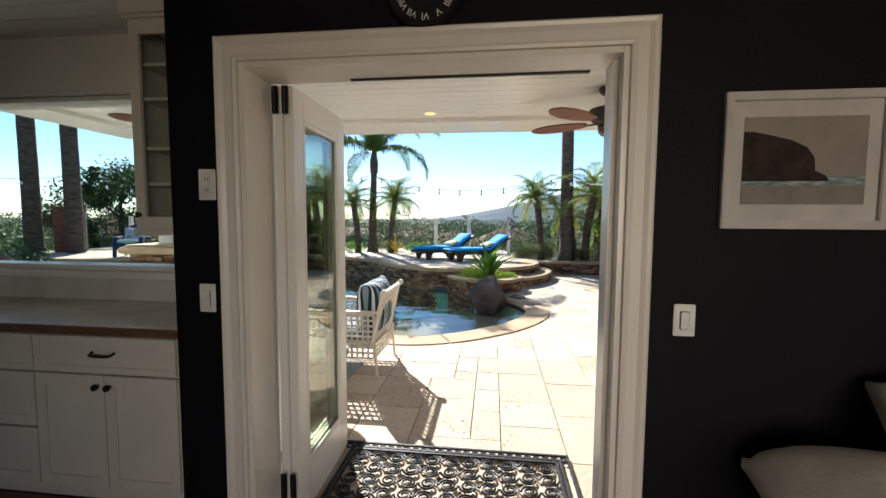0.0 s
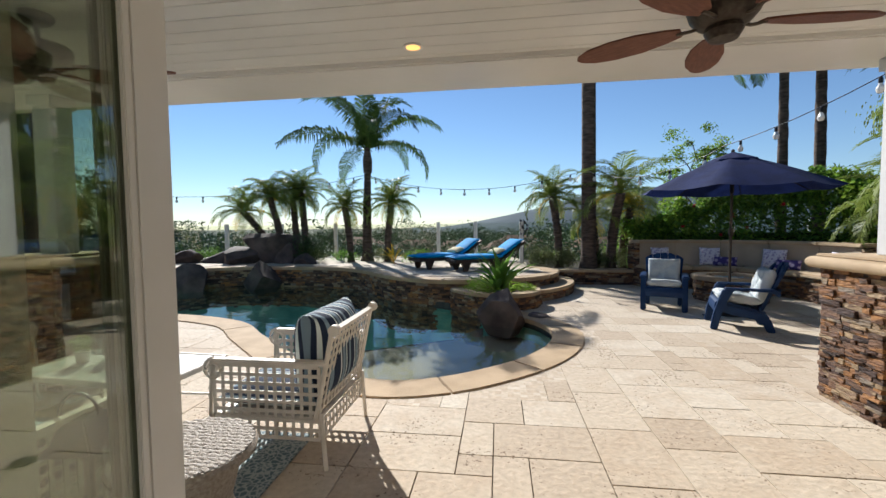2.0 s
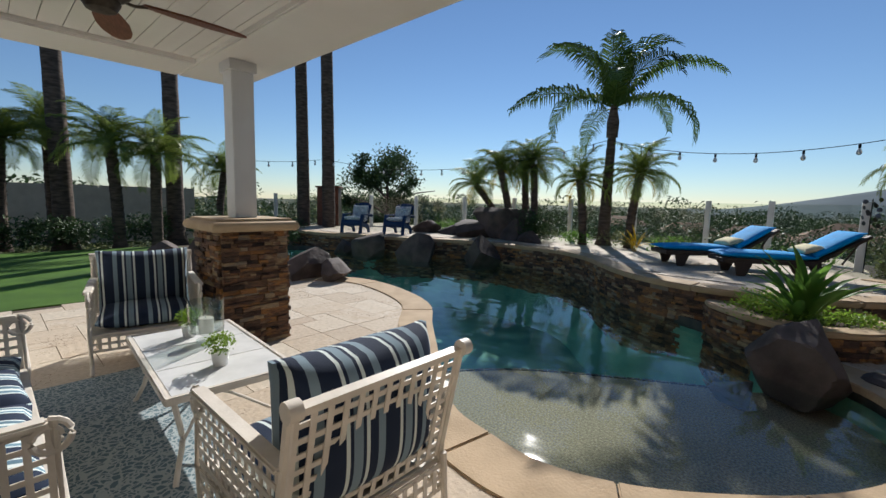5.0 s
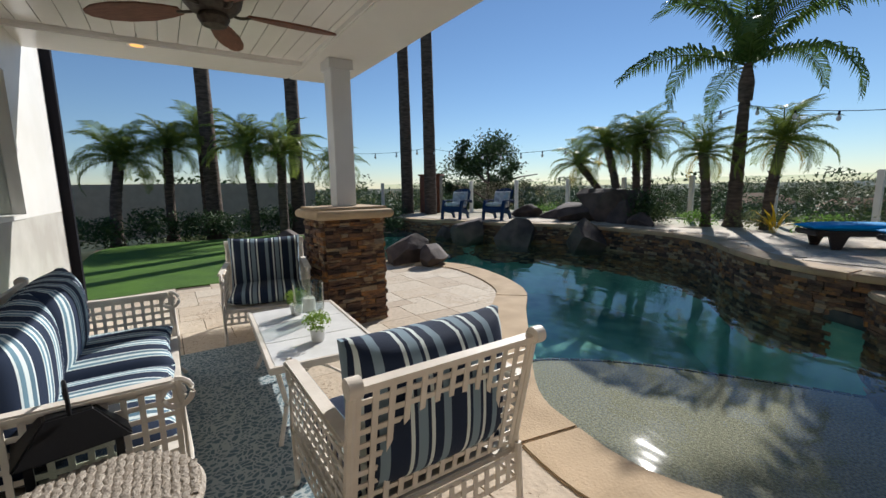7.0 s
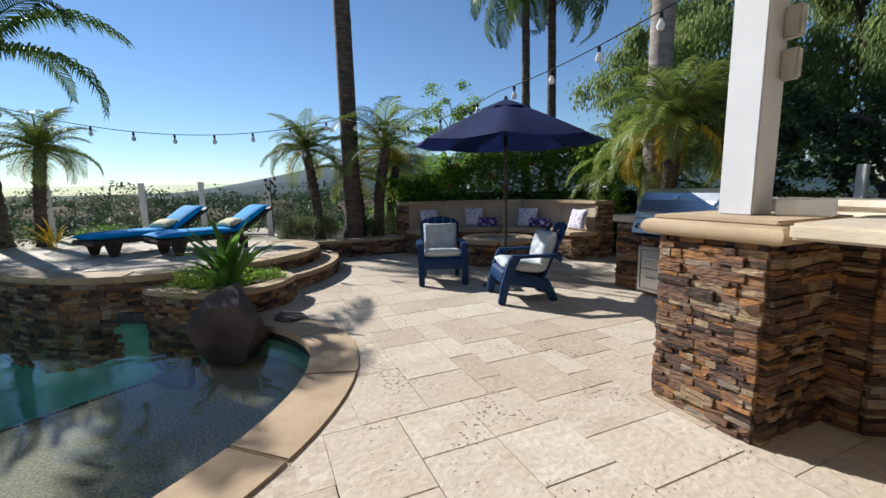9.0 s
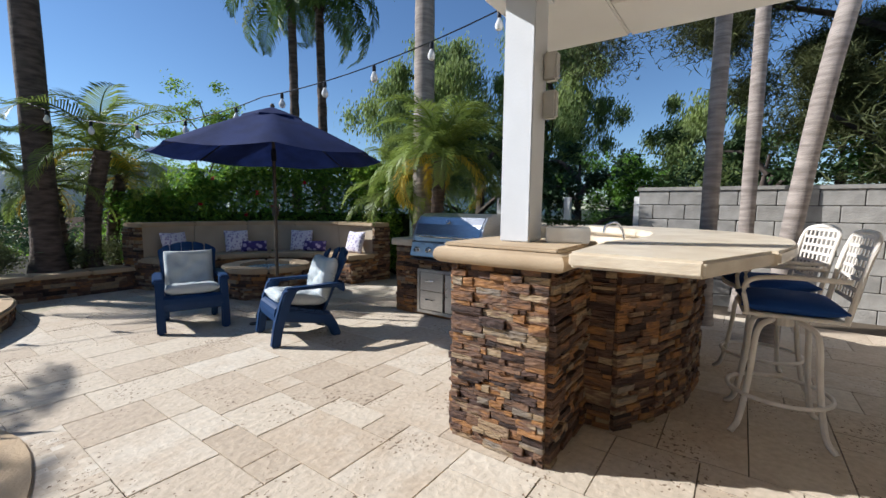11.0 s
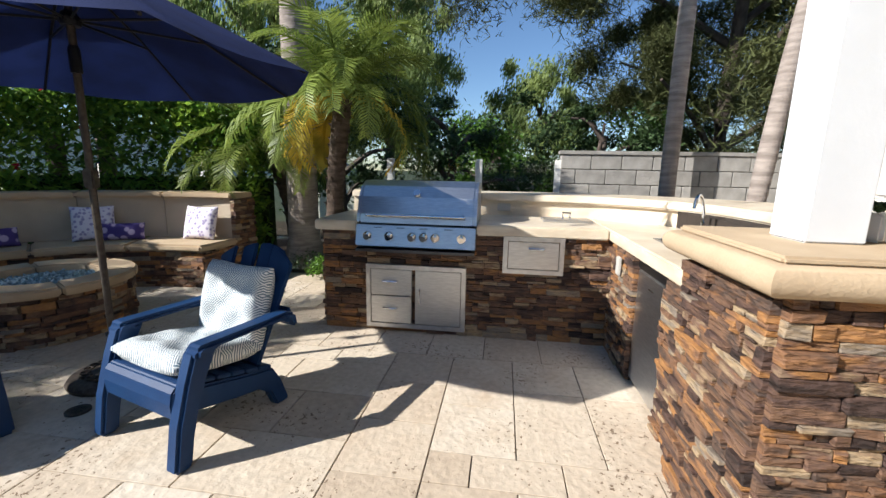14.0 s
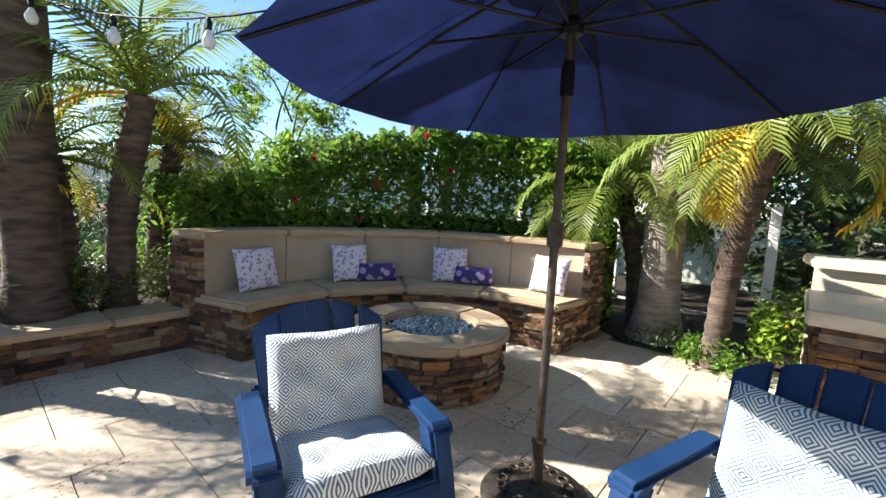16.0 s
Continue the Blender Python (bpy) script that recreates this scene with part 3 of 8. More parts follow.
solid("floor", MB().box(-5.5, 3.4, -3.5, 1.83, -0.1, -0.004), M["wood_floor"], "dark red-brown wooden floor", "floor", "structure")
solid("ceiling", MB().box(-5.6, 3.5, -3.6, 2.5, 3.0, 3.1), M["white_paint"], "white painted room ceiling", "ceiling", "structure")
# kitchen window wall, set back behind the worktop
KW = 2.30
kw = thing("wall_kitchen", "pale stone-tiled kitchen wall round a wide window", "wall", kind="structure")
part("wall_panel", MB().box(-5.5, -1.33, KW, KW + 0.12, 0, 1.13), M["marble"], kw)
part("wall_panel", MB().box(-5.5, -1.33, KW, KW + 0.12, 2.17, 3.0), M["white_paint"], kw)
part("wall_panel", MB().box(-1.75, -1.33, KW, KW + 0.12, 1.13, 2.17), M["white_paint"], kw)
part("wall_panel", MB().box(-5.5, -4.2, KW, KW + 0.12, 1.13, 2.17), M["white_paint"], kw)

# patio cover
RX0, RX1, RY0, RY1 = -4.86, 3.72, 1.79, 5.12
roof = thing("patio_roof", "white painted patio cover with planked ceiling", "roof", kind="structure")
planks = MB()
y = RY0 + 0.02
while y < RY1 - 0.62:
    planks.box(RX0 + 0.55, RX1 - 0.55, y, y + 0.134, 2.535, 2.56)
    y += 0.14
part("ceiling", planks.mesh("ceiling", M["gloss_white"]), None, roof, "glossy white tongue-and-groove planks")
part("deck", MB().box(RX0 + 0.02, RX1 - 0.02, RY0, RY1 - 0.02, 2.56, 2.74), M["white_paint"], roof)
part("beam", MB().box(RX0, RX1, RY1 - 0.60, RY1, 2.49, 2.78), M["gloss_white"], roof, bevel=0.012)
part("beam", MB().box(RX0, RX0 + 0.55, RY0, RY1 - 0.604, 2.49, 2.78), M["gloss_white"], roof, bevel=0.012)
part("beam", MB().box(RX1 - 0.55, RX1, RY0, RY1 - 0.604, 2.49, 2.78), M["gloss_white"], roof, bevel=0.012)
part("trim", MB().box(RX0 - 0.05, RX1 + 0.05, RY1 + 0.002, RY1 + 0.05, 2.62, 2.80), M["white_paint"], roof, bevel=0.006)


# ---- stone work ----
UNIT = []
for q in range(10):
    u, j = MB(), lambda a: random.uniform(-a, a)
    u.box(-0.5, 0.5, -0.5, 0.5, -0.5, 0.5)
    u.v = [(x + j(0.02), y + j(0.10), z + j(0.06)) for x, y, z in u.v]
    UNIT.append(u)
UNIT_MESH = [u.mesh("stone", M["ledge_stone"], bevel=0.035, segs=1) for u in UNIT]


def courses(length, z0, z1, lo=0.024, hi=0.06, slo=0.08, shi=0.32):
    """Rows of ledge stones over a face: yields along, up, length, height, out."""
    z = z0
    while z < z1 - 0.012:
        h = min(random.uniform(lo, hi), z1 - z)
        if z1 - z - h < lo * 0.7:
            h = z1 - z
        s = 0.0
        while s < length - 0.005:
            w = min(random.uniform(slo, shi) * (0.6 if h < 0.04 else 1.0), length - s)
            if length - s - w < slo * 0.6:
                w = length - s
            yield s, z, w, h, random.uniform(0.008, 0.034)
            s += w
        z += h


def stone_face(parent, p0, p1, z0, z1, single=True, coarse=1.0):
    """Ledge stones on a face from p0 to p1 (the outside lies to the right of that line)."""
    a, b = Vector(p0), Vector(p1)
    d = (b - a)
    length = d.length
    d.normalize()
    out = Vector((d.y, -d.x))
    ang = math.atan2(d.y, d.x)
    joined = MB()
    for s, z, w, h, o in courses(length, z0, z1, 0.016 * coarse, 0.052 * coarse, 0.06 * coarse, 0.25 * coarse):
        c = a + d * (s + w / 2) + out * (o / 2 - 0.01)
        m = Matrix.LocRotScale((c.x, c.y, z + h / 2), Euler((0, 0, ang)), (w - 0.003, o + 0.03, h - 0.0025))
        if single:
            ob = new("stone", random.choice(UNIT_MESH))
            ob.parent = parent
            ob.matrix_parent_inverse = parent.matrix_basis.inverted()
            ob.matrix_basis = m
        else:
            u = random.choice(UNIT)
            joined.add(u.v, u.f, m)
    if not single:
        tagged(part("stonework", joined.mesh("stonework", M["ledge_joined"]), None, parent), kind="stuff")


def stone_line(parent, pts, z0, z1, coarse=1.0):
    """Ledge stones along a curved face, joined."""
    joined = MB()
    seg_at, total = [], 0.0
    for i in range(len(pts) - 1):
        l = (Vector(pts[i + 1]) - Vector(pts[i])).length
        seg_at.append((total, l, i))
        total += l

    def at(s):
        for t, l, i in seg_at:
            if s <= t + l or i == len(pts) - 2:
                a, b = Vector(pts[i]), Vector(pts[i + 1])
                d = (b - a).normalized()
                return a + d * (s - t), d
    for s, z, w, h, o in courses(total, z0, z1, 0.022 * coarse, 0.058 * coarse, 0.07 * coarse, 0.27 * coarse):
        c, d = at(s + w / 2)
        out = Vector((d.y, -d.x))
        c = c + out * (o / 2 - 0.01)
        u = random.choice(UNIT)
        joined.add(u.v, u.f, Matrix.LocRotScale((c.x, c.y, z + h / 2), Euler((0, 0, math.atan2(d.y, d.x))), (w - 0.003, o + 0.03, h - 0.0025)))
    tagged(part("stonework", joined.mesh("stonework", M["ledge_joined"]), None, parent), kind="stuff")


def cap_slab(x0, x1, y0, y1, z0, z1):
    """A cap with a rounded, stepped edge."""
    mb, h, k = MB(), (z1 - z0) / 2, 13
    for i in range(k):
        a = math.pi * (i / (k - 1) - 0.5)
        e, z = h * (1 - math.cos(a)) * 0.9, z0 + h + h * math.sin(a)
        mb.v += [(x0 + e, y0 + e, z), (x1 - e, y0 + e, z), (x1 - e, y1 - e, z), (x0 + e, y1 - e, z)]
    for i in range(k - 1):
        mb.f += [[4 * i + q, 4 * i + (q + 1) % 4, 4 * i + 4 + (q + 1) % 4, 4 * i + 4 + q] for q in range(4)]
    mb.f += [[3, 2, 1, 0], [4 * k - 4, 4 * k - 3, 4 * k - 2, 4 * k - 1]]
    return mb.mesh("cap", M["cap"], True)


def pillar(x0, x1, y0, y1, top, label, faces, post, roof_z=2.49):
    p = thing("stone_pillar", label, "pillar", Matrix.Translation(((x0 + x1) / 2, (y0 + y1) / 2, 0)))
    inv = p.matrix_basis.inverted()
    body = part("core", MB().box(x0 + 0.01, x1 - 0.01, y0 + 0.01, y1 - 0.01, 0, top - 0.11), M["mortar"], p)
    body.matrix_parent_inverse = inv
    cor = {"w": ((x0, y1), (x0, y0)), "s": ((x0, y0), (x1, y0)), "e": ((x1, y0), (x1, y1)), "n": ((x1, y1), (x0, y1))}
    holder = p
    for f in faces:
        stone_face(holder, *cor[f], 0, top - 0.11)
    c = part("cap", cap_slab(x0 - 0.09, x1 + 0.09, y0 - 0.09, y1 + 0.09, top - 0.11, top - 0.022), None, p, "sandstone-coloured cast cap with a bullnose edge")
    c.matrix_parent_inverse = inv
    c = part("cap_top", MB().box(x0 - 0.045, x1 + 0.045, y0 - 0.045, y1 + 0.045, top - 0.024, top), M["cap"], p, bevel=0.008)
    c.matrix_parent_inverse = inv
    px0, px1, py0, py1 = post
    q = part("post", MB().box(px0, px1, py0, py1, top, roof_z), M["post_paint"], p, "white painted square post", bevel=0.006)
    q.matrix_parent_inverse = inv
    tr = part("post_trim", MB().box(px0 - 0.02, px1 + 0.02, py0 - 0.02, py1 + 0.02, roof_z - 0.09, roof_z - 0.004), M["post_paint"], p)
    tr.matrix_parent_inverse = inv
    return p


pillar_l = pillar(-4.25, -3.70, 4.45, 5.02, 1.13, "stacked ledge stone pillar carrying a white post beside the pool", "swen", (-4.07, -3.88, 4.65, 4.84))
pillar_r = pillar(2.39, 2.95, 4.52, 5.07, 1.10, "stacked ledge stone pillar carrying a white post beside the bar", "wsn", (2.60, 2.775, 4.735, 4.91))
# ---- raised deck, steps, low walls ----
dk = thing("raised_deck", "raised stone deck with curved sandstone edge and stacked stone face", "deck", kind="structure")
EDGE = smooth_line([(-12.8, 10.0), (-11.8, 9.45), (-10.8, 9.3), (-9.8, 9.55), (-8.9, 9.95), (-8.2, 10.1), (-7.3, 10.55), (-6.3, 11.05), (-5.0, 11.1), (-3.9, 10.95), (-3.1, 10.45), (-2.5, 9.75), (-1.85, 9.15), (-1.1, 8.85), (-0.3, 8.95), (0.35, 9.25), (0.85, 9.75), (1.08, 10.3), (1.08, 10.8), (0.85, 11.3), (0.6, 11.5)], 5)
deck_poly = EDGE + [(0.6, 12.5), (0.4, 14.4), (-13.5, 14.4), (-13.5, 10.6)]
part("deck_core", MB().prism(deck_poly, -1.3, DECK - 0.082), M["mortar"], dk)
part("deck_top", MB().prism(deck_poly, DECK - 0.08, DECK - 0.012), M["tile"], dk, "pale travertine deck")
ein, eout = offset(EDGE, -0.30, False), offset(EDGE, 0.05, False)
k = 0
while k < len(EDGE) - 1:
    e = min(k + 5, len(EDGE) - 1)
    part("edge_stone", MB().strip(ein[k:e + 1], eout[k:e + 1], DECK - 0.075, DECK, closed=False), M["coping"], dk, bevel=0.018)
    k = e
stone_line(dk, offset(EDGE, 0.012, False), -1.25, DECK - 0.075)
# curved steps
s1 = smooth_line([(0.28, 8.78), (0.78, 9.05), (1.2, 9.6), (1.42, 10.2), (1.45, 10.75), (1.3, 11.2), (1.2, 11.35)], 6)
s1in = smooth_line([(0.02, 9.0), (0.45, 9.3), (0.85, 9.75), (1.07, 10.3), (1.08, 10.8), (0.9, 11.2), (0.7, 11.4)], 6)
part("step", MB().strip(offset(s1in, -0.1, False), s1, STEP - 0.06, STEP, closed=False), M["coping"], dk, bevel=0.018)
part("step_riser", MB().strip(offset(s1in, -0.1, False), offset(s1, -0.05, False), 0.0, STEP - 0.06, closed=False), M["mortar"], dk)
stone_line(dk, offset(s1, -0.045, False), 0, STEP - 0.06)
stone_line(dk, offset(s1in, 0.0, False), STEP, DECK - 0.075)

# planter beside the steps
pl = thing("planter", "low curved stone planter with sandstone edge at the pool end", "planter", kind="structure")
P_OUT = smooth_loop([(-0.95, 8.75), (-0.55, 8.25), (0.0, 8.05), (0.45, 8.3), (0.62, 8.75), (0.4, 9.1), (0.0, 9.15), (-0.5, 9.0)], 5)
P_IN = offset(P_OUT, -0.22)
part("edge_stone", MB().strip(P_IN, P_OUT, 0.20, 0.26), M["coping"], pl, bevel=0.015)
part("bed", MB().prism(offset(P_OUT, -0.15), -0.4, 0.215), M["soil"], pl, "planting soil")
stone_line(pl, offset(P_OUT, -0.03), -1.2, 0.20)

# planting bed behind and low wall to the bench
lw = thing("garden_wall", "low stacked stone wall with sandstone cap along a planting bed", "garden wall", kind="structure")
part("core", MB().box(1.15, 2.95, 11.24, 11.5, 0, LOW - 0.06), M["mortar"], lw)
stone_line(lw, [(1.1, 11.23), (2.95, 11.23)], 0, LOW - 0.06)
for i in range(3):
    part("cap", MB().box(1.12 + i * 0.61, 1.12 + i * 0.61 + 0.603, 11.15, 11.55, LOW - 0.06, LOW), M["cap"], lw, bevel=0.015)
solid("planting_bed", MB().prism([(0.55, 11.53), (2.9, 11.53), (2.9, 14.5), (0.55, 14.5)], -1.0, 0.30), M["soil"], "dark soil planting bed behind the low wall", "planting bed", "structure")
solid("planting_bed", MB().prism([(5.95, 4.2), (6.25, 4.2), (6.25, 7.5), (6.0, 8.6), (7.0, 10), (6.5, 12), (4.2, 13.2), (2.91, 13), (2.91, 14.5), (10.5, 14.5), (10.5, 4.2)], -1.0, 0.02), M["soil"], "dark soil planting bed behind the curved bench", "planting bed", "structure")

# ---- curved bench and fire pit ----
BC = (3.55, 9.1)


def arc(r, a0, a1, n=28, c=BC):
    return [(c[0] + r * math.cos(radians(a0 + (a1 - a0) * i / n)), c[1] + r * math.sin(radians(a0 + (a1 - a0) * i / n))) for i in range(n + 1)]


A0, A1 = -5, 108
bench = thing("curved_bench", "curved built-in bench of beige stucco and stacked stone", "bench")
part("base", MB().strip(arc(1.62, A0, A1), arc(2.35, A0, A1), 0, 0.40, closed=False), M["mortar"], bench)
stone_line(bench, list(reversed(arc(1.60, A0, A1))), 0, 0.40)
k, cut = 0, 4
for i in range(cut):
    a, b = A0 + (A1 - A0) * i / cut + (0.1 if i else -1), A0 + (A1 - A0) * (i + 1) / cut - (0.1 if i < cut - 1 else -1)
    part("seat", MB().strip(arc(1.52, a, b, 10), arc(2.12, a, b, 10), 0.40, 0.475, closed=False), M["cap"], bench, "tan cast stone seat slab", bevel=0.02)
for i in range(5):
    a, b = A0 + (A1 - A0) * i / 5 + 0.12, A0 + (A1 - A0) * (i + 1) / 5 - 0.12
    part("backrest", MB().strip(arc(2.09, a, b, 8), arc(2.34, a, b, 8), 0.475, 0.93, closed=False), M["stucco"], bench, "beige stucco back panel")
    part("cap", MB().strip(arc(2.03, a - 0.1, b + 0.1, 8), arc(2.44, a - 0.1, b + 0.1, 8), 0.93, 0.995, closed=False), M["cap"], bench, bevel=0.016)
for aa, sgn in ((A0, -1), (A1, 1)):
    p0, p1 = arc(1.58, aa, aa, 1)[0], arc(2.42, aa, aa, 1)[0]
    stone_face(bench, *((p0, p1) if sgn < 0 else (p1, p0)), 0, 0.40, False)
    p2 = arc(2.06, aa, aa, 1)[0]
    stone_face(bench, *((p2, p1) if sgn < 0 else (p1, p2)), 0.40, 0.93, False)

PC = (3.94, 9.44)
pit = thing("fire_pit", "round stacked stone fire pit with tan cap and blue fire glass", "fire pit", Matrix.Translation((*PC, 0)))
ring = lambda r, n=40: [(r * math.cos(2 * math.pi * i / n), r * math.sin(2 * math.pi * i / n)) for i in range(n)]
part("base", MB().strip(ring(0.37), ring(0.54), 0, 0.36), M["mortar"], pit)
stone_line(pit, ring(0.535, 24) + [ring(0.535, 24)[0]], 0, 0.36)
for i in range(6):
    part("cap", MB().strip(arc(0.35, i * 60 + 0.4, i * 60 + 59.6, 7, (0, 0)), arc(0.605, i * 60 + 0.4, i * 60 + 59.6, 7, (0, 0)), 0.36, 0.43, closed=False), M["cap"], pit, bevel=0.015)
part("pan", MB().prism(ring(0.38), 0.28, 0.34), M["black_metal"], pit)
fg = MB()
for i in range(1400):
    r, a = 0.345 * math.sqrt(random.random()), random.uniform(0, 6.283)
    s = random.uniform(0.008, 0.018)
    fg.add([(s, 0, 0), (-s, s, 0), (-s, -s, 0), (0, 0, s)], [(0, 1, 2), (0, 1, 3), (1, 2, 3), (2, 0, 3)],
           pose(r * math.cos(a), r * math.sin(a), 0.345 + random.uniform(0, 0.035) + 0.02 * (0.345 - r), random.uniform(0, 360), random.uniform(0, 360), 0))
tagged(part("fire_glass", fg.raw("fire_glass", M["fire_glass"]), None, pit, "glittering blue fire glass"), kind="stuff")

# ---- outdoor kitchen ----
bq = thing("outdoor_kitchen", "stacked stone outdoor kitchen base with travertine worktop", "outdoor kitchen", kind="structure")
BX, BY0, BY1 = 4.36, 5.0, 7.25       # front face of the grill run, and its ends
part("core", MB().box(BX + 0.01, 5.15, 4.2, BY1 - 0.01, 0, 0.82), M["mortar"], bq)
part("core", MB().box(2.96, 3.30, 4.42, BY0 - 0.01, 0, 0.82), M["mortar"], bq)
part("core", MB().box(3.80, BX + 0.01, 4.42, BY0 - 0.01, 0, 0.82), M["mortar"], bq)
stone_face(bq, (BX, BY1), (BX, BY0), 0, 0.82)
stone_face(bq, (5.15, BY1), (BX, BY1), 0, 0.82)
stone_face(bq, (BX, BY0), (3.80, BY0), 0, 0.82)
stone_face(bq, (3.30, BY0), (2.95, BY0), 0, 0.82)
part("worktop", MB().box(BX - 0.06, 5.12, 6.96, BY1 + 0.06, 0.82, 0.90), M["counter"], bq, "cream travertine worktop", bevel=0.01)
part("worktop", MB().box(BX - 0.06, 5.12, BY0 + 0.06, 6.02, 0.82, 0.90), M["counter"], bq, "cream travertine worktop", bevel=0.01)
part("worktop", MB().box(4.95, 5.12, 6.024, 6.956, 0.82, 0.90), M["counter"], bq)
part("worktop", MB().box(2.96, 5.12, 4.42, BY0 + 0.056, 0.82, 0.90), M["counter"], bq, "cream travertine worktop", bevel=0.01)
# raised ledge round the back
BACK = smooth_line([(5.13, 7.28), (5.13, 6.4), (5.1, 5.5), (4.95, 4.9), (4.6, 4.5), (4.1, 4.32), (3.5, 4.3), (2.96, 4.40)], 6)
part("splashback", MB().strip(BACK[:-7], offset(BACK, -0.16, False)[:-7], 0.0, 1.03, closed=False), M["counter"], bq, "cream stone splashback")
OUTER = smooth_line([(5.55, 7.34), (5.55, 6.3), (5.55, 5.3), (5.4, 4.5), (4.95, 3.85), (4.3, 3.55), (3.6, 3.53), (2.98, 3.64)], 6)
bar = MB()
bar.strip(offset(BACK, 0.05, False), OUTER, 1.03, 1.10, closed=False)
part("bar_top", bar, M["counter"], bq, "rounded travertine bar ledge", bevel=0.012)
part("bar_top", MB().prism([(2.29, 4.41), (2.96, 4.43), (2.985, 3.66), (2.29, 3.90)], 1.03, 1.10), M["counter"], bq, "rounded travertine bar ledge", bevel=0.012)
part("bar_core", MB().strip(offset(BACK, -0.16, False)[:-12], offset(BACK, -0.2, False)[:-12], 0.0, 1.029, closed=False), M["mortar"], bq)
bar_face = [(2.95, 4.52), (2.96, 4.35), (3.25, 4.18), (3.6, 4.06), (4.1, 4.02), (4.7, 4.2), (5.2, 4.7), (5.42, 5.4), (5.44, 7.25)]
part("bar_core", MB().prism([(2.97, 4.5), (2.98, 4.37), (3.27, 4.21), (3.61, 4.085), (4.1, 4.045), (4.68, 4.23), (4.68, 4.5)], 0.002, 1.028), M["mortar"], bq)
for a, b in zip(bar_face[:4], bar_face[1:5]):
    stone_face(bq, a, b, 0, 1.03, True)
stone_line(bq, bar_face[4:], 0, 1.03)
# ---- things on the patio ----
NAVY, GREY, PALE = (0.018, 0.028, 0.055), (0.20, 0.27, 0.32), (0.62, 0.68, 0.66)
STRIPES = [(0.0, NAVY), (0.30, PALE), (0.36, NAVY), (0.42, GREY), (0.58, NAVY), (0.64, PALE), (0.70, NAVY), (0.86, GREY)]
SEAT_STRIPES = [(0.0, NAVY), (0.28, PALE), (0.34, (0.10, 0.17, 0.22)), (0.5, PALE), (0.62, (0.14, 0.24, 0.30)), (0.74, PALE), (0.80, NAVY)]
M["stripe"] = stripe_mat("striped_cushion", STRIPES, 0.21)
M["stripe_seat"] = stripe_mat("striped_seat", SEAT_STRIPES, 0.17)


def pillow_shape(w, h, d, puff=1.0, nx=24, ny=22, tuft=()):
    """A stuffed cushion: flat in x and y, thick in z, full in the middle, pinched at the seam and at its tufts."""
    mb = MB()
    for side in (1, -1):
        for j in range(ny + 1):
            for i in range(nx + 1):
                u, v = 2 * i / nx - 1, 2 * j / ny - 1
                e = max(0.0, (1 - abs(u) ** 3.2)) ** 0.5 * max(0.0, (1 - abs(v) ** 3.2)) ** 0.5
                z = d / 2 * (0.12 + 0.88 * e * puff)
                for tx, ty in tuft:
                    z -= d * 0.30 * math.exp(-((u - tx) ** 2 + (v - ty) ** 2) * 13)
                pin = 1 - 0.04 * (1 - abs(u)) * (abs(v) > 0.99) - 0.0
                if tuft:
                    u, v = u * (1 - 0.025 * abs(v) ** 5), v * (1 - 0.025 * abs(u) ** 5)
                mb.v.append((u * w / 2 * (1 - 0.035 * (1 - v * v) * abs(u)), v * h / 2 * (1 - 0.035 * (1 - u * u) * abs(v)) * pin, side * z))
    o = (nx + 1) * (ny + 1)
    for s in (0, 1):
        for j in range(ny):
            for i in range(nx):
                a = s * o + j * (nx + 1) + i
                q = [a, a + 1, a + nx + 2, a + nx + 1]
                mb.f.append(q if s == 0 else q[::-1])
    rim = [i for i in range(nx + 1)] + [(j + 1) * (nx + 1) - 1 for j in range(1, ny + 1)] + [ny * (nx + 1) + i for i in range(nx - 1, -1, -1)] + [j * (nx + 1) for j in range(ny - 1, 0, -1)]
    for a, b in zip(rim, rim[1:] + rim[:1]):
        mb.f.append([a, b, b + o, a + o][::-1])
    return mb


def cushion(name, w, h, d, material, parent, m, label="", puff=1.0, tuft=()):
    return part(name, pillow_shape(w, h, d, puff, tuft=tuft).mesh(name, material, True), None, parent, label, m=m)


def lattice(w, h, cell=0.052, bar=0.019, thick=0.005):
    """A basket weave of flat strips in x and z, from 0 to w and 0 to h."""
    mb = MB()
    nx, nz = max(1, round(w / cell)), max(1, round(h / cell))
    for i in range(nx + 1):
        x = i * w / nx
        mb.box(x - bar / 2, x + bar / 2, -thick, 0, 0, h)
    for k in range(nz + 1):
        z = k * h / nz
        mb.box(0, w, 0.0005, thick, z - bar / 2, z + bar / 2)
    return mb


def scroll(mb, p, r, sx, turns=1.35, t=0.011):
    """A curled end of a flat iron bar, in the y-z plane."""
    pts = []
    for i in range(22):
        a = i / 21 * turns * 2 * math.pi
        rr = r * (1 - 0.6 * i / 21)
        pts.append((p[0], p[1] + sx * rr * math.sin(a), p[2] - r + rr * math.cos(a)))
    mb.tube(pts, t, 6)


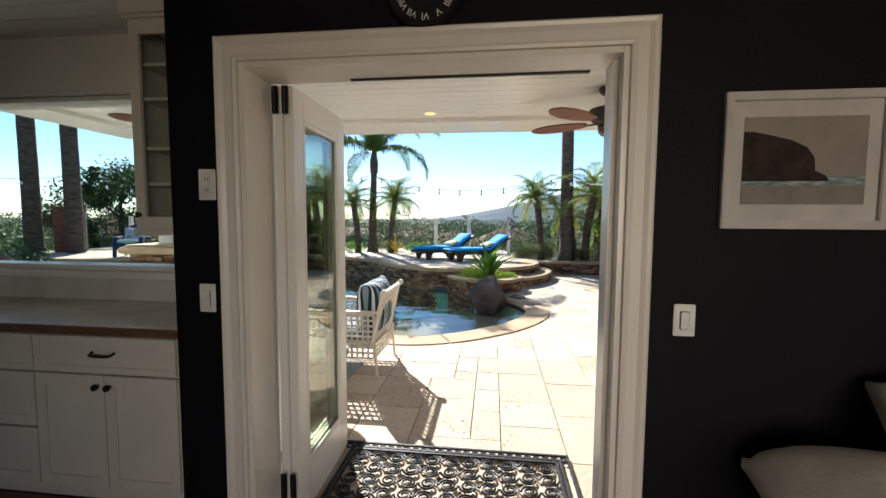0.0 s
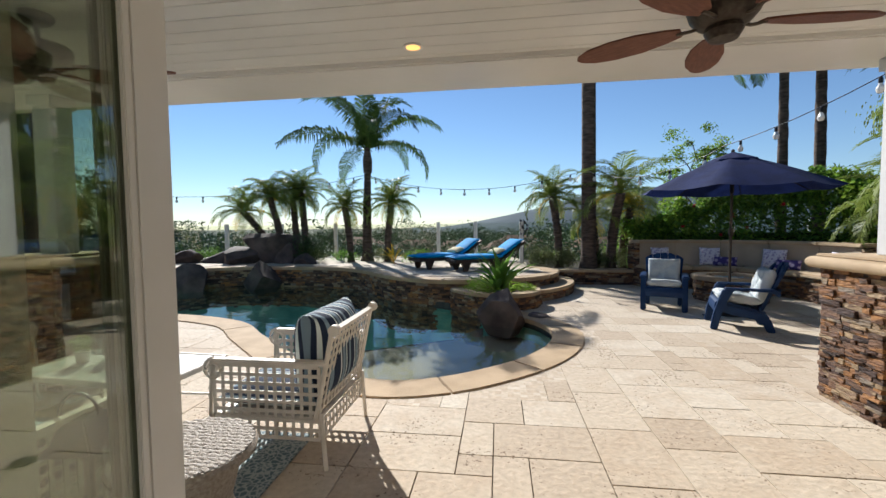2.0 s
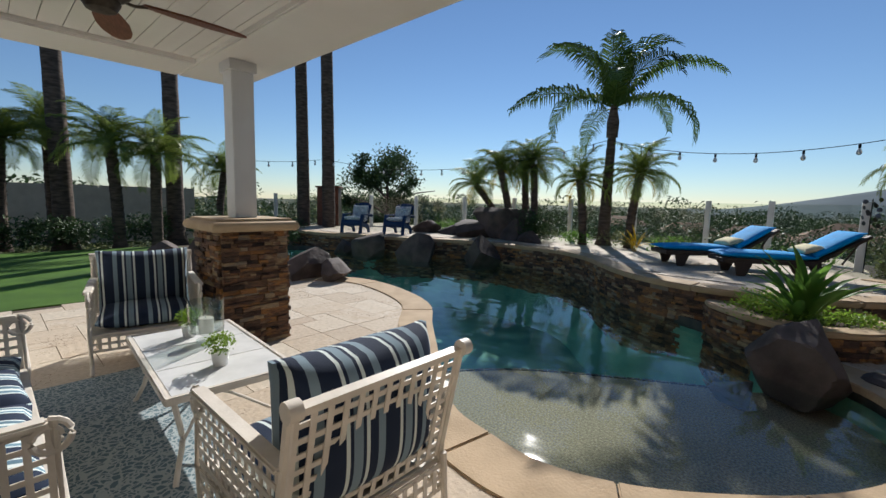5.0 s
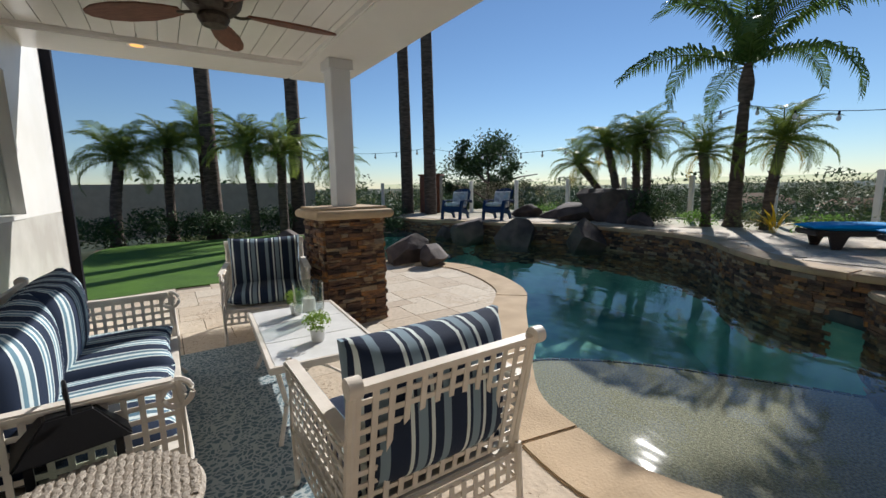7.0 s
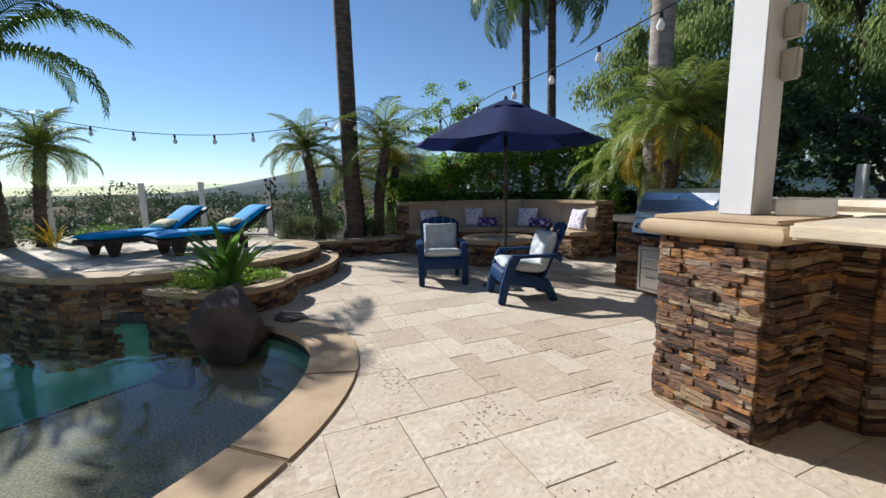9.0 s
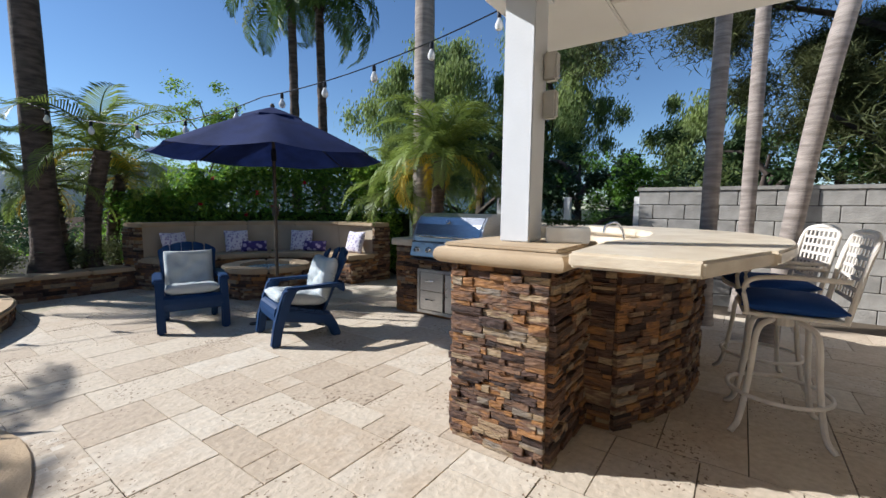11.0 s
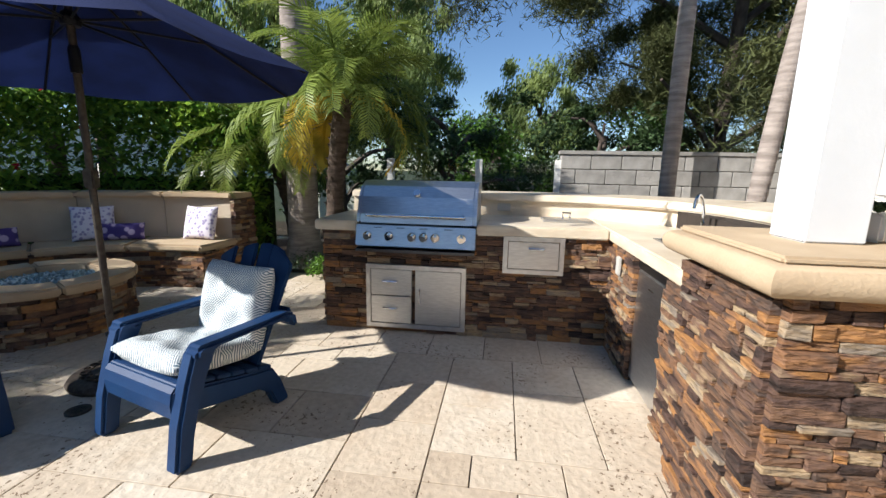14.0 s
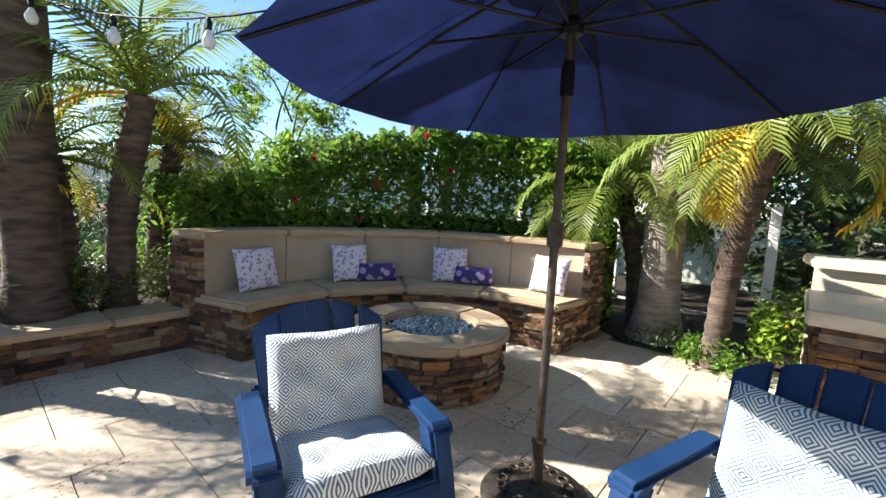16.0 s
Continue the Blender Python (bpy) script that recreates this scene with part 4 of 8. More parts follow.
def iron_seat(name, label, w, m, seats=1, group=""):
    """Lattice-backed wrought iron seat facing +y."""
    t = thing(name, label, "sofa" if seats > 1 else "chair", m, group)
    h = w / 2
    tilt = pose(0, -0.30, 0.29, 12)
    for s in (-1, 1):
        part("leg", MB().tube([(s * h, 0.31, 0.6), (s * h, 0.325, 0.3), (s * h, 0.31, 0.06), (s * h, 0.35, 0.0)], 0.013, 8), M["iron_cream"], t, smooth=True)
        part("leg", MB().tube([(s * h, -0.33, 0.32), (s * h, -0.34, 0.15), (s * h, -0.35, 0.0)], 0.013, 8), M["iron_cream"], t, smooth=True)
        arm = MB()
        arm.box(s * h - 0.028, s * h + 0.028, -0.37, 0.30, 0.585, 0.607)
        part("arm", arm, M["iron_cream"], t, bevel=0.007)
        sc = MB()
        scroll(sc, (s * h, 0.30, 0.603), 0.062, 1)
        part("arm_scroll", sc, M["iron_cream"], t, smooth=True)
        part("side_lattice", lattice(0.62, 0.40), M["iron_cream"], t, m=pose(s * h, -0.32, 0.17, 0, 0, 90))
    part("back_lattice", lattice(w - 0.04, 0.46), M["iron_cream"], t, m=tilt @ pose(-h + 0.02, 0, 0.02))
    bf = MB()
    bf.tube([(-h, 0, -0.02), (-h, 0, 0.49)], 0.015, 8).tube([(h, 0, -0.02), (h, 0, 0.49)], 0.015, 8).box(-h, h, -0.02, 0.012, 0.475, 0.50)
    part("back_frame", bf, M["iron_cream"], t, m=tilt)
    for s in (-1, 1):
        part("back_scroll", MB().tube([(s * h - 0.02, -0.012, 0.50), (s * h + 0.02, -0.012, 0.50)], 0.03, 14), M["iron_cream"], t, m=tilt, smooth=True)
    part("seat_frame", MB().box(-h, h, -0.31, 0.32, 0.265, 0.29), M["iron_cream"], t, bevel=0.005)
    part("front_lattice", lattice(w, 0.10), M["iron_cream"], t, m=pose(-h, 0.315, 0.17))
    part("back_rail_lattice", lattice(w, 0.10), M["iron_cream"], t, m=pose(-h, -0.33, 0.17))
    for i in range(seats):
        cw = (w - 0.06) / seats
        x = -h + 0.03 + cw * (i + 0.5)
        cushion("seat_cushion", cw, 0.60, 0.14, M["stripe_seat"] if seats > 1 else M["stripe"], t, pose(x, 0.0, 0.36), "striped navy and pale seat cushion", 1.15)
        cushion("back_cushion", cw, 0.50, 0.26, M["stripe"] if seats == 1 else M["stripe_seat"], t, tilt @ pose(x, 0.125, 0.285, 77), "striped navy back cushion", 1.1)
    return t


iron_seat("patio_armchair", "cream wrought iron lattice armchair with striped navy cushions", 0.68, pose(-1.385, 3.97, 0.006, 0, 0, 90), group="patio seating")
iron_seat("patio_armchair", "cream wrought iron lattice armchair beside the stone pillar", 0.70, pose(-4.08, 4.0, 0.006, 0, 0, -101), group="patio seating")
iron_seat("patio_sofa", "cream wrought iron lattice sofa with striped blue cushions", 1.62, pose(-2.56, 2.93, 0.012, 0, 0, 0), 2, group="patio seating")

# coffee table
ct = thing("coffee_table", "cream iron coffee table with a white tiled top", "coffee table", pose(-2.59, 3.95, 0.01, 0, 0, -3.8))
part("rim", MB().strip([(-0.535, -0.275), (0.535, -0.275), (0.535, 0.275), (-0.535, 0.275)], [(-0.565, -0.305), (0.565, -0.305), (0.565, 0.305), (-0.565, 0.305)], 0.392, 0.428), M["iron_cream"], ct, bevel=0.006)
for i in range(3):
    part("tile", MB().box(-0.534 + i * 0.3565, -0.534 + i * 0.3565 + 0.354, -0.274, 0.274, 0.396, 0.424), M["ceramic"], ct, "matt white tile", bevel=0.003)
for sx in (-1, 1):
    for sy in (-1, 1):
        x, y = sx * 0.525, sy * 0.265
        part("leg", MB().tube(smooth_line([(x, y, 0.40), (x - sx * 0.03, y - sy * 0.02, 0.30), (x - sx * 0.06, y - sy * 0.04, 0.17), (x - sx * 0.02, y - sy * 0.01, 0.06), (x + sx * 0.02, y + sy * 0.01, 0.0)], 4), 0.013, 8), M["iron_cream"], ct, smooth=True)
    part("brace", MB().tube(smooth_line([(sx * 0.465, -0.22, 0.17), (sx * 0.15, 0, 0.23), (sx * 0.465, 0.22, 0.17)], 6), 0.008, 6), M["iron_cream"], ct, smooth=True)


def leaf_ball(mb, c, r, n, size, squash=0.8, up=0.4):
    for i in range(n):
        d = Vector((random.gauss(0, 1), random.gauss(0, 1), random.gauss(0, 1) + up)).normalized()
        p = Vector(c) + Vector((d.x, d.y, d.z * squash)) * r * random.uniform(0.35, 1.0)
        s = size * random.uniform(0.6, 1.3)
        mb.add([(-s * 0.45, 0, 0), (0, -s * 0.2, 0.1 * s), (s * 0.55, 0, 0), (0, s * 0.2, 0.1 * s)], [(0, 1, 2, 3)],
               Matrix.Translation(p) @ Euler((random.uniform(-1, 1), random.uniform(-1, 1), random.uniform(0, 6.28))).to_matrix().to_4x4())


def potted(name, label, m, r=0.045, h=0.075, plant=0.085, n=420):
    t = thing(name, label, "potted plant", m, "plants on the table")
    part("pot", MB().lathe([(r * 0.75, 0), (r * 0.8, 0.004), (r, h), (r * 0.86, h), (r * 0.8, h - 0.012)], 20), M["ceramic"], t, "white ceramic pot", smooth=True)
    lv = MB()
    leaf_ball(lv, (0, 0, h + plant * 0.55), plant, n, 0.022, 0.75)
    part("foliage", lv.raw("foliage", M["leaf_bright"]), None, t, "small fresh green leaves")
    return t


potted("potted_plant", "small green plant in a white pot on the table", pose(-2.91, 3.965, 0.434))
potted("potted_plant", "small green plant in a white pot on the table", pose(-2.305, 3.93, 0.434))
hv = thing("candle_vase", "clear glass hurricane vase holding a cream candle", "candle holder", pose(-2.745, 4.01, 0.434) @ Matrix.Scale(1.15, 4))
part("glass_vase", MB().lathe([(0.05, 0), (0.05, 0.012), (0.02, 0.02), (0.02, 0.035), (0.085, 0.06), (0.088, 0.22), (0.086, 0.22), (0.083, 0.062), (0.0, 0.045)], 28), M["vase_glass"], hv, "clear glass", smooth=True)
part("candle", MB().lathe([(0.036, 0.048), (0.036, 0.125), (0.032, 0.129), (0.004, 0.126), (0.003, 0.14)], 20), M["candle"], hv, "cream pillar candle", smooth=True)

# round wicker side table and lantern
wt = thing("side_table", "round grey wicker side table beside the sofa", "side table", pose(-1.36, 3.02, 0.0))
part("tabletop", MB().lathe([(0.25, 0.40), (0.265, 0.41), (0.27, 0.43), (0.26, 0.445), (0.0, 0.447)], 32), M["wicker_grey"], wt, smooth=True)
wv = MB()
for i in range(21):
    y = -0.24 + i * 0.024
    w = math.sqrt(0.255 ** 2 - y * y)
    k = max(4, int(w / 0.012))
    wv.tube([(-w + 2 * w * q / k, y + 0.003 * (-1) ** q, 0.448 + 0.0018 * (-1) ** (q + i)) for q in range(k + 1)], 0.0115, 5, False, flat=0.4)
part("weave", wv, M["wicker_grey"], wt, "woven rows of flat cane", smooth=True)
part("base", MB().lathe([(0.20, 0.0), (0.22, 0.03), (0.16, 0.2), (0.21, 0.40)], 28), M["wicker_grey"], wt, smooth=True)
ln = thing("lantern", "black metal and glass candle lantern on the paving", "lantern", pose(-1.75, 2.93, 0.0, 0, 0, 12) @ Matrix.Scale(1.25, 4))
part("base", MB().box(-0.10, 0.10, -0.10, 0.10, 0, 0.03), M["black_metal"], ln, bevel=0.006)
for sx in (-1, 1):
    for sy in (-1, 1):
        part("upright", MB().box(sx * 0.088 - 0.009, sx * 0.088 + 0.009, sy * 0.088 - 0.009, sy * 0.088 + 0.009, 0.03, 0.40), M["black_metal"], ln)
for k, (a, b) in enumerate((((-0.08, -0.089), (0.08, -0.087)), ((-0.08, 0.087), (0.08, 0.089)), ((-0.089, -0.08), (-0.087, 0.08)), ((0.087, -0.08), (0.089, 0.08)))):
    part("pane", MB().box(a[0], b[0], a[1], b[1], 0.03, 0.40), M["glass"], ln)
part("roof", MB().add([(-0.12, -0.12, 0.40), (0.12, -0.12, 0.40), (0.12, 0.12, 0.40), (-0.12, 0.12, 0.40), (-0.05, -0.05, 0.48), (0.05, -0.05, 0.48), (0.05, 0.05, 0.48), (-0.05, 0.05, 0.48)],
     [(3, 2, 1, 0), (4, 5, 6, 7), (0, 1, 5, 4), (1, 2, 6, 5), (2, 3, 7, 6), (3, 0, 4, 7)]), M["black_metal"], ln, bevel=0.005)
part("handle", MB().tube([(0.06 * math.cos(a), 0, 0.48 + 0.07 * math.sin(a)) for a in [math.pi * q / 12 for q in range(13)]], 0.005, 6), M["black_metal"], ln)
part("candle", MB().lathe([(0.035, 0.03), (0.035, 0.15), (0.0, 0.148)], 16), M["candle"], ln)


# rug with leafy scrolls
def rug_mat():
    m = bpy.data.materials.new("leafy_rug")
    m.use_nodes = True
    n, l = m.node_tree.nodes, m.node_tree.links
    b = n["Principled BSDF"]
    b.inputs["Roughness"].default_value, b.inputs["Specular IOR Level"].default_value = 0.95, 0.1
    tc = n.new("ShaderNodeTexCoord")
    wz = n.new("ShaderNodeTexNoise")
    wz.inputs["Scale"].default_value = 9
    l.new(tc.outputs["Object"], wz.inputs["Vector"])
    vm = n.new("ShaderNodeMixRGB")
    vm.blend_type = "LINEAR_LIGHT"
    vm.inputs[0].default_value = 0.055
    l.new(tc.outputs["Object"], vm.inputs[1])
    l.new(wz.outputs["Color"], vm.inputs[2])
    vo = n.new("ShaderNodeTexVoronoi")
    vo.feature = "DISTANCE_TO_EDGE"
    vo.inputs["Scale"].default_value = 32
    l.new(vm.outputs[0], vo.inputs["Vector"])
    lt = n.new("ShaderNodeMapRange")
    lt.inputs[1].default_value, lt.inputs[2].default_value = 0.10, 0.16
    l.new(vo.outputs["Distance"], lt.inputs[0])
    c = n.new("ShaderNodeMix")
    c.data_type = "RGBA"
    c.inputs[6].default_value, c.inputs[7].default_value = (0.36, 0.40, 0.40, 1), (0.12, 0.175, 0.20, 1)
    l.new(lt.outputs[0], c.inputs[0])
    l.new(c.outputs[2], b.inputs["Base Color"])
    return m


solid("rug", MB().box(-1.25, 1.25, -0.95, 0.95, 0.003, 0.012), rug_mat(), "blue-grey outdoor rug with a pale leafy pattern", "rug", bevel=0.003, m=pose(-2.52, 3.05, 0.0))

# open-work rubber door mat
dm = thing("door_mat", "black open-work rubber scroll door mat outside the door", "door mat", pose(-0.22, 2.20, 0.012))
fr = MB()
for k in (0.0, 0.05, 0.075):
    fr.strip([(-0.68 + k, -0.30 + k), (0.68 - k, -0.30 + k), (0.68 - k, 0.30 - k), (-0.68 + k, 0.30 - k)][::1], [(-0.695 + k, -0.315 + k), (0.695 - k, -0.315 + k), (0.695 - k, 0.315 - k), (-0.695 + k, 0.315 - k)], 0, 0.012)
part("border", fr, M["rubber"], dm)
sw = MB()
for ix in range(11):
    for iy in range(4):
        cx, cy, sgn = -0.55 + ix * 0.11, -0.165 + iy * 0.11, (1 if (ix + iy) % 2 else -1)
        for ph in (0, math.pi):
            pts = [(cx + sgn * (0.052 - 0.036 * q / 14) * math.cos(ph + q * 0.42), cy + (0.052 - 0.036 * q / 14) * math.sin(ph + q * 0.42), 0.006) for q in range(15)]
            sw.tube(pts, 0.0065, 5, False)
for ix in range(26):
    x = -0.66 + ix * 0.0528
    for y in (-0.265, 0.265):
        sw.tube([(x + 0.022 * math.cos(a), y + 0.02 * math.sin(a), 0.006) for a in [2 * math.pi * q / 10 for q in range(11)]], 0.005, 5, False)
tagged(part("scrollwork", sw.raw("scrollwork", M["rubber"]), None, dm), kind="stuff")


# plastic adirondack chairs
def chevron_mat():
    m = bpy.data.materials.new("chevron_cushion")
    m.use_nodes = True
    n, l = m.node_tree.nodes, m.node_tree.links
    b = n["Principled BSDF"]
    b.inputs["Roughness"].default_value, b.inputs["Specular IOR Level"].default_value = 0.9, 0.2
    tc = n.new("ShaderNodeTexCoord")
    sp = n.new("ShaderNodeSeparateXYZ")
    l.new(tc.outputs["Object"], sp.inputs[0])

    def op(kind, a, v=None, c=None):
        k = n.new("ShaderNodeMath")
        k.operation = kind
        l.new(a, k.inputs[0])
        if v is not None:
            k.inputs[1].default_value = v
        if c is not None:
            l.new(c, k.inputs[1])
        return k.outputs[0]
    x = op("PINGPONG", sp.outputs[0], 0.045)
    # nested diamonds: rows shifted against each other
    y = op("PINGPONG", sp.outputs[1], 0.06)
    v = op("ADD", x, None, y)
    f = op("FRACT", op("MULTIPLY", v, 72.0))
    g_ = op("GREATER_THAN", f, 0.52)
    c = n.new("ShaderNodeMix")
    c.data_type = "RGBA"
    c.inputs[6].default_value, c.inputs[7].default_value = (0.72, 0.73, 0.70, 1), (0.10, 0.155, 0.20, 1)
    l.new(g_, c.inputs[0])
    l.new(c.outputs[2], b.inputs["Base Color"])
    nz = n.new("ShaderNodeTexNoise")
    nz.inputs["Scale"].default_value = 240
    l.new(tc.outputs["Object"], nz.inputs["Vector"])
    bp = n.new("ShaderNodeBump")
    bp.inputs["Strength"].default_value, bp.inputs["Distance"].default_value = 0.3, 0.004
    l.new(nz.outputs["Fac"], bp.inputs["Height"])
    l.new(bp.outputs[0], b.inputs["Normal"])
    return m


M["chevron"] = chevron_mat()


def slab_yz(profile, x0, x1):
    """A plate with an outline in y and z, from x0 to x1."""
    n = len(profile)
    return MB().add([(x0, y, z) for y, z in profile] + [(x1, y, z) for y, z in profile],
                    [list(range(n)), list(reversed(range(n, 2 * n)))] + [[i, n + i, n + (i + 1) % n, (i + 1) % n] for i in range(n)])


def adirondack(label, m, cushions=True, group="navy adirondack chairs", simple=False):
    t = thing("adirondack_chair", label, "chair", m, group)
    P = M["navy_plastic"]
    for s in (-1, 1):
        x = s * 0.285
        part("front_leg", slab_yz([(0.315, 0.0), (0.395, 0.0), (0.365, 0.20), (0.315, 0.38), (0.268, 0.515), (0.145, 0.515), (0.205, 0.40), (0.262, 0.25), (0.295, 0.12)], x - 0.040, x + 0.040), P, t, bevel=0.014)
        part("back_leg", slab_yz([(0.30, 0.22), (0.30, 0.34), (-0.05, 0.26), (-0.19, 0.235), (-0.25, 0.13), (-0.295, 0.0), (-0.205, 0.0), (-0.165, 0.095), (-0.10, 0.145), (0.0, 0.16)], s * 0.235 - 0.03, s * 0.235 + 0.03), P, t, bevel=0.012)
        part("arm", slab_yz([(0.272, 0.475), (0.266, 0.522), (0.238, 0.538), (-0.08, 0.540), (-0.24, 0.545), (-0.30, 0.525), (-0.315, 0.45), (-0.275, 0.45), (-0.24, 0.50), (-0.08, 0.508), (0.15, 0.506), (0.22, 0.472)], x + s * 0.010 - 0.050, x + s * 0.010 + 0.050), P, t, bevel=0.016)
    for i in range(6):
        y0, z0 = 0.285 - i * 0.080, 0.368 - i * 0.020
        st = MB().add([(-0.255, y0, z0), (0.255, y0, z0), (0.255, y0 - 0.072, z0 - 0.018), (-0.255, y0 - 0.072, z0 - 0.018), (-0.255, y0, z0 - 0.022), (0.255, y0, z0 - 0.022), (0.255, y0 - 0.072, z0 - 0.040), (-0.255, y0 - 0.072, z0 - 0.040)],
                      [(0, 1, 2, 3), (7, 6, 5, 4), (0, 4, 5, 1), (1, 5, 6, 2), (2, 6, 7, 3), (3, 7, 4, 0)])
        part("seat_slat", st, P, t, bevel=0.005)
    part("apron", slab_yz([(0.285, 0.372), (0.315, 0.366), (0.340, 0.340), (0.350, 0.29), (0.345, 0.215), (0.322, 0.215), (0.325, 0.28), (0.312, 0.325), (0.285, 0.348)], -0.262, 0.262), P, t, bevel=0.008)
    back = pose(0, -0.175, 0.24, 22.5)
    for i in range(5):
        x0, x1 = (i - 2) * 0.094, (i - 2) * 0.115
        w0, w1 = 0.044, 0.0545
        yb, k = 0.015 * (i - 2) ** 2, i - 2
        low = 0.668 - 0.018 * (abs(k) + 0.5) ** 2
        high = 0.668 - 0.018 * max(0.0, abs(k) - 0.5) ** 2
        zl, zr = (low, high) if k < 0 else (high, low) if k > 0 else (0.664, 0.664)
        sl = MB().add([(x0 - w0, yb, 0), (x0 + w0, yb, 0), (x1 + w1, yb, zr), (x1, yb, (zl + zr) / 2 + 0.006), (x1 - w1, yb, zl)] + [(x0 - w0, yb - 0.022, 0), (x0 + w0, yb - 0.022, 0), (x1 + w1, yb - 0.022, zr), (x1, yb - 0.022, (zl + zr) / 2 + 0.006), (x1 - w1, yb - 0.022, zl)],
                      [(0, 1, 2, 3, 4), (9, 8, 7, 6, 5)] + [(q, 5 + q, 5 + (q + 1) % 5, (q + 1) % 5) for q in range(5)])
        part("back_slat", sl, P, t, bevel=0.008, m=back)
    part("back_rail", MB().box(-0.285, 0.285, -0.035, -0.005, 0.25, 0.33), P, t, bevel=0.012, m=back)
    if cushions:
        tf = ((-0.40, -0.40), (0.40, -0.40), (-0.40, 0.40), (0.40, 0.40), (0, 0))
        cushion("seat_cushion", 0.50, 0.47, 0.15, M["chevron"], t, pose(0, 0.085, 0.395, 9), "tufted blue and white chevron cushion", 1.1, tf)
        cushion("back_cushion", 0.48, 0.43, 0.19, M["chevron"], t, back @ pose(0, 0.105, 0.310, 82), "tufted blue and white chevron cushion", 1.1, tf)
    return t


adirondack("navy plastic adirondack chair with chevron cushions by the fire pit", pose(2.536, 8.616, 0.0, 0, 0, 160))
adirondack("navy plastic adirondack chair with chevron cushions under the umbrella", pose(3.033, 7.336, 0.0, 0, 0, 72.2))
adirondack("navy plastic adirondack chair on the far raised deck", pose(-9.75, 10.25, DECK - 0.01, 0, 0, 205))
adirondack("navy plastic adirondack chair on the far raised deck", pose(-8.75, 10.95, DECK - 0.01, 0, 0, 200))

# umbrella
um = thing("patio_umbrella", "navy canvas market umbrella on a bronze pole, open", "umbrella", pose(3.28, 8.16, 0.0, 0, 0, 12))
part("base", MB().lathe([(0.245, 0.0), (0.25, 0.02), (0.235, 0.04), (0.15, 0.06), (0.06, 0.075), (0.035, 0.09)], 36), M["bronze"], um, "dark embossed cast base", smooth=True)
rg = MB()
for i in range(18):
    a = 2 * math.pi * i / 18
    c = (0.15 * math.cos(a), 0.15 * math.sin(a))
    rg.tube([(c[0] + 0.025 * math.cos(q), c[1] + 0.025 * math.sin(q), 0.064) for q in [2 * math.pi * k / 8 for k in range(9)]], 0.006, 5, False)
tagged(part("relief", rg.raw("relief", M["bronze"], True), None, um), kind="stuff")
part("pole_sleeve", MB().lathe([(0.028, 0.07), (0.028, 0.27), (0.034, 0.275), (0.034, 0.29), (0.022, 0.295)], 16), M["bronze"], um, smooth=True)
part("knob", MB().tube([(0.03, 0, 0.24), (0.06, 0, 0.24)], 0.012, 10), M["black_metal"], um)
part("pole", MB().tube([(0, 0, 0.28), (0, 0, 2.33)], 0.019, 12), M["bronze"], um, smooth=True)
part("crank_box", MB().box(-0.028, 0.028, -0.03, 0.03, 1.16, 1.27), M["bronze"], um, bevel=0.008)
part("crank_handle", MB().tube([(0.03, 0, 1.21), (0.055, 0, 1.22), (0.058, 0, 1.30), (0.075, 0, 1.305)], 0.007, 8), M["chrome"], um)
part("joint", MB().lathe([(0.026, 1.78), (0.028, 1.80), (0.028, 1.90), (0.022, 1.92)], 14), M["black_metal"], um)
part("hub", MB().lathe([(0.045, 2.02), (0.05, 2.04), (0.05, 2.06), (0.03, 2.09)], 16), M["black_metal"], um)
RIM, TOPZ, RIMZ = 1.24, 2.36, 1.83
cn, nr = MB(), 12
for j in range(nr + 1):
    q = j / nr
    for k in range(48):
        a = 2 * math.pi * k / 48
        u = (k % 6) / 6
        sag = math.sin(math.pi * u)
        flat = math.cos(math.pi / 8) / math.cos((u - 0.5) * math.pi / 4)
        r = RIM * q * (1 + (flat - 1) * 1.0)
        cn.v.append((r * math.cos(a), r * math.sin(a), TOPZ - (TOPZ - RIMZ) * q ** 1.12 - 0.035 * sag * q * q + 0.004 * noise.noise((8 * q, a * 3, 0))))
for j in range(nr):
    for k in range(48):
        a, b = j * 48 + k, j * 48 + (k + 1) % 48
        cn.f.append([a, a + 48, b + 48, b])
cme = cn.raw("canopy", M["navy_cloth"], False)
cme.shade_smooth()
cp = part("canopy", cme, None, um, "navy canvas canopy")
part("vent", MB().lathe([(0.335, 2.236), (0.33, 2.254), (0.12, 2.338), (0.02, 2.374)], 8), M["navy_cloth"], um, m=pose(0, 0, 0, 0, 0, 22.5))
part("finial", MB().lathe([(0.02, 2.372), (0.026, 2.388), (0.018, 2.412), (0.0, 2.42)], 12), M["bronze"], um, smooth=True)
for k in range(8):
    a = 2 * math.pi * k / 8
    c, s = math.cos(a), math.sin(a)
    rib = part("rib", MB().tube([(0.05 * c, 0.05 * s, TOPZ - 0.05), (0.6 * c, 0.6 * s, TOPZ - (TOPZ - RIMZ) * (0.6 / RIM) ** 1.12 - 0.014), ((RIM - 0.02) * c, (RIM - 0.02) * s, RIMZ - 0.006)], 0.008, 6), M["black_metal"], um)
    part("strut", MB().tube([(0.05 * c, 0.05 * s, 2.05), (0.66 * c, 0.66 * s, TOPZ - (TOPZ - RIMZ) * (0.66 / RIM) ** 1.12 - 0.02)], 0.007, 6), M["black_metal"], rib)


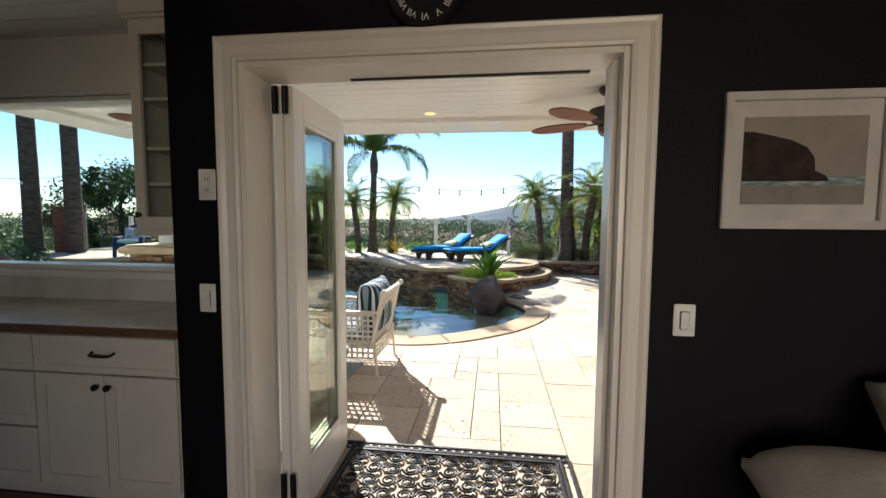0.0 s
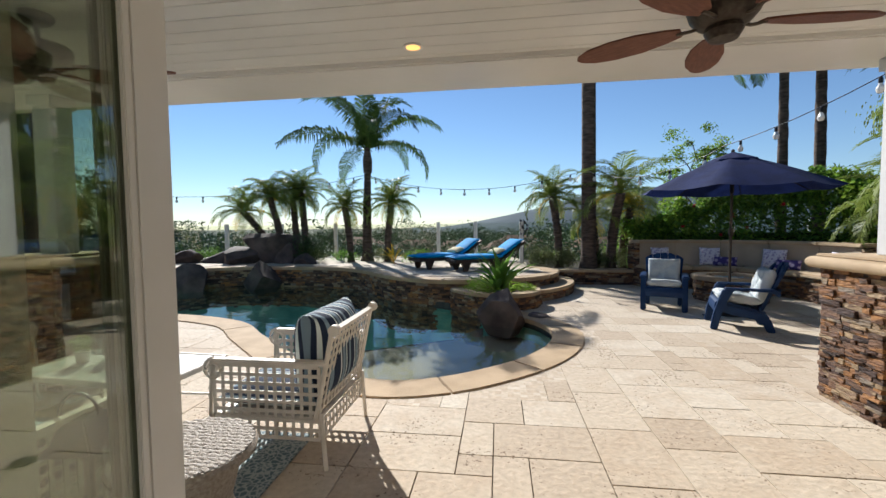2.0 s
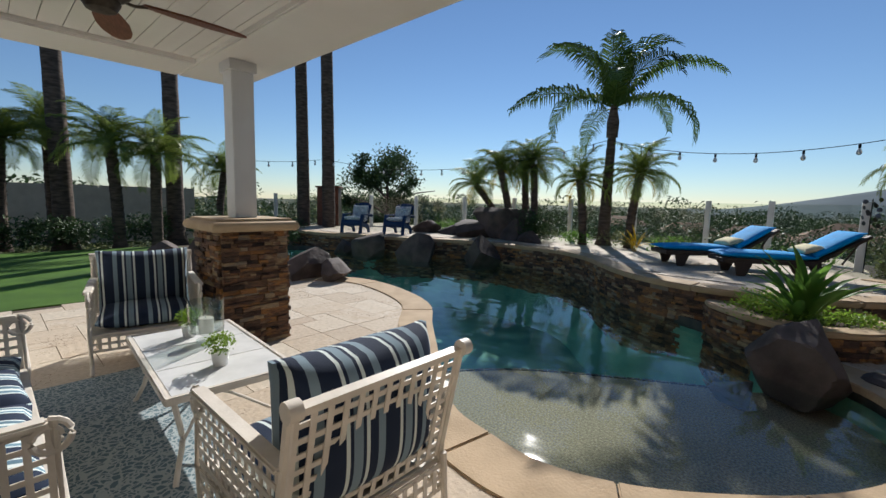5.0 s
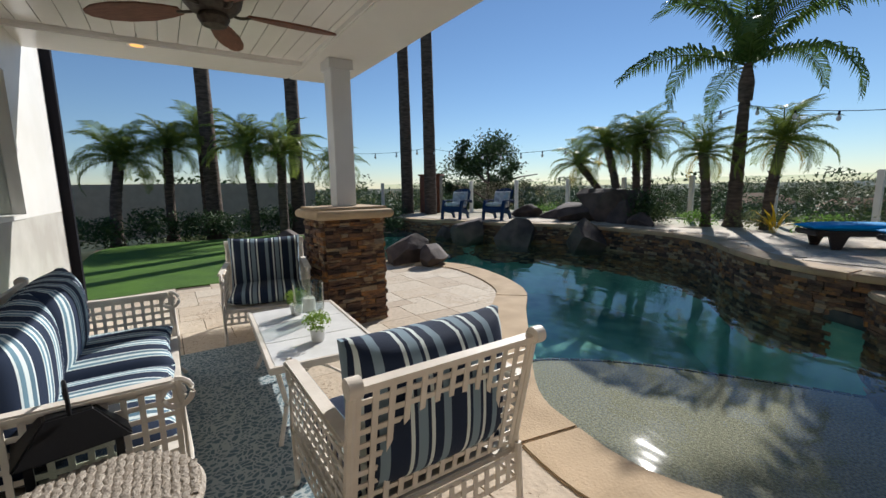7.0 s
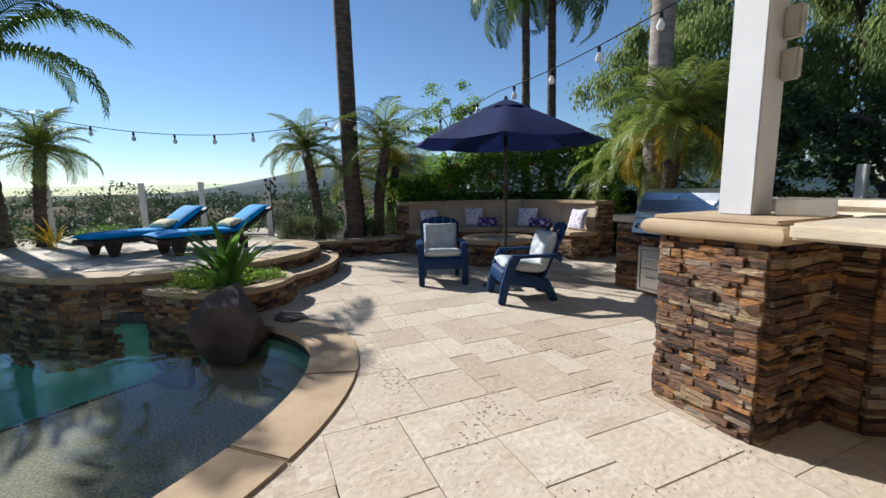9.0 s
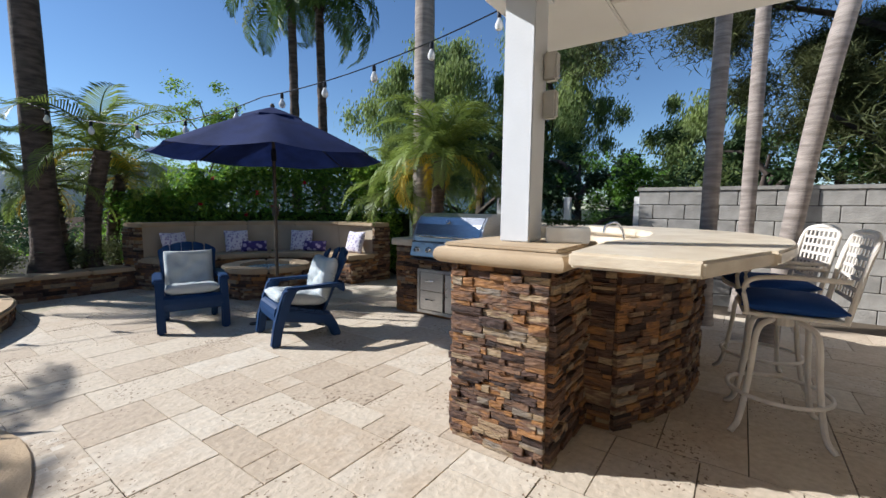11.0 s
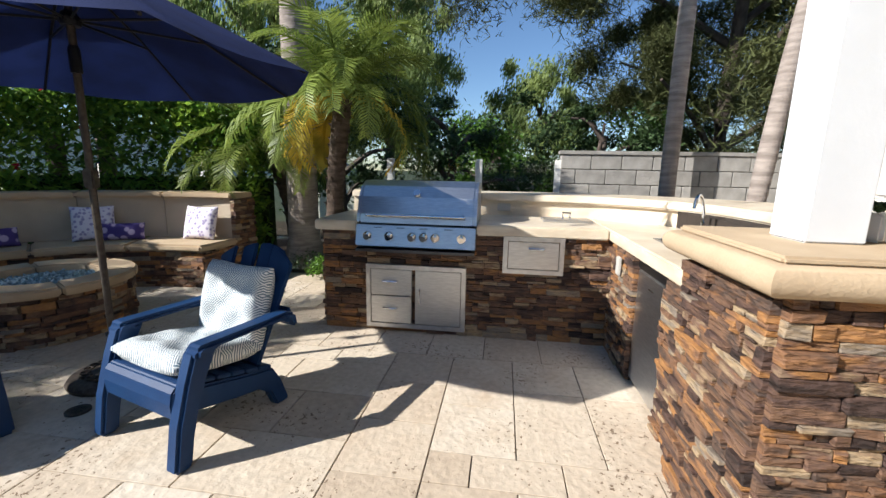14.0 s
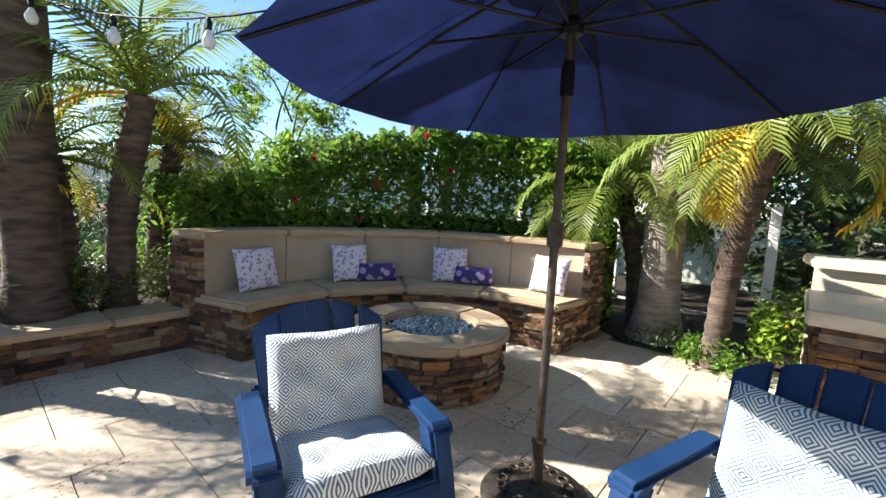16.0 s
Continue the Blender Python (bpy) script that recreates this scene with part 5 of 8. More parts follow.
# loungers
def lounger(m, label):
    t = thing("sun_lounger", label, "sun lounger", m @ Matrix.Scale(0.86, 4), "loungers on the raised deck")
    part("frame", MB().box(-0.33, 0.33, -0.95, 0.42, 0.22, 0.30), M["wicker"], t, "dark wicker frame", bevel=0.015)
    for y0, y1, b in ((-0.78, -0.52, -0.04), (0.25, 0.5, 0.04)):
        for s in (-1, 1):
            part("leg", slab_yz([(y0, 0.23), (y1, 0.23), (y1 - 0.06 + b, 0.0), (y0 + 0.10 + b, 0.0)], s * 0.30 - 0.025, s * 0.30 + 0.025), M["wicker"], t, bevel=0.005)
    bk = pose(0, 0.36, 0.28, 33)
    part("backrest_frame", MB().box(-0.33, 0.33, 0.0, 0.80, -0.02, 0.03), M["wicker"], t, bevel=0.01, m=bk)
    part("strut", MB().tube([(0.2, 0.75, 0.26), (0.2, 0.95, 0.62)], 0.014, 6).tube([(-0.2, 0.75, 0.26), (-0.2, 0.95, 0.62)], 0.014, 6), M["wicker"], t)
    cushion("mattress", 0.64, 1.34, 0.11, M["blue_cloth"], t, pose(0, -0.30, 0.35), "bright blue mattress", 1.25)
    cushion("back_mattress", 0.64, 0.74, 0.11, M["blue_cloth"], t, bk @ pose(0, 0.40, 0.085), "bright blue mattress", 1.25)
    cushion("pillow", 0.50, 0.26, 0.12, M["cream_cloth"], t, pose(0, 0.34, 0.475, 20), "small cream pillow")
    return t


def lie(foot, head, label):
    f, h = Vector(foot), Vector(head)
    d = (h - f).normalized()
    c = (f + h) / 2
    lounger(pose(c.x, c.y, DECK - 0.012, 0, 0, math.degrees(math.atan2(-d.x, d.y))), label)


lie((-1.20, 10.24), (0.37, 11.13), "dark wicker sun lounger with bright blue mattress and cream pillow")
lie((-2.10, 10.50), (-0.60, 11.75), "dark wicker sun lounger with bright blue mattress and cream pillow")


# bench pillows
def pattern_mat(name, a, b, scale):
    m = bpy.data.materials.new(name)
    m.use_nodes = True
    n, l = m.node_tree.nodes, m.node_tree.links
    s = n["Principled BSDF"]
    s.inputs["Roughness"].default_value = 0.9
    tc = n.new("ShaderNodeTexCoord")
    vo = n.new("ShaderNodeTexVoronoi")
    vo.inputs["Scale"].default_value = scale
    l.new(tc.outputs["Object"], vo.inputs["Vector"])
    gt = n.new("ShaderNodeMapRange")
    gt.inputs[1].default_value, gt.inputs[2].default_value = 0.32, 0.42
    l.new(vo.outputs["Distance"], gt.inputs[0])
    c = n.new("ShaderNodeMix")
    c.data_type = "RGBA"
    c.inputs[6].default_value, c.inputs[7].default_value = rgb(b), rgb(a)
    l.new(gt.outputs[0], c.inputs[0])
    l.new(c.outputs[2], s.inputs["Base Color"])
    return m


M["lilac"] = pattern_mat("lilac_print", (0.66, 0.62, 0.68), (0.30, 0.26, 0.42), 24)
M["purple"] = pattern_mat("purple_print", (0.055, 0.035, 0.16), (0.42, 0.34, 0.48), 11)
for ang, kind in ((96, 0), (68, 0), (60, 1), (36, 0), (28, 1), (4, 0)):
    r = 1.93 if kind == 0 else 1.86
    px, py = BC[0] + r * math.cos(radians(ang)), BC[1] + r * math.sin(radians(ang))
    if kind == 0:
        mm = pose(px, py, 0.475 + 0.185, 0, 0, ang + 90 + 180) @ pose(0, 0, 0, 72, 0, random.uniform(-8, 8))
        t = solid("throw_pillow", pillow_shape(0.38, 0.38, 0.13).mesh("throw_pillow", M["lilac"], True), None, "lilac and white printed square pillow on the bench", "pillow", group="bench pillows", m=mm)
    else:
        mm = pose(px, py, 0.475 + 0.095, 0, 0, ang + 90 + 180) @ pose(0, 0, 0, 70, 0, random.uniform(-4, 4))
        t = solid("throw_pillow", pillow_shape(0.42, 0.19, 0.11).mesh("throw_pillow", M["purple"], True), None, "dark purple printed lumbar pillow on the bench", "pillow", group="bench pillows", m=mm)

# ---- grill, doors, sink, fridge ----
gr = thing("gas_grill", "stainless steel built-in gas grill with closed hood", "grill", pose(BX - 0.10, 6.49, 0.0, 0, 0, -90))
# local: x along the front, +y towards the back
part("control_panel", slab_yz([(0.02, 0.70), (-0.02, 0.72), (0.02, 0.875), (0.50, 0.885), (0.50, 0.70)], -0.465, 0.465), M["steel"], gr, bevel=0.006)
hood = [(0.03, 0.89), (0.045, 0.96), (0.10, 1.09), (0.17, 1.17), (0.26, 1.21), (0.50, 1.21), (0.58, 1.10), (0.58, 0.89)]
part("hood", slab_yz(hood, -0.45, 0.45), M["steel"], gr, "brushed steel hood", bevel=0.012)
for s in (-1, 1):
    part("hood_end", slab_yz(hood, s * 0.457 - 0.012, s * 0.457 + 0.012), M["steel"], gr, bevel=0.006)
part("hood_handle", MB().tube([(-0.38, 0.0, 0.955), (0.38, 0.0, 0.955)], 0.014, 10).tube([(-0.36, 0.0, 0.955), (-0.36, 0.06, 0.965)], 0.01, 8).tube([(0.36, 0.0, 0.955), (0.36, 0.06, 0.965)], 0.01, 8), M["chrome"], gr, smooth=True)
part("gauge", MB().tube([(0, 0.105, 1.115), (0, 0.085, 1.13)], 0.028, 18), M["chrome"], gr)
for x in (-0.37, -0.2, -0.02, 0.07, 0.16, 0.36):
    kb = part("knob", MB().tube([(x, 0.01, 0.8), (x, -0.012, 0.795)], 0.034, 16).tube([(x, -0.012, 0.795), (x, -0.045, 0.787)], 0.022, 14), M["chrome"], gr, smooth=True)
for x in (-0.29, -0.11, 0.07, 0.26):
    part("label_bar", MB().box(x - 0.03, x + 0.03, -0.0005, 0.01, 0.858, 0.862), M["black_metal"], gr)
part("drip_tray", MB().box(-0.46, 0.46, -0.03, 0.06, 0.672, 0.695), M["steel_dark"], gr, bevel=0.003)


def steel_front(name, label, m, w, h, leaves):
    """A framed steel access front on the stone, with doors and drawers: x along, z up, facing -y."""
    t = thing(name, label, "cabinet door", m)
    part("frame", MB().strip([(-w / 2 + 0.035, 0.035), (w / 2 - 0.035, 0.035), (w / 2 - 0.035, h - 0.035), (-w / 2 + 0.035, h - 0.035)],
                             [(-w / 2, 0), (w / 2, 0), (w / 2, h), (-w / 2, h)], -0.02, 0.022), M["steel"], t, bevel=0.003, m=pose(0, 0, 0, 90))
    for nm, x0, x1, z0, z1, hx, hz, vert in leaves:
        lf = part(nm, MB().box(x0, x1, -0.016, 0.01, z0, z1), M["steel"], t, bevel=0.003)
        hl = 0.055
        pts = [(hx, -0.016, hz - hl), (hx, -0.045, hz - hl), (hx, -0.045, hz + hl), (hx, -0.016, hz + hl)] if vert else [(hx - hl, -0.016, hz), (hx - hl, -0.045, hz), (hx + hl, -0.045, hz), (hx + hl, -0.016, hz)]
        part("handle", MB().tube(pts, 0.007, 8), M["chrome"], lf)
    return t


steel_front("access_doors", "stainless steel double drawer and door set in stone", pose(BX - 0.04, 6.49, 0.04, 0, 0, -90), 0.80, 0.52,
            [("drawer", -0.36, -0.03, 0.27, 0.48, -0.2, 0.39, False), ("drawer", -0.36, -0.03, 0.04, 0.262, -0.2, 0.17, False), ("door", 0.0, 0.36, 0.04, 0.48, 0.04, 0.28, True)])
steel_front("towel_drawer", "stainless steel paper towel drawer set in stone", pose(BX - 0.04, 5.59, 0.54, 0, 0, -90), 0.45, 0.285, [("drawer", -0.185, 0.185, 0.04, 0.245, 0.02, 0.2, False)])
fd = thing("mini_fridge", "dark stainless steel under-counter fridge, closed", "fridge", pose(3.55, BY0 - 0.02, 0.0))
part("body", MB().box(-0.24, 0.24, -0.5, -0.03, 0.01, 0.80), M["steel_dark"], fd)
part("door", MB().box(-0.235, 0.235, -0.03, 0.02, 0.04, 0.74), M["steel"], fd, "brushed steel door", bevel=0.008)
part("handle", MB().box(-0.235, 0.235, -0.03, 0.025, 0.745, 0.79), M["steel_dark"], fd, bevel=0.006)
part("badge", MB().box(-0.04, 0.04, 0.0202, 0.022, 0.66, 0.668), M["chrome"], fd)
sk = thing("bar_sink", "stainless steel bar sink with chrome gooseneck tap", "sink", pose(3.72, 4.72, 0.90))
part("rim", MB().strip([(-0.19, -0.14), (0.19, -0.14), (0.19, 0.14), (-0.19, 0.14)], [(-0.22, -0.17), (0.22, -0.17), (0.22, 0.17), (-0.22, 0.17)], 0.001, 0.008), M["steel"], sk, bevel=0.003)
# no hollow: a dark plate gives the basin's shade by its colour
part("basin", MB().box(-0.19, 0.19, -0.14, 0.14, 0.0005, 0.003), M["steel_dark"], sk, "shaded steel basin")
tap = MB().tube(smooth_line([(0.33, -0.16, 0), (0.33, -0.16, 0.16), (0.31, -0.13, 0.25), (0.26, -0.09, 0.28), (0.20, -0.05, 0.25), (0.19, -0.04, 0.2)], 5), 0.011, 10)
part("tap", tap, M["chrome"], sk, smooth=True)
for s in (-1, 1):
    part("tap_handle", MB().tube([(0.33 + s * 0.06, -0.16, 0), (0.33 + s * 0.06, -0.16, 0.045), (0.33 + s * 0.12, -0.16, 0.06)], 0.009, 8), M["chrome"], sk, smooth=True)
part("tap_base", MB().box(0.25, 0.41, -0.19, -0.13, 0, 0.012), M["chrome"], sk, bevel=0.004)
ib = thing("drop_in_cooler", "steel drop-in lid with a chrome handle on the worktop", "cooler", pose(4.78, 5.30, 0.90, 0, 0, -90))
part("lid", MB().box(-0.2, 0.2, -0.12, 0.12, 0.001, 0.02), M["steel"], ib, bevel=0.005)
part("handle", MB().tube([(-0.03, 0, 0.02), (-0.03, 0, 0.07), (0.03, 0, 0.07), (0.03, 0, 0.02)], 0.01, 8), M["chrome"], ib)
for nm, p, rz in (("wall_outlet", (5.118, 5.82, 0.975), -90), ("wall_outlet", (4.02, BY0 + 0.045, 0.70), 180)):
    o = thing(nm, "grey weatherproof outlet cover on the outdoor kitchen", "outlet", pose(*p, 0, 0, rz))
    part("cover", MB().box(-0.06, 0.06, -0.02, 0.0, -0.035, 0.035) if rz == -90 else MB().box(-0.035, 0.035, -0.02, 0.0, -0.06, 0.06), M["terracotta"], o, bevel=0.005)

# white planter trough on the pillar ledge
tp = thing("planter_trough", "white ribbed planter trough with succulents on the bar ledge", "planter", pose(2.745, 4.572, 1.10, 0, 0, -66) @ Matrix.Scale(0.72, 4))
part("trough", MB().box(-0.16, 0.16, -0.065, 0.065, 0, 0.125), M["ceramic"], tp, bevel=0.012)
for i in range(14):
    part("rib", MB().box(-0.15 + i * 0.0225, -0.142 + i * 0.0225, -0.069, 0.069, 0.01, 0.11), M["ceramic"], tp)
su = MB()
for i in range(6):
    leaf_ball(su, (-0.125 + i * 0.05, random.uniform(-0.02, 0.02), 0.145), 0.045, 60, 0.04, 0.6, 1.0)
part("foliage", su.raw("foliage", M["leaf_dark"]), None, tp, "dark green succulents")

# speakers or junction boxes on the post
for z, w in ((2.05, 0.03), (1.85, 0.026)):
    o = solid("wall_box", MB().box(-w, w, -0.04, 0.036, -0.075, 0.075), M["terracotta"], "grey weatherproof box fixed to the white post", "junction box", bevel=0.01, m=pose(2.745, 4.698, z))


# bar stools
def bar_stool(m, label):
    t = thing("bar_stool", label, "bar stool", m, "stools at the bar")
    for k in range(4):
        a = math.pi / 4 + k * math.pi / 2
        c, s = math.cos(a), math.sin(a)
        part("leg", MB().tube(smooth_line([(0.08 * c, 0.08 * s, 0.66), (0.19 * c, 0.19 * s, 0.60), (0.22 * c, 0.22 * s, 0.35), (0.27 * c, 0.27 * s, 0.08), (0.33 * c, 0.33 * s, 0.0)], 4), 0.016, 8), M["iron_cream"], t, smooth=True)
    part("foot_ring", MB().tube([(0.25 * math.cos(q), 0.25 * math.sin(q), 0.22) for q in [2 * math.pi * k / 28 for k in range(29)]], 0.012, 8, False), M["iron_cream"], t, smooth=True)
    part("swivel", MB().lathe([(0.05, 0.62), (0.05, 0.70), (0.12, 0.71)], 16), M["iron_cream"], t)
    part("seat_frame", MB().box(-0.23, 0.23, -0.22, 0.22, 0.70, 0.72), M["iron_cream"], t, bevel=0.006)
    cushion("seat_cushion", 0.48, 0.46, 0.09, M["blue_dark"], t, pose(0, 0, 0.76), "navy blue seat pad", 1.2)
    for s in (-1, 1):
        part("arm", MB().tube(smooth_line([(s * 0.25, 0.2, 0.72), (s * 0.26, 0.22, 0.88), (s * 0.26, 0.1, 0.93), (s * 0.25, -0.22, 0.93)], 5), 0.013, 8), M["iron_cream"], t, smooth=True)
    part("back_frame", MB().tube(smooth_line([(-0.22, -0.22, 0.70), (-0.23, -0.27, 1.0), (-0.2, -0.31, 1.15), (0, -0.32, 1.18), (0.2, -0.31, 1.15), (0.23, -0.27, 1.0), (0.22, -0.22, 0.70)], 5), 0.014, 8), M["iron_cream"], t, smooth=True)
    part("back_lattice", lattice(0.40, 0.34, 0.06), M["iron_cream"], t, m=pose(-0.2, -0.255, 0.82, 9))
    return t


M["blue_dark"] = mat("navy_seat_pad", (0.012, 0.05, 0.20), 0.85, scale=6, bump=0.3, bump_scale=150)
bar_stool(pose(3.62, 3.56, 0.0, 0, 0, 4), "cream iron bar stool with navy seat at the bar")
bar_stool(pose(4.40, 3.62, 0.0, 0, 0, 18), "cream iron bar stool with navy seat at the bar")


# ceiling fans and lamps
def ceiling_fan(m, turn, label):
    t = thing("ceiling_fan", label, "ceiling fan", m, "patio ceiling fans")
    part("canopy", MB().lathe([(0.075, 0.0), (0.078, -0.02), (0.06, -0.05), (0.02, -0.06)], 24), M["bronze"], t, smooth=True)
    part("rod", MB().tube([(0, 0, -0.05), (0, 0, -0.16)], 0.013, 10), M["bronze"], t)
    part("motor", MB().lathe([(0.03, -0.14), (0.10, -0.16), (0.15, -0.175), (0.155, -0.20), (0.14, -0.25), (0.11, -0.285), (0.08, -0.30)], 32), M["bronze"], t, "woven bronze motor housing", smooth=True)
    part("switch_cup", MB().lathe([(0.075, -0.30), (0.08, -0.32), (0.06, -0.355), (0.02, -0.365)], 24), M["bronze"], t, smooth=True)
    for k in range(5):
        a = pose(0, 0, -0.275, 0, 0, turn + k * 72)
        part("blade_arm", MB().tube(smooth_line([(0.07, 0, 0), (0.13, 0.015, -0.012), (0.19, 0, -0.004)], 4), 0.012, 6, flat=0.6), M["bronze"], t, m=a, smooth=True)
        out = [(0.17, 0.03), (0.24, 0.055), (0.36, 0.082), (0.50, 0.085), (0.61, 0.066), (0.675, 0.03), (0.69, 0.0)]
        pl = out + [(x, -y) for x, y in reversed(out[:-1])]
        part("blade", MB().prism(pl, -0.005, 0.005), M["blade"], t, "brown leaf-shaped blade", m=a @ pose(0, 0, 0, 11), bevel=0.003)
    return t


ceiling_fan(pose(0.93, 3.64, 2.535), 4, "bronze ceiling fan with brown leaf blades, at rest")
ceiling_fan(pose(-2.64, 3.58, 2.535), 20, "bronze ceiling fan with brown leaf blades, at rest")
for x, y in ((-0.66, 4.32), (-0.64, 3.05), (-4.35, 3.2), (2.6, 3.3)):
    z = 2.535 if -4.2 < x < 3.0 and y < 4.4 else 2.49
    d = thing("downlight", "small round recessed ceiling lamp, lit", "ceiling lamp", pose(x, y, z))
    part("trim_ring", MB().lathe([(0.065, 0.0), (0.068, -0.006), (0.050, -0.008), (0.050, -0.002)], 24), M["white_paint"], d, smooth=True)
    part("lens", MB().lathe([(0.049, -0.001), (0.048, -0.005), (0.0, -0.006)], 20), M["lamp"], d, "warm glowing lens")
# drains
for x, y in ((0.94, 3.56), (2.913, 8.026)):
    d = thing("floor_drain", "round grey drain cover set in the paving", "drain", pose(x, y, 0.006))
    part("cover", MB().lathe([(0.058, -0.01), (0.058, 0.003), (0.05, 0.004), (0.0, 0.004)], 24), M["bronze"], d)
    for i in range(5):
        part("slot", MB().box(-0.035, 0.035, -0.03 + i * 0.014, -0.026 + i * 0.014, 0.0041, 0.0052), M["black_metal"], d)
# ---- interior ----
cs = thing("door_trim", "cream moulded door casing round the patio opening", "trim", kind="structure")
PROF = [(0.0, 0.0), (0.0, 0.022), (0.012, 0.026), (0.022, 0.018), (0.06, 0.014), (0.075, 0.024), (0.088, 0.028), (0.096, 0.020), (0.096, 0.0)]
CW = 0.096


def casing_bar(pa, pb, out):
    """A moulded bar along the wall from pa to pb; its profile spreads towards out, mitred at the ends."""
    mb = MB()
    for p, mit in ((pa, -1), (pb, 1)):
        d = (Vector(pb) - Vector(pa)).normalized()
        for o, h in PROF:
            q = Vector(p) + Vector(out) * o + d * (mit * o)
            mb.v.append((q.x, W0 - h, q.y))
    n = len(PROF)
    mb.f = [[i, i + 1, n + i + 1, n + i] for i in range(n - 1)]
    return mb


part("casing", casing_bar((DX0, -CW), (DX0, DTOP), (-1, 0)), M["trim_paint"], cs)
part("casing", casing_bar((DX1, -CW), (DX1, DTOP), (1, 0)), M["trim_paint"], cs)
part("casing", casing_bar((DX0, DTOP), (DX1, DTOP), (0, 1)), M["trim_paint"], cs)
part("jamb", MB().box(DX0 - 0.002, DX0 + 0.022, W0 - 0.004, W1 + 0.03, 0, DTOP), M["trim_paint"], cs)
part("jamb", MB().box(DX1 - 0.022, DX1 + 0.002, W0 - 0.004, W1 + 0.03, 0, DTOP), M["trim_paint"], cs)
part("jamb", MB().box(DX0 + 0.023, DX1 - 0.023, W0 - 0.004, W1 + 0.03, DTOP - 0.022, DTOP + 0.002), M["trim_paint"], cs)
part("stop", MB().box(DX1 - 0.042, DX1 - 0.022, W0 + 0.06, W1 - 0.02, 0, DTOP - 0.022), M["trim_paint"], cs)
part("head_track", MB().box(DX0 + 0.4, DX1 - 0.1, W1 - 0.01, W1 + 0.01, DTOP - 0.028, DTOP - 0.0225), M["black_metal"], cs)
part("sill", MB().box(DX0, DX1, W0 - 0.004, W1 + 0.06, -0.03, 0.008), M["steel_dark"], cs)
part("outer_trim", MB().box(DX0 - 0.1, DX0 - 0.003, W1 + 0.003, W1 + 0.035, 0, DTOP + 0.1), M["white_paint"], cs)
part("outer_trim", MB().box(DX1 + 0.003, DX1 + 0.115, W1 + 0.003, W1 + 0.035, 0, DTOP + 0.1), M["white_paint"], cs)
part("head_wall", MB().box(DX0 - 0.0, DX1, W1 + 0.003, W1 + 0.1, DTOP + 0.004, 3.0), M["white_paint"], cs)


def door_leaf(name, m, w=0.67, h=2.045, label="white glazed patio door leaf, folded open"):
    """A glazed leaf from its hinge at x = 0 along +x."""
    t = thing(name, label, "door", m, kind="structure")
    st, th = 0.105, 0.021
    part("stile", MB().box(0, st, -th, th, 0.012, h), M["white_paint"], t, bevel=0.004)
    part("stile", MB().box(w - st, w, -th, th, 0.012, h), M["white_paint"], t, bevel=0.004)
    part("top_rail", MB().box(st, w - st, -th, th, h - 0.13, h), M["white_paint"], t)
    part("bottom_rail", MB().box(st, w - st, -th, th, 0.012, 0.235), M["white_paint"], t)
    for s in (-1, 1):
        part("bead", MB().strip([(st + 0.022, 0.257), (w - st - 0.022, 0.257), (w - st - 0.022, h - 0.152), (st + 0.022, h - 0.152)],
                                [(st, 0.235), (w - st, 0.235), (w - st, h - 0.13), (st, h - 0.13)], -0.007, 0.007), M["white_paint"], t, m=pose(0, s * 0.013, 0, 90), bevel=0.003)
    part("pane", MB().box(st + 0.004, w - st - 0.004, -0.004, 0.004, 0.24, h - 0.135), M["window_glass"], t, "clear glass")
    return t


door_leaf("door_1", pose(-0.912, 1.80, 0.0, 0, 0, 90.8))
d2 = door_leaf("door_2", pose(-0.958, 1.80, 0.0, 0, 0, 90.8))
for x in (-0.958, -0.912):
    for z in (1.975, 0.2):
        hg = part("hinge", MB().box(-0.014, 0.014, -0.006, 0.004, -0.06, 0.06), M["black_metal"], cs, "black metal hinge", bevel=0.002, m=pose(x, 1.772, z))
        part("knuckle", MB().tube([(0, -0.008, -0.055), (0, -0.008, 0.055)], 0.008, 8), M["black_metal"], hg)


def plate(p, w, h, label, outlet=False):
    t = thing("wall_outlet" if outlet else "light_switch", label, "outlet" if outlet else "light switch", pose(*p))
    part("plate", MB().box(-w / 2, w / 2, -0.007, 0.0, -h / 2, h / 2), M["ceramic"], t, bevel=0.003)
    if outlet:
        for dz in (-0.022, 0.022):
            part("socket", MB().box(-0.016, 0.016, -0.010, -0.006, dz - 0.016, dz + 0.016), M["ceramic"], t, bevel=0.002)
            for dx in (-0.006, 0.006):
                part("slot", MB().box(dx - 0.0015, dx + 0.0015, -0.0105, -0.0095, dz - 0.005, dz + 0.006), M["black_metal"], t)
    else:
        part("rocker", MB().box(-0.017, 0.017, -0.012, -0.006, -0.034, 0.034), M["ceramic"], t, bevel=0.003)


plate((-1.165, W0, 1.592), 0.075, 0.125, "white power outlet on the navy wall", True)
plate((-1.18, W0, 1.122), 0.072, 0.118, "white rocker light switch on the navy wall")
plate((0.70, W0, 1.093), 0.075, 0.118, "white rocker light switch on the navy wall")

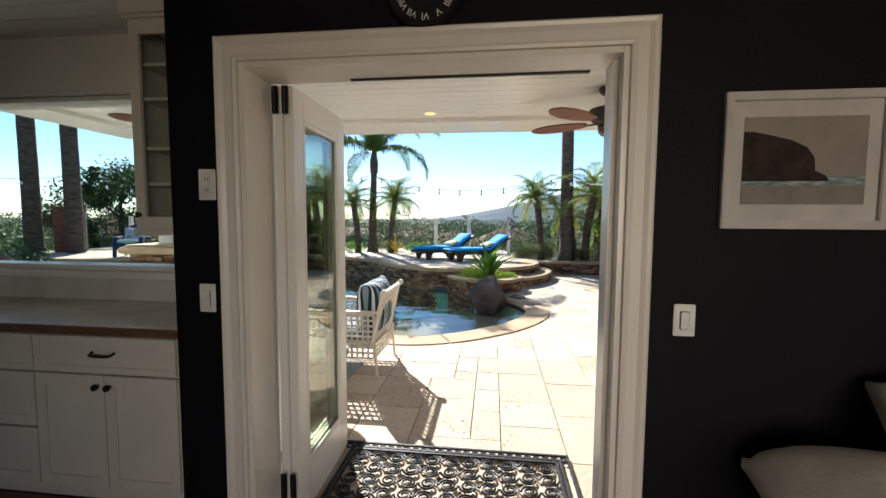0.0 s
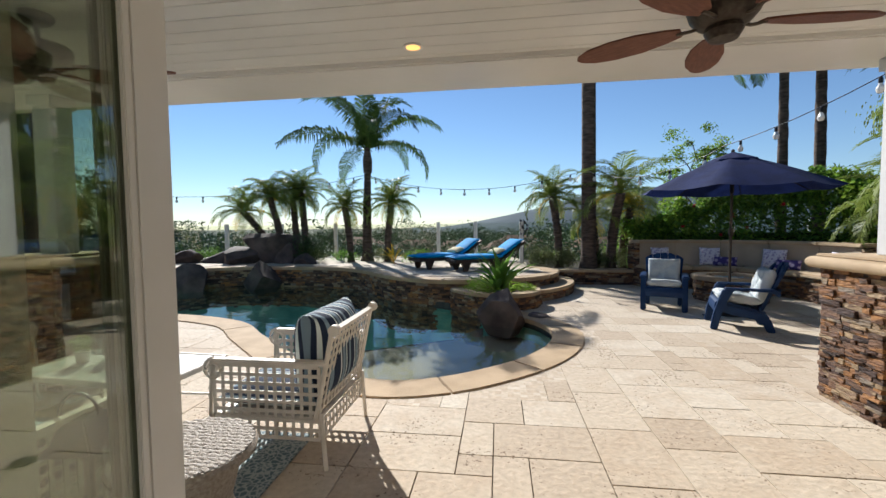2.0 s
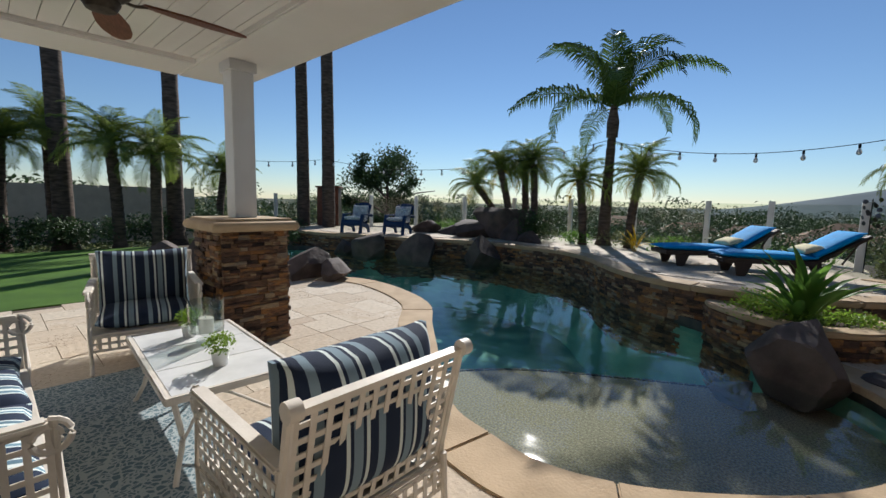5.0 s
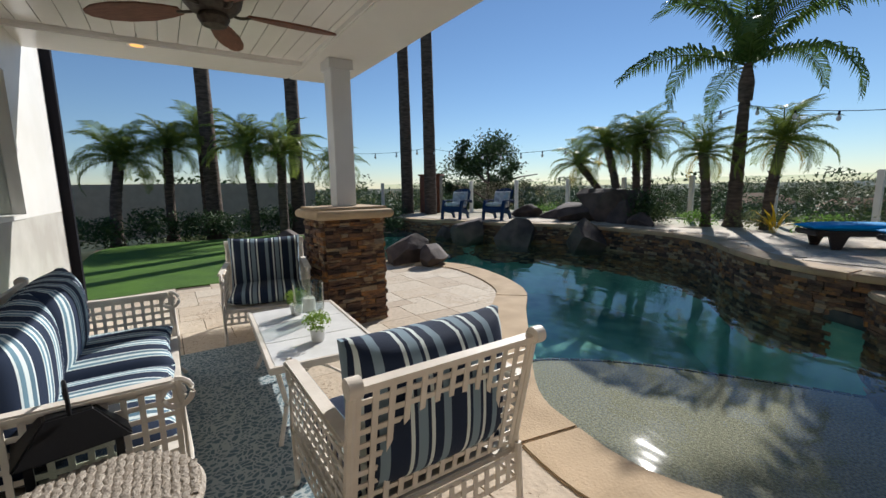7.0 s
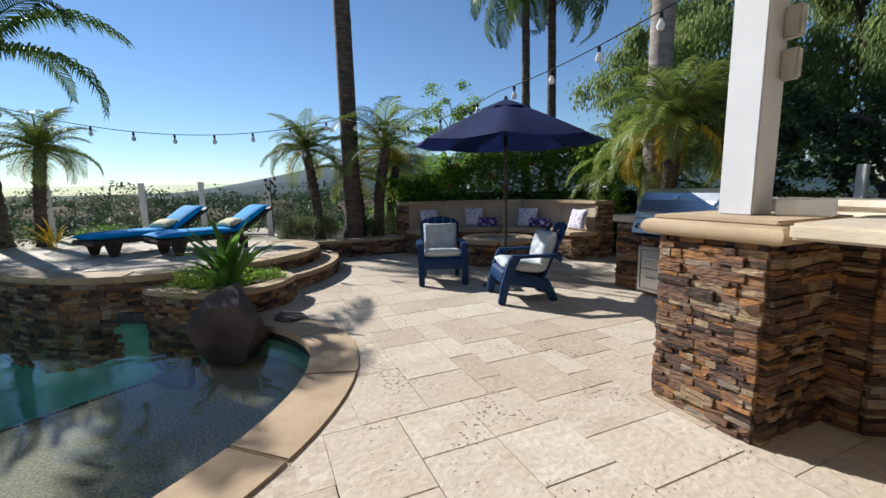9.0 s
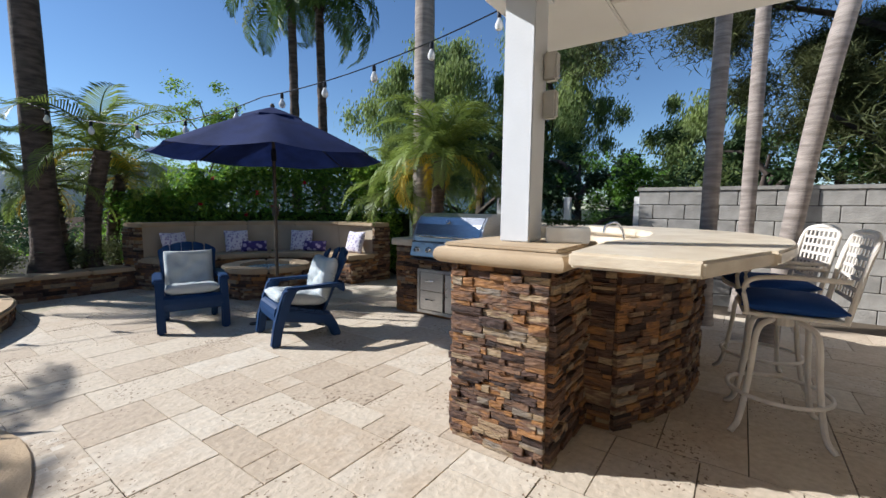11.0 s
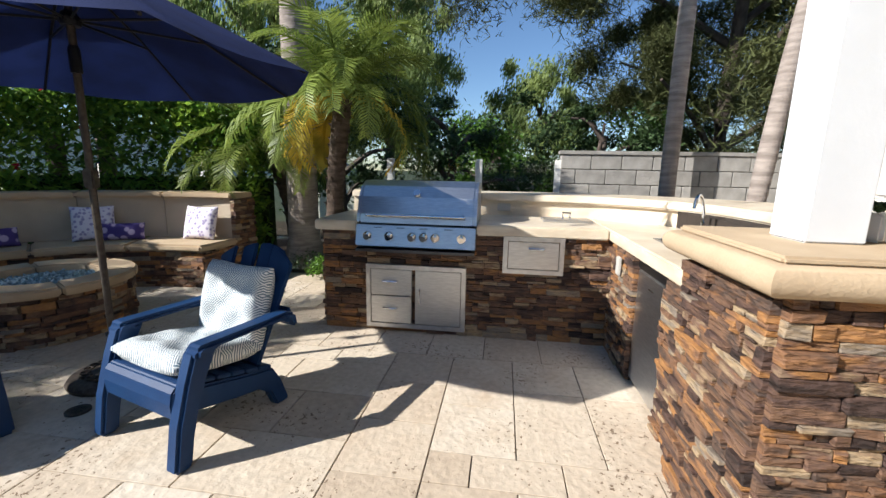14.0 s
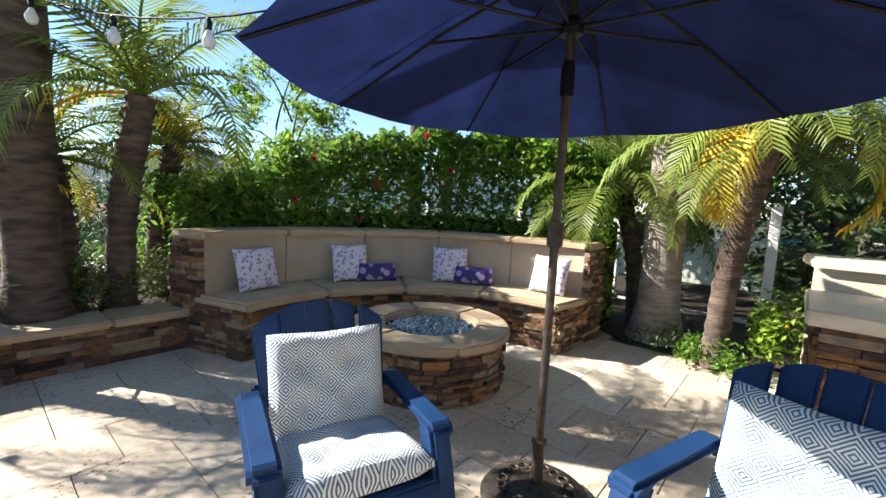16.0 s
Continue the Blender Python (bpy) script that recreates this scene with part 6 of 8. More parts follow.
# framed seascape
pic = thing("picture", "white framed print of a dark headland above surf", "picture", pose(1.058, W0, 1.665) @ Matrix.Diagonal((0.83, 1, 1, 1)))
part("frame", MB().strip([(-0.285, -0.205), (0.285, -0.205), (0.285, 0.205), (-0.285, 0.205)], [(-0.315, -0.235), (0.315, -0.235), (0.315, 0.235), (-0.315, 0.235)], 0.0, 0.025), M["mat_board"], pic, m=pose(0, 0, 0, 90), bevel=0.003)
part("mat_board", MB().box(-0.285, 0.285, -0.010, -0.001, -0.205, 0.205), M["mat_board"], pic, "white mat board")
PRINT = {"sky": mat("print_sky", (0.24, 0.215, 0.18), 0.6, scale=6), "sea": mat("print_sea", (0.07, 0.15, 0.16), 0.6, color2=(0.3, 0.32, 0.31), scale=20, stretch=(1, 1, 6)),
         "sand": mat("print_sand", (0.20, 0.175, 0.15), 0.6, scale=8), "cliff": mat("print_cliff", (0.010, 0.007, 0.007), 0.7, color2=(0.035, 0.018, 0.013), scale=16)}
part("print_sky", MB().box(-0.235, 0.235, -0.0115, -0.0102, -0.15, 0.15), PRINT["sky"], pic)
part("print_sea", MB().box(-0.235, 0.235, -0.0125, -0.0117, -0.085, -0.055), PRINT["sea"], pic)
part("print_sand", MB().box(-0.235, 0.235, -0.0125, -0.0117, -0.15, -0.0855), PRINT["sand"], pic)
cl = [(-0.235, -0.07), (0.10, -0.07), (0.085, -0.05), (0.045, -0.035), (0.04, 0.01), (0.01, 0.045), (-0.05, 0.07), (-0.12, 0.085), (-0.2, 0.10), (-0.235, 0.10)]
part("print_headland", MB().add([(x, -0.0132, z) for x, z in cl], [list(range(len(cl)))]).raw("print_headland", PRINT["cliff"]), None, pic)

# clock over the door
ck = thing("wall_clock", "black round wall clock with pale Roman numerals", "clock", pose(-0.26, W0, 2.305))
part("case", MB().lathe([(0.145, 0.0), (0.148, 0.02), (0.14, 0.03), (0.128, 0.028), (0.125, 0.016), (0.0, 0.016)], 40), M["black_metal"], ck, m=pose(0, 0, 0, 90), smooth=True)
NUM = ["XII", "I", "II", "III", "IIII", "V", "VI", "VII", "VIII", "IX", "X", "XI"]
for i, s in enumerate(NUM):
    cu = bpy.data.curves.new("numeral", "FONT")
    cu.body, cu.size, cu.align_x, cu.align_y, cu.extrude = s, 0.036, "CENTER", "CENTER", 0.0008
    cu.materials.append(M["ceramic"])
    o = new("numeral", cu)
    o.parent = ck
    a = radians(90 - 30 * i)
    o.matrix_basis = pose(0.098 * math.cos(a), -0.019, 0.098 * math.sin(a), 90, 0, 0) @ pose(0, 0, 0, 0, 0, -30 * i)
part("hand", MB().box(-0.004, 0.004, -0.022, -0.020, -0.02, 0.075), M["ceramic"], ck, m=pose(0, 0, 0, 0, -55, 0))
part("hand", MB().box(-0.005, 0.005, -0.0195, -0.018, -0.02, 0.05), M["ceramic"], ck, m=pose(0, 0, 0, 0, 60, 0))

# kitchen run
wc = mat("cabinet_paint", (0.66, 0.62, 0.55), 0.4, color2=(0.62, 0.58, 0.51), scale=4, bump=0.05)
solid("worktop", MB().box(-5.4, -1.335, 1.72, KW - 0.002, 0.905, 0.945), M["marble"], "pale stone kitchen worktop", "worktop", bevel=0.006)
solid("worktop_edge", MB().box(-5.4, -1.335, 1.708, 1.7185, 0.902, 0.943), M["wood_edge"], "brown wooden edging strip along the worktop", "edging", bevel=0.003)


def shaker(parent, x0, x1, z0, z1, name, y=1.76, pulls=()):
    d = part(name, MB().box(x0 + 0.003, x1 - 0.003, y, y + 0.018, z0 + 0.003, z1 - 0.003), wc, parent, bevel=0.002)
    r = 0.055 if z1 - z0 > 0.25 else 0.035
    part("raised_frame", MB().strip([(x0 + r, z0 + r), (x1 - r, z0 + r), (x1 - r, z1 - r), (x0 + r, z1 - r)], [(x0 + 0.003, z0 + 0.003), (x1 - 0.003, z0 + 0.003), (x1 - 0.003, z1 - 0.003), (x0 + 0.003, z1 - 0.003)], 0, 0.008), wc, d,
         m=pose(0, y - 0.0005, 0, 90))
    for kind, px, pz in pulls:
        if kind == "knob":
            part("knob", MB().lathe([(0.006, 0), (0.006, 0.015), (0.016, 0.02), (0.014, 0.03), (0.0, 0.032)], 14), M["black_metal"], d, m=pose(px, y - 0.008, pz, 90), smooth=True)
        else:
            part("pull", MB().tube(smooth_line([(px - 0.06, y - 0.005, pz + 0.006), (px - 0.05, y - 0.03, pz - 0.004), (px, y - 0.034, pz - 0.006), (px + 0.05, y - 0.03, pz - 0.004), (px + 0.06, y - 0.005, pz + 0.006)], 4), 0.006, 8), M["black_metal"], d, smooth=True)


c1 = thing("base_cabinet", "cream shaker base cabinet with drawer and two doors", "cabinet", group="kitchen cabinets")
part("filler", MB().box(-1.468, -1.335, 1.762, 1.778, 0.10, 0.904), wc, c1)
part("body", MB().box(-2.235, -1.335, 1.779, KW - 0.003, 0.10, 0.904), wc, c1)
part("toe_kick", MB().box(-2.235, -1.335, 1.84, KW - 0.003, 0.0, 0.0995), wc, c1)
shaker(c1, -2.235, -1.47, 0.70, 0.885, "drawer_front", pulls=(("pull", -1.852, 0.80),))
shaker(c1, -2.235, -1.853, 0.12, 0.695, "door", pulls=(("knob", -1.885, 0.64),))
shaker(c1, -1.853, -1.47, 0.12, 0.695, "door", pulls=(("knob", -1.82, 0.64),))
for x0 in (-2.875, -3.515, -4.155):
    c2 = thing("base_cabinet", "cream shaker base cabinet with three drawers", "cabinet", group="kitchen cabinets")
    part("body", MB().box(x0, x0 + 0.638, 1.779, KW - 0.003, 0.10, 0.904), wc, c2)
    part("toe_kick", MB().box(x0, x0 + 0.638, 1.84, KW - 0.003, 0.0, 0.0995), wc, c2)
    for z0, z1 in ((0.70, 0.885), (0.415, 0.695), (0.12, 0.41)):
        shaker(c2, x0, x0 + 0.638, z0, z1, "drawer_front", pulls=(("pull", x0 + 0.32, (z0 + z1) / 2),))
uc = thing("wall_cabinet", "cream wall cabinet with glass door and shelves", "cabinet", group="kitchen cabinets")
ux0, ux1 = -1.81, -1.335
part("back", MB().box(ux0, ux1, KW - 0.02, KW - 0.003, 1.40, 2.55), wc, uc)
part("side", MB().box(ux0, ux0 + 0.018, 1.96, KW - 0.021, 1.40, 2.55), wc, uc)
part("side", MB().box(ux1 - 0.018, ux1, 1.96, KW - 0.021, 1.40, 2.55), wc, uc)
part("bottom", MB().box(ux0 - 0.01, ux1, 1.93, KW - 0.021, 1.365, 1.399), wc, uc, bevel=0.004)
for z in (1.62, 1.80, 2.05, 2.22):
    part("shelf", MB().box(ux0 + 0.019, ux1 - 0.019, 1.98, KW - 0.021, z, z + 0.016), wc, uc)
dr = part("door", MB().strip([(ux0 + 0.05, 1.46), (ux1 - 0.05, 1.46), (ux1 - 0.05, 2.36), (ux0 + 0.05, 2.36)], [(ux0, 1.402), (ux1, 1.402), (ux1, 2.43), (ux0, 2.43)], 0, 0.018), wc, uc, m=pose(0, 1.955, 0, 90))
part("pane", MB().box(ux0 + 0.05, ux1 - 0.05, 1.45, 1.455, 1.46, 2.36), M["glass"], dr, m=pose(0, 0, 0, -90) @ pose(0, -1.445, 0))
part("knob", MB().lathe([(0.006, 0), (0.006, 0.015), (0.015, 0.02), (0.0, 0.03)], 12), M["black_metal"], dr, m=pose(0, 0, 0, -90) @ pose(ux0 + 0.025, -0.018, 1.47, 90))
part("crown", MB().box(ux0 - 0.03, ux1, 1.90, KW - 0.003, 2.43, 2.56), wc, uc, bevel=0.015)
for x, z, h in ((-1.58, 1.64, 0.12), (-1.48, 1.82, 0.15), (-1.56, 2.07, 0.10)):
    v = solid("vase", MB().lathe([(0.03, 0), (0.045, h * 0.3), (0.04, h * 0.7), (0.02, h * 0.85), (0.026, h)], 18), M["ceramic"], "pale ceramic vase on a cabinet shelf", "vase", smooth=True, m=pose(x, 2.12, z - 0.004))
# window frame in the kitchen wall
wf = thing("window_1", "white framed kitchen window above the worktop", "window", kind="structure")
for b in ((-4.2, -1.75, KW - 0.015, KW + 0.13, 1.13, 1.16), (-4.2, -1.75, KW - 0.015, KW + 0.13, 2.15, 2.175), (-4.2, -4.16, KW - 0.014, KW + 0.128, 1.161, 2.149), (-1.79, -1.745, KW - 0.014, KW + 0.128, 1.161, 2.149)):
    part("window_frame", MB().box(*b), M["white_paint"], wf)
part("pane", MB().box(-4.16, -1.79, KW + 0.05, KW + 0.056, 1.16, 2.15), M["glass"], wf)
part("window_sill", MB().box(-4.3, -1.7, KW - 0.08, KW + 0.0, 1.09, 1.128), M["white_paint"], wf, bevel=0.006)
part("head_trim", MB().box(-4.3, -1.73, KW - 0.03, KW - 0.002, 2.18, 2.30), M["white_paint"], wf, bevel=0.006)
pot = thing("herb_pot", "small green plant at the end of the worktop", "potted plant", pose(-1.42, 2.05, 0.945))
part("pot", MB().lathe([(0.04, 0), (0.055, 0.09), (0.045, 0.09)], 18), M["ceramic"], pot, smooth=True)
hb = MB()
leaf_ball(hb, (0, 0, 0.16), 0.10, 300, 0.035, 1.1)
part("foliage", hb.raw("foliage", M["leaf_bright"]), None, pot)

# sofa corner in the room
sf = thing("sofa", "cream linen sofa with plump cushions", "sofa", pose(1.30, 1.17, -0.02))
part("base", MB().box(-0.40, 0.9, -0.45, 0.36, 0.02, 0.46), M["white_cloth"], sf, bevel=0.05)
part("seat_cushion", pillow_shape(0.62, 0.74, 0.30, 1.25).mesh("seat_cushion", M["white_cloth"], True), None, sf, m=pose(-0.10, 0.0, 0.60, 0, 4, 0))
part("throw_pillow", pillow_shape(0.52, 0.52, 0.24, 1.15).mesh("throw_pillow", M["white_cloth"], True), None, sf, m=pose(0.16, 0.10, 0.79, 40, -8, -24))
# ---- rocks ----
def boulder(p, size, label, m_=None, seed=0, name="boulder", flat=0.55):
    rnd = random.Random(seed)
    bm = bmesh.new()
    bmesh.ops.create_icosphere(bm, subdivisions=4, radius=1.0)
    cuts = [(Vector((rnd.gauss(0, 1), rnd.gauss(0, 1), rnd.gauss(0.3, 1))).normalized(), rnd.uniform(0.42, 0.78)) for _ in range(16)]
    for v in bm.verts:
        c = v.co.copy()
        for nrm, d in cuts:
            k = c.dot(nrm)
            if k > d:
                c -= nrm * (k - d) * 0.985
        c *= 1 + 0.05 * noise.noise(c * 1.7 + Vector((seed, 0, 0))) + 0.025 * noise.noise(c * 6 + Vector((0, seed, 0)))
        v.co = Vector((c.x * size[0], c.y * size[1], max(c.z, -flat) * size[2]))
    me = bpy.data.meshes.new(name)
    bm.to_mesh(me)
    bm.free()
    me.materials.append(M["rock"])
    me.shade_smooth()
    me.set_sharp_from_angle(angle=radians(16))
    o = new(name, me)
    o.matrix_world = pose(*p, 0, 0, rnd.uniform(0, 360))
    return tagged(o, label, "boulder", "pool boulders")


boulder((-0.06, 7.70, 0.02), (0.60, 0.50, 0.50), "large brown boulder leaning over the pool end", seed=3)
boulder((-0.45, 7.25, -0.22), (0.22, 0.18, 0.20), "brown boulder standing in the pool", seed=4)
boulder((0.45, 7.75, -0.02), (0.36, 0.22, 0.12), "flat brown boulder beside the planter", seed=5)
for i, (x, y, z, sx, sz) in enumerate(((-8.45, 9.75, 0.1, 0.68, 0.52), (-7.2, 10.2, 0.12, 0.74, 0.60), (-5.75, 10.8, 0.12, 0.78, 0.62), (-9.3, 9.5, 0.0, 0.40, 0.3))):
    boulder((x, y, z), (sx, sx * 0.8, sz), "brown boulder along the pool edge", seed=10 + i)
for i, (x, y, z, sx, sy, sz) in enumerate(((-7.2, 12.2, 0.55, 0.95, 0.7, 0.55), (-6.3, 12.4, 0.8, 0.95, 0.7, 0.75), (-5.8, 12.2, 0.5, 0.6, 0.6, 0.6), (-7.9, 12.3, 0.45, 0.6, 0.5, 0.4), (-8.8, 12.2, 0.5, 0.6, 0.5, 0.45), (-5.2, 12.0, 0.5, 0.45, 0.4, 0.3))):
    boulder((x, y, z), (sx, sy, sz), "dark boulder of the rock waterfall", seed=30 + i)
for i, (x, y, sx, sz) in enumerate(((-6.35, 6.75, 0.62, 0.42), (-5.85, 6.95, 0.42, 0.36), (-7.6, 5.75, 0.75, 0.75), (-8.7, 5.3, 0.7, 0.6))):
    boulder((x, y, 0.16), (sx, sx * 0.7, sz), "brown boulder on the pool side paving", seed=50 + i)


# ---- palms ----
def frond_mesh(name, length, leaf, droop, material, n=34, width=0.016, lift=0.75, hang=0.25, vee=0.55):
    """One feather frond from the origin: rises along +x, then droops, with a leaflet pair at each step."""
    mb = MB()
    pts, a = [Vector((0, 0, 0))], lift
    for i in range(n):
        a -= droop / n * (0.5 + 1.2 * i / n)
        pts.append(pts[-1] + Vector((math.cos(a), 0, math.sin(a))) * length / n)
    mb.tube([tuple(p) for p in pts[::3]], [0.014 * (1 - i / len(pts[::3])) + 0.003 for i in range(len(pts[::3]))], 4, False)
    for i in range(3, n):
        d = (pts[i + 1] - pts[i]).normalized()
        up = Vector((-d.z, 0, d.x))
        t = i / n
        l = leaf * (0.45 + 0.75 * math.sin(math.pi * min(1, 0.12 + 0.95 * t))) * random.uniform(0.85, 1.1)
        for s in (-1, 1):
            out = (Vector((0, s, 0)) * 0.9 + d * (0.45 + 0.35 * t) + up * vee * random.uniform(0.1, 0.6)).normalized()
            p0, pm = pts[i], pts[i] + out * l * 0.55
            tip = pm + (out * 0.8 + Vector((0, 0, -hang * 2))).normalized() * l * 0.5
            w = d * width
            k = len(mb.v)
            mb.v += [tuple(p0 - w * 0.5), tuple(p0 + w * 0.5), tuple(pm + w), tuple(pm - w * 0.6), tuple(tip)]
            mb.f += [[k, k + 1, k + 2, k + 3], [k + 3, k + 2, k + 4]]
    return mb.raw(name, material)


FRONDS = {
    "pygmy": [frond_mesh("frond", 0.95, 0.24, d, M["frond_date"], 34, 0.011, 0.55, 0.4) for d in (1.2, 1.6, 2.0)],
    "queen": [frond_mesh("frond", 2.3, 0.44, d, M["frond"], 60, 0.024, 0.8, 0.85, 0.8) for d in (1.2, 1.5, 1.9, 2.3)],
    "queen_hang": [frond_mesh("frond", 2.0, 0.46, d, M["frond"], 54, 0.024, 0.7, 0.9, 0.7) for d in (1.9, 2.3, 2.7)],
    "date": [frond_mesh("frond", 1.32, 0.32, d, M["frond_date"], 44, 0.014, 0.55, 0.35) for d in (1.2, 1.7, 2.1)],
    "date_yellow": [frond_mesh("frond", 1.25, 0.30, d, M["frond_yellow"], 32, 0.014, 0.35, 0.5) for d in (2.2, 2.5)],
    "pygmy_dry": [frond_mesh("frond", 0.7, 0.17, 1.6, M["frond_yellow"], 26, 0.008, -0.1, 0.5)],
}


def palm(label, base, crown, r0, r1, kind, fronds, spread=(-0.5, 1.0), material="trunk", dry=0, shaft=0.0, lean=0.0, rough=0.12, yellow=0, group="", ribs=9.0):
    t = thing("palm_tree", label, "palm tree", Matrix.Translation(base), group)
    b, c = Vector((0, 0, 0)), Vector(crown) - Vector(base)
    mid = (b + c) / 2 + Vector((c.y, -c.x, 0)).normalized() * 0.0 + Vector((-c.x * 0.25 + lean, -c.y * 0.25, 0))
    line = smooth_line([tuple(b), tuple(mid), tuple(c)], 14)
    n = len(line)
    rs = []
    for i in range(n):
        q = i / (n - 1)
        r = r0 + (r1 - r0) * q + r0 * 0.45 * max(0, 1 - q * (9 if c.z < 4 else 26))
        rs.append(r * (1 + rough * (math.sin(i * ribs) * 0.6)))
    part("trunk", MB().tube(line, rs, 12), M[material], t, smooth=True)
    if kind in ("pygmy", "date"):
        st = MB()
        for i in range(60):
            q = 0.45 + 0.55 * (i / 60)
            p = Vector(line[min(n - 1, int(q * (n - 1)))])
            a = i * 2.4
            d = Vector((math.cos(a), math.sin(a), 0.9))
            rr = rs[min(n - 1, int(q * (n - 1)))]
            p0 = p + Vector((d.x, d.y, 0)) * rr * 0.85
            st.tube([tuple(p0), tuple(p0 + d * 0.035)], [0.018, 0.008], 4)
        tagged(part("trunk_stubble", st.raw("trunk_stubble", M["trunk"]), None, t, "stubs of cut fronds"), kind="stuff")
    if shaft:
        sh_ = MB().tube([tuple(c - Vector((0, 0, 0.1))), tuple(c + Vector((0, 0, shaft * 0.4))), tuple(c + Vector((0, 0, shaft)))], [r1 * 1.35, r1 * 1.5, r1 * 0.7], 12)
        part("crown_shaft", sh_, M["trunk"], t, "swollen fibrous crown", smooth=True)
    top = c + Vector((0, 0, shaft * 0.9))
    for i in range(fronds):
        q = i / max(1, fronds - 1)
        el = spread[0] + (spread[1] - spread[0]) * (1 - q) + random.uniform(-0.1, 0.1)
        f = new("frond", random.choice(FRONDS[kind]))
        f.parent = t
        f.matrix_basis = Matrix.Translation(top) @ Euler((random.uniform(-0.25, 0.25), -el, i * 2.39996 + random.uniform(-0.2, 0.2))).to_matrix().to_4x4() @ Matrix.Scale(random.uniform(0.85, 1.12), 4)
    for i in range(dry + yellow):
        f = new("frond", random.choice(FRONDS["date_yellow" if yellow else "pygmy_dry"]))
        f.parent = t
        f["label"] = "yellowing hanging frond"
        f.matrix_basis = Matrix.Translation(top) @ Euler((0, 0.25, i * 2.1 + 0.7)).to_matrix().to_4x4()
    return t


PYG = "pygmy date palm with arching green fronds and dark trunk"
G1 = "palms along the fence"
palm("tall queen palm with feathery crown on a slim dark trunk", (-3.84, 13.05, 0.3), (-3.72, 12.85, 2.95), 0.15, 0.09, "queen", 15, (-0.55, 1.05), shaft=0.6, group=G1)
for b, c, nf in (((1.36, 11.95, 0.25), (1.22, 12.2, 2.05), 22), ((-5.55, 12.75, 0.3), (-5.72, 12.9, 2.35), 22), ((-6.1, 12.45, 0.35), (-6.35, 12.3, 2.2), 24), ((-6.5, 12.6, 0.35), (-7.15, 12.3, 1.8), 16),
                 ((-3.2, 12.85, 0.3), (-3.05, 12.85, 2.02), 22), ((-4.2, 12.7, 0.3), (-4.35, 12.7, 1.9), 16), ((-5.9, 12.9, 0.3), (-5.95, 12.85, 2.15), 14), ((2.85, 12.1, 0.25), (3.05, 12.1, 1.75), 14), ((2.2, 11.9, 0.25), (2.12, 11.95, 1.55), 9)):
    palm(PYG, b, c, 0.095, 0.085, "pygmy", nf + 6, (-0.65, 1.05), dry=2, group=G1)
palm("date palm with long arching green fronds behind the low wall", (2.50, 11.75, 0.25), (2.62, 11.4, 2.05), 0.11, 0.10, "date", 13, (-0.4, 1.2), yellow=2, group=G1)
palm("tall grey-brown palm trunk rising past the low wall", (1.98, 11.6, 0.25), (1.72, 11.5, 11.5), 0.165, 0.135, "queen_hang", 9, (-0.3, 1.0), material="trunk", rough=0.03, group=G1)
palm("date palm with green and yellow drooping fronds behind the grill", (5.95, 7.85, 0.0), (5.72, 7.6, 2.05), 0.10, 0.10, "date", 32, (-0.7, 1.1), yellow=10, group="palms behind the bench")
palm("date palm with long green drooping fronds behind the bench", (6.75, 8.75, 0.0), (6.55, 8.95, 1.55), 0.09, 0.09, "date", 24, (-0.6, 1.05), group="palms behind the bench")
palm("tall pale palm trunk behind the grill", (6.35, 8.42, 0.0), (6.6, 8.6, 10.5), 0.20, 0.125, "queen", 9, (-0.3, 1.0), material="trunk_grey", rough=0.03, group="palms behind the bench")
palm("queen palm with hanging fronds behind the hedge", (6.25, 11.95, 0.0), (6.15, 11.85, 5.5), 0.115, 0.085, "queen_hang", 15, (-0.9, 0.7), shaft=0.4, group="palms behind the bench")
palm("queen palm with hanging fronds behind the hedge", (7.05, 12.0, 0.0), (6.95, 11.95, 5.8), 0.125, 0.09, "queen_hang", 15, (-0.9, 0.7), shaft=0.4, group="palms behind the bench")
for b, c in (((5.98, 4.10, 0.0), (6.1, 4.1, 9.5)), ((6.9, 3.75, 0.0), (7.1, 3.8, 9.5)), ((5.55, 3.55, 0.0), (6.5, 1.1, 8.0))):
    palm("tall pale ringed palm trunk behind the bar", b, c, 0.085, 0.07, "queen", 9, (-0.3, 1.0), material="trunk_grey", rough=0.03, group="palms beside the block wall")
for b, c in (((-13.1, 10.5, -0.3), (-13.2, 10.4, 11.5)), ((-12.2, 10.9, -0.3), (-12.3, 10.8, 11.5)), ((-13.5, 6.8, -0.2), (-14.2, 7.0, 11)), ((-14.0, 4.5, -0.2), (-14.5, 4.5, 11))):
    palm("tall slim palm trunk beside the lawn", b, c, 0.22, 0.16, "queen", 9, (-0.3, 1.0), rough=0.03, group="palms beside the lawn")
for b, c, k in (((-12.9, 5.4, -0.1), (-12.8, 5.3, 2.45), "date"), ((-12.5, 6.1, -0.1), (-12.3, 6.1, 2.3), "date"), ((-14.2, 3.4, -0.1), (-14.3, 3.5, 2.5), "date"), ((-13.2, 2.2, -0.1), (-13.8, 2.4, 2.1), "date"), ((-16.5, 9.0, -0.2), (-16.4, 9.2, 2.2), "date"), ((-15.2, 4.4, -0.1), (-15.0, 4.4, 2.9), "date")):
    palm("date palm with dark trunk in front of the garden wall", b, c, 0.13, 0.12, k, 26, (-0.6, 1.05), group="palms beside the lawn")


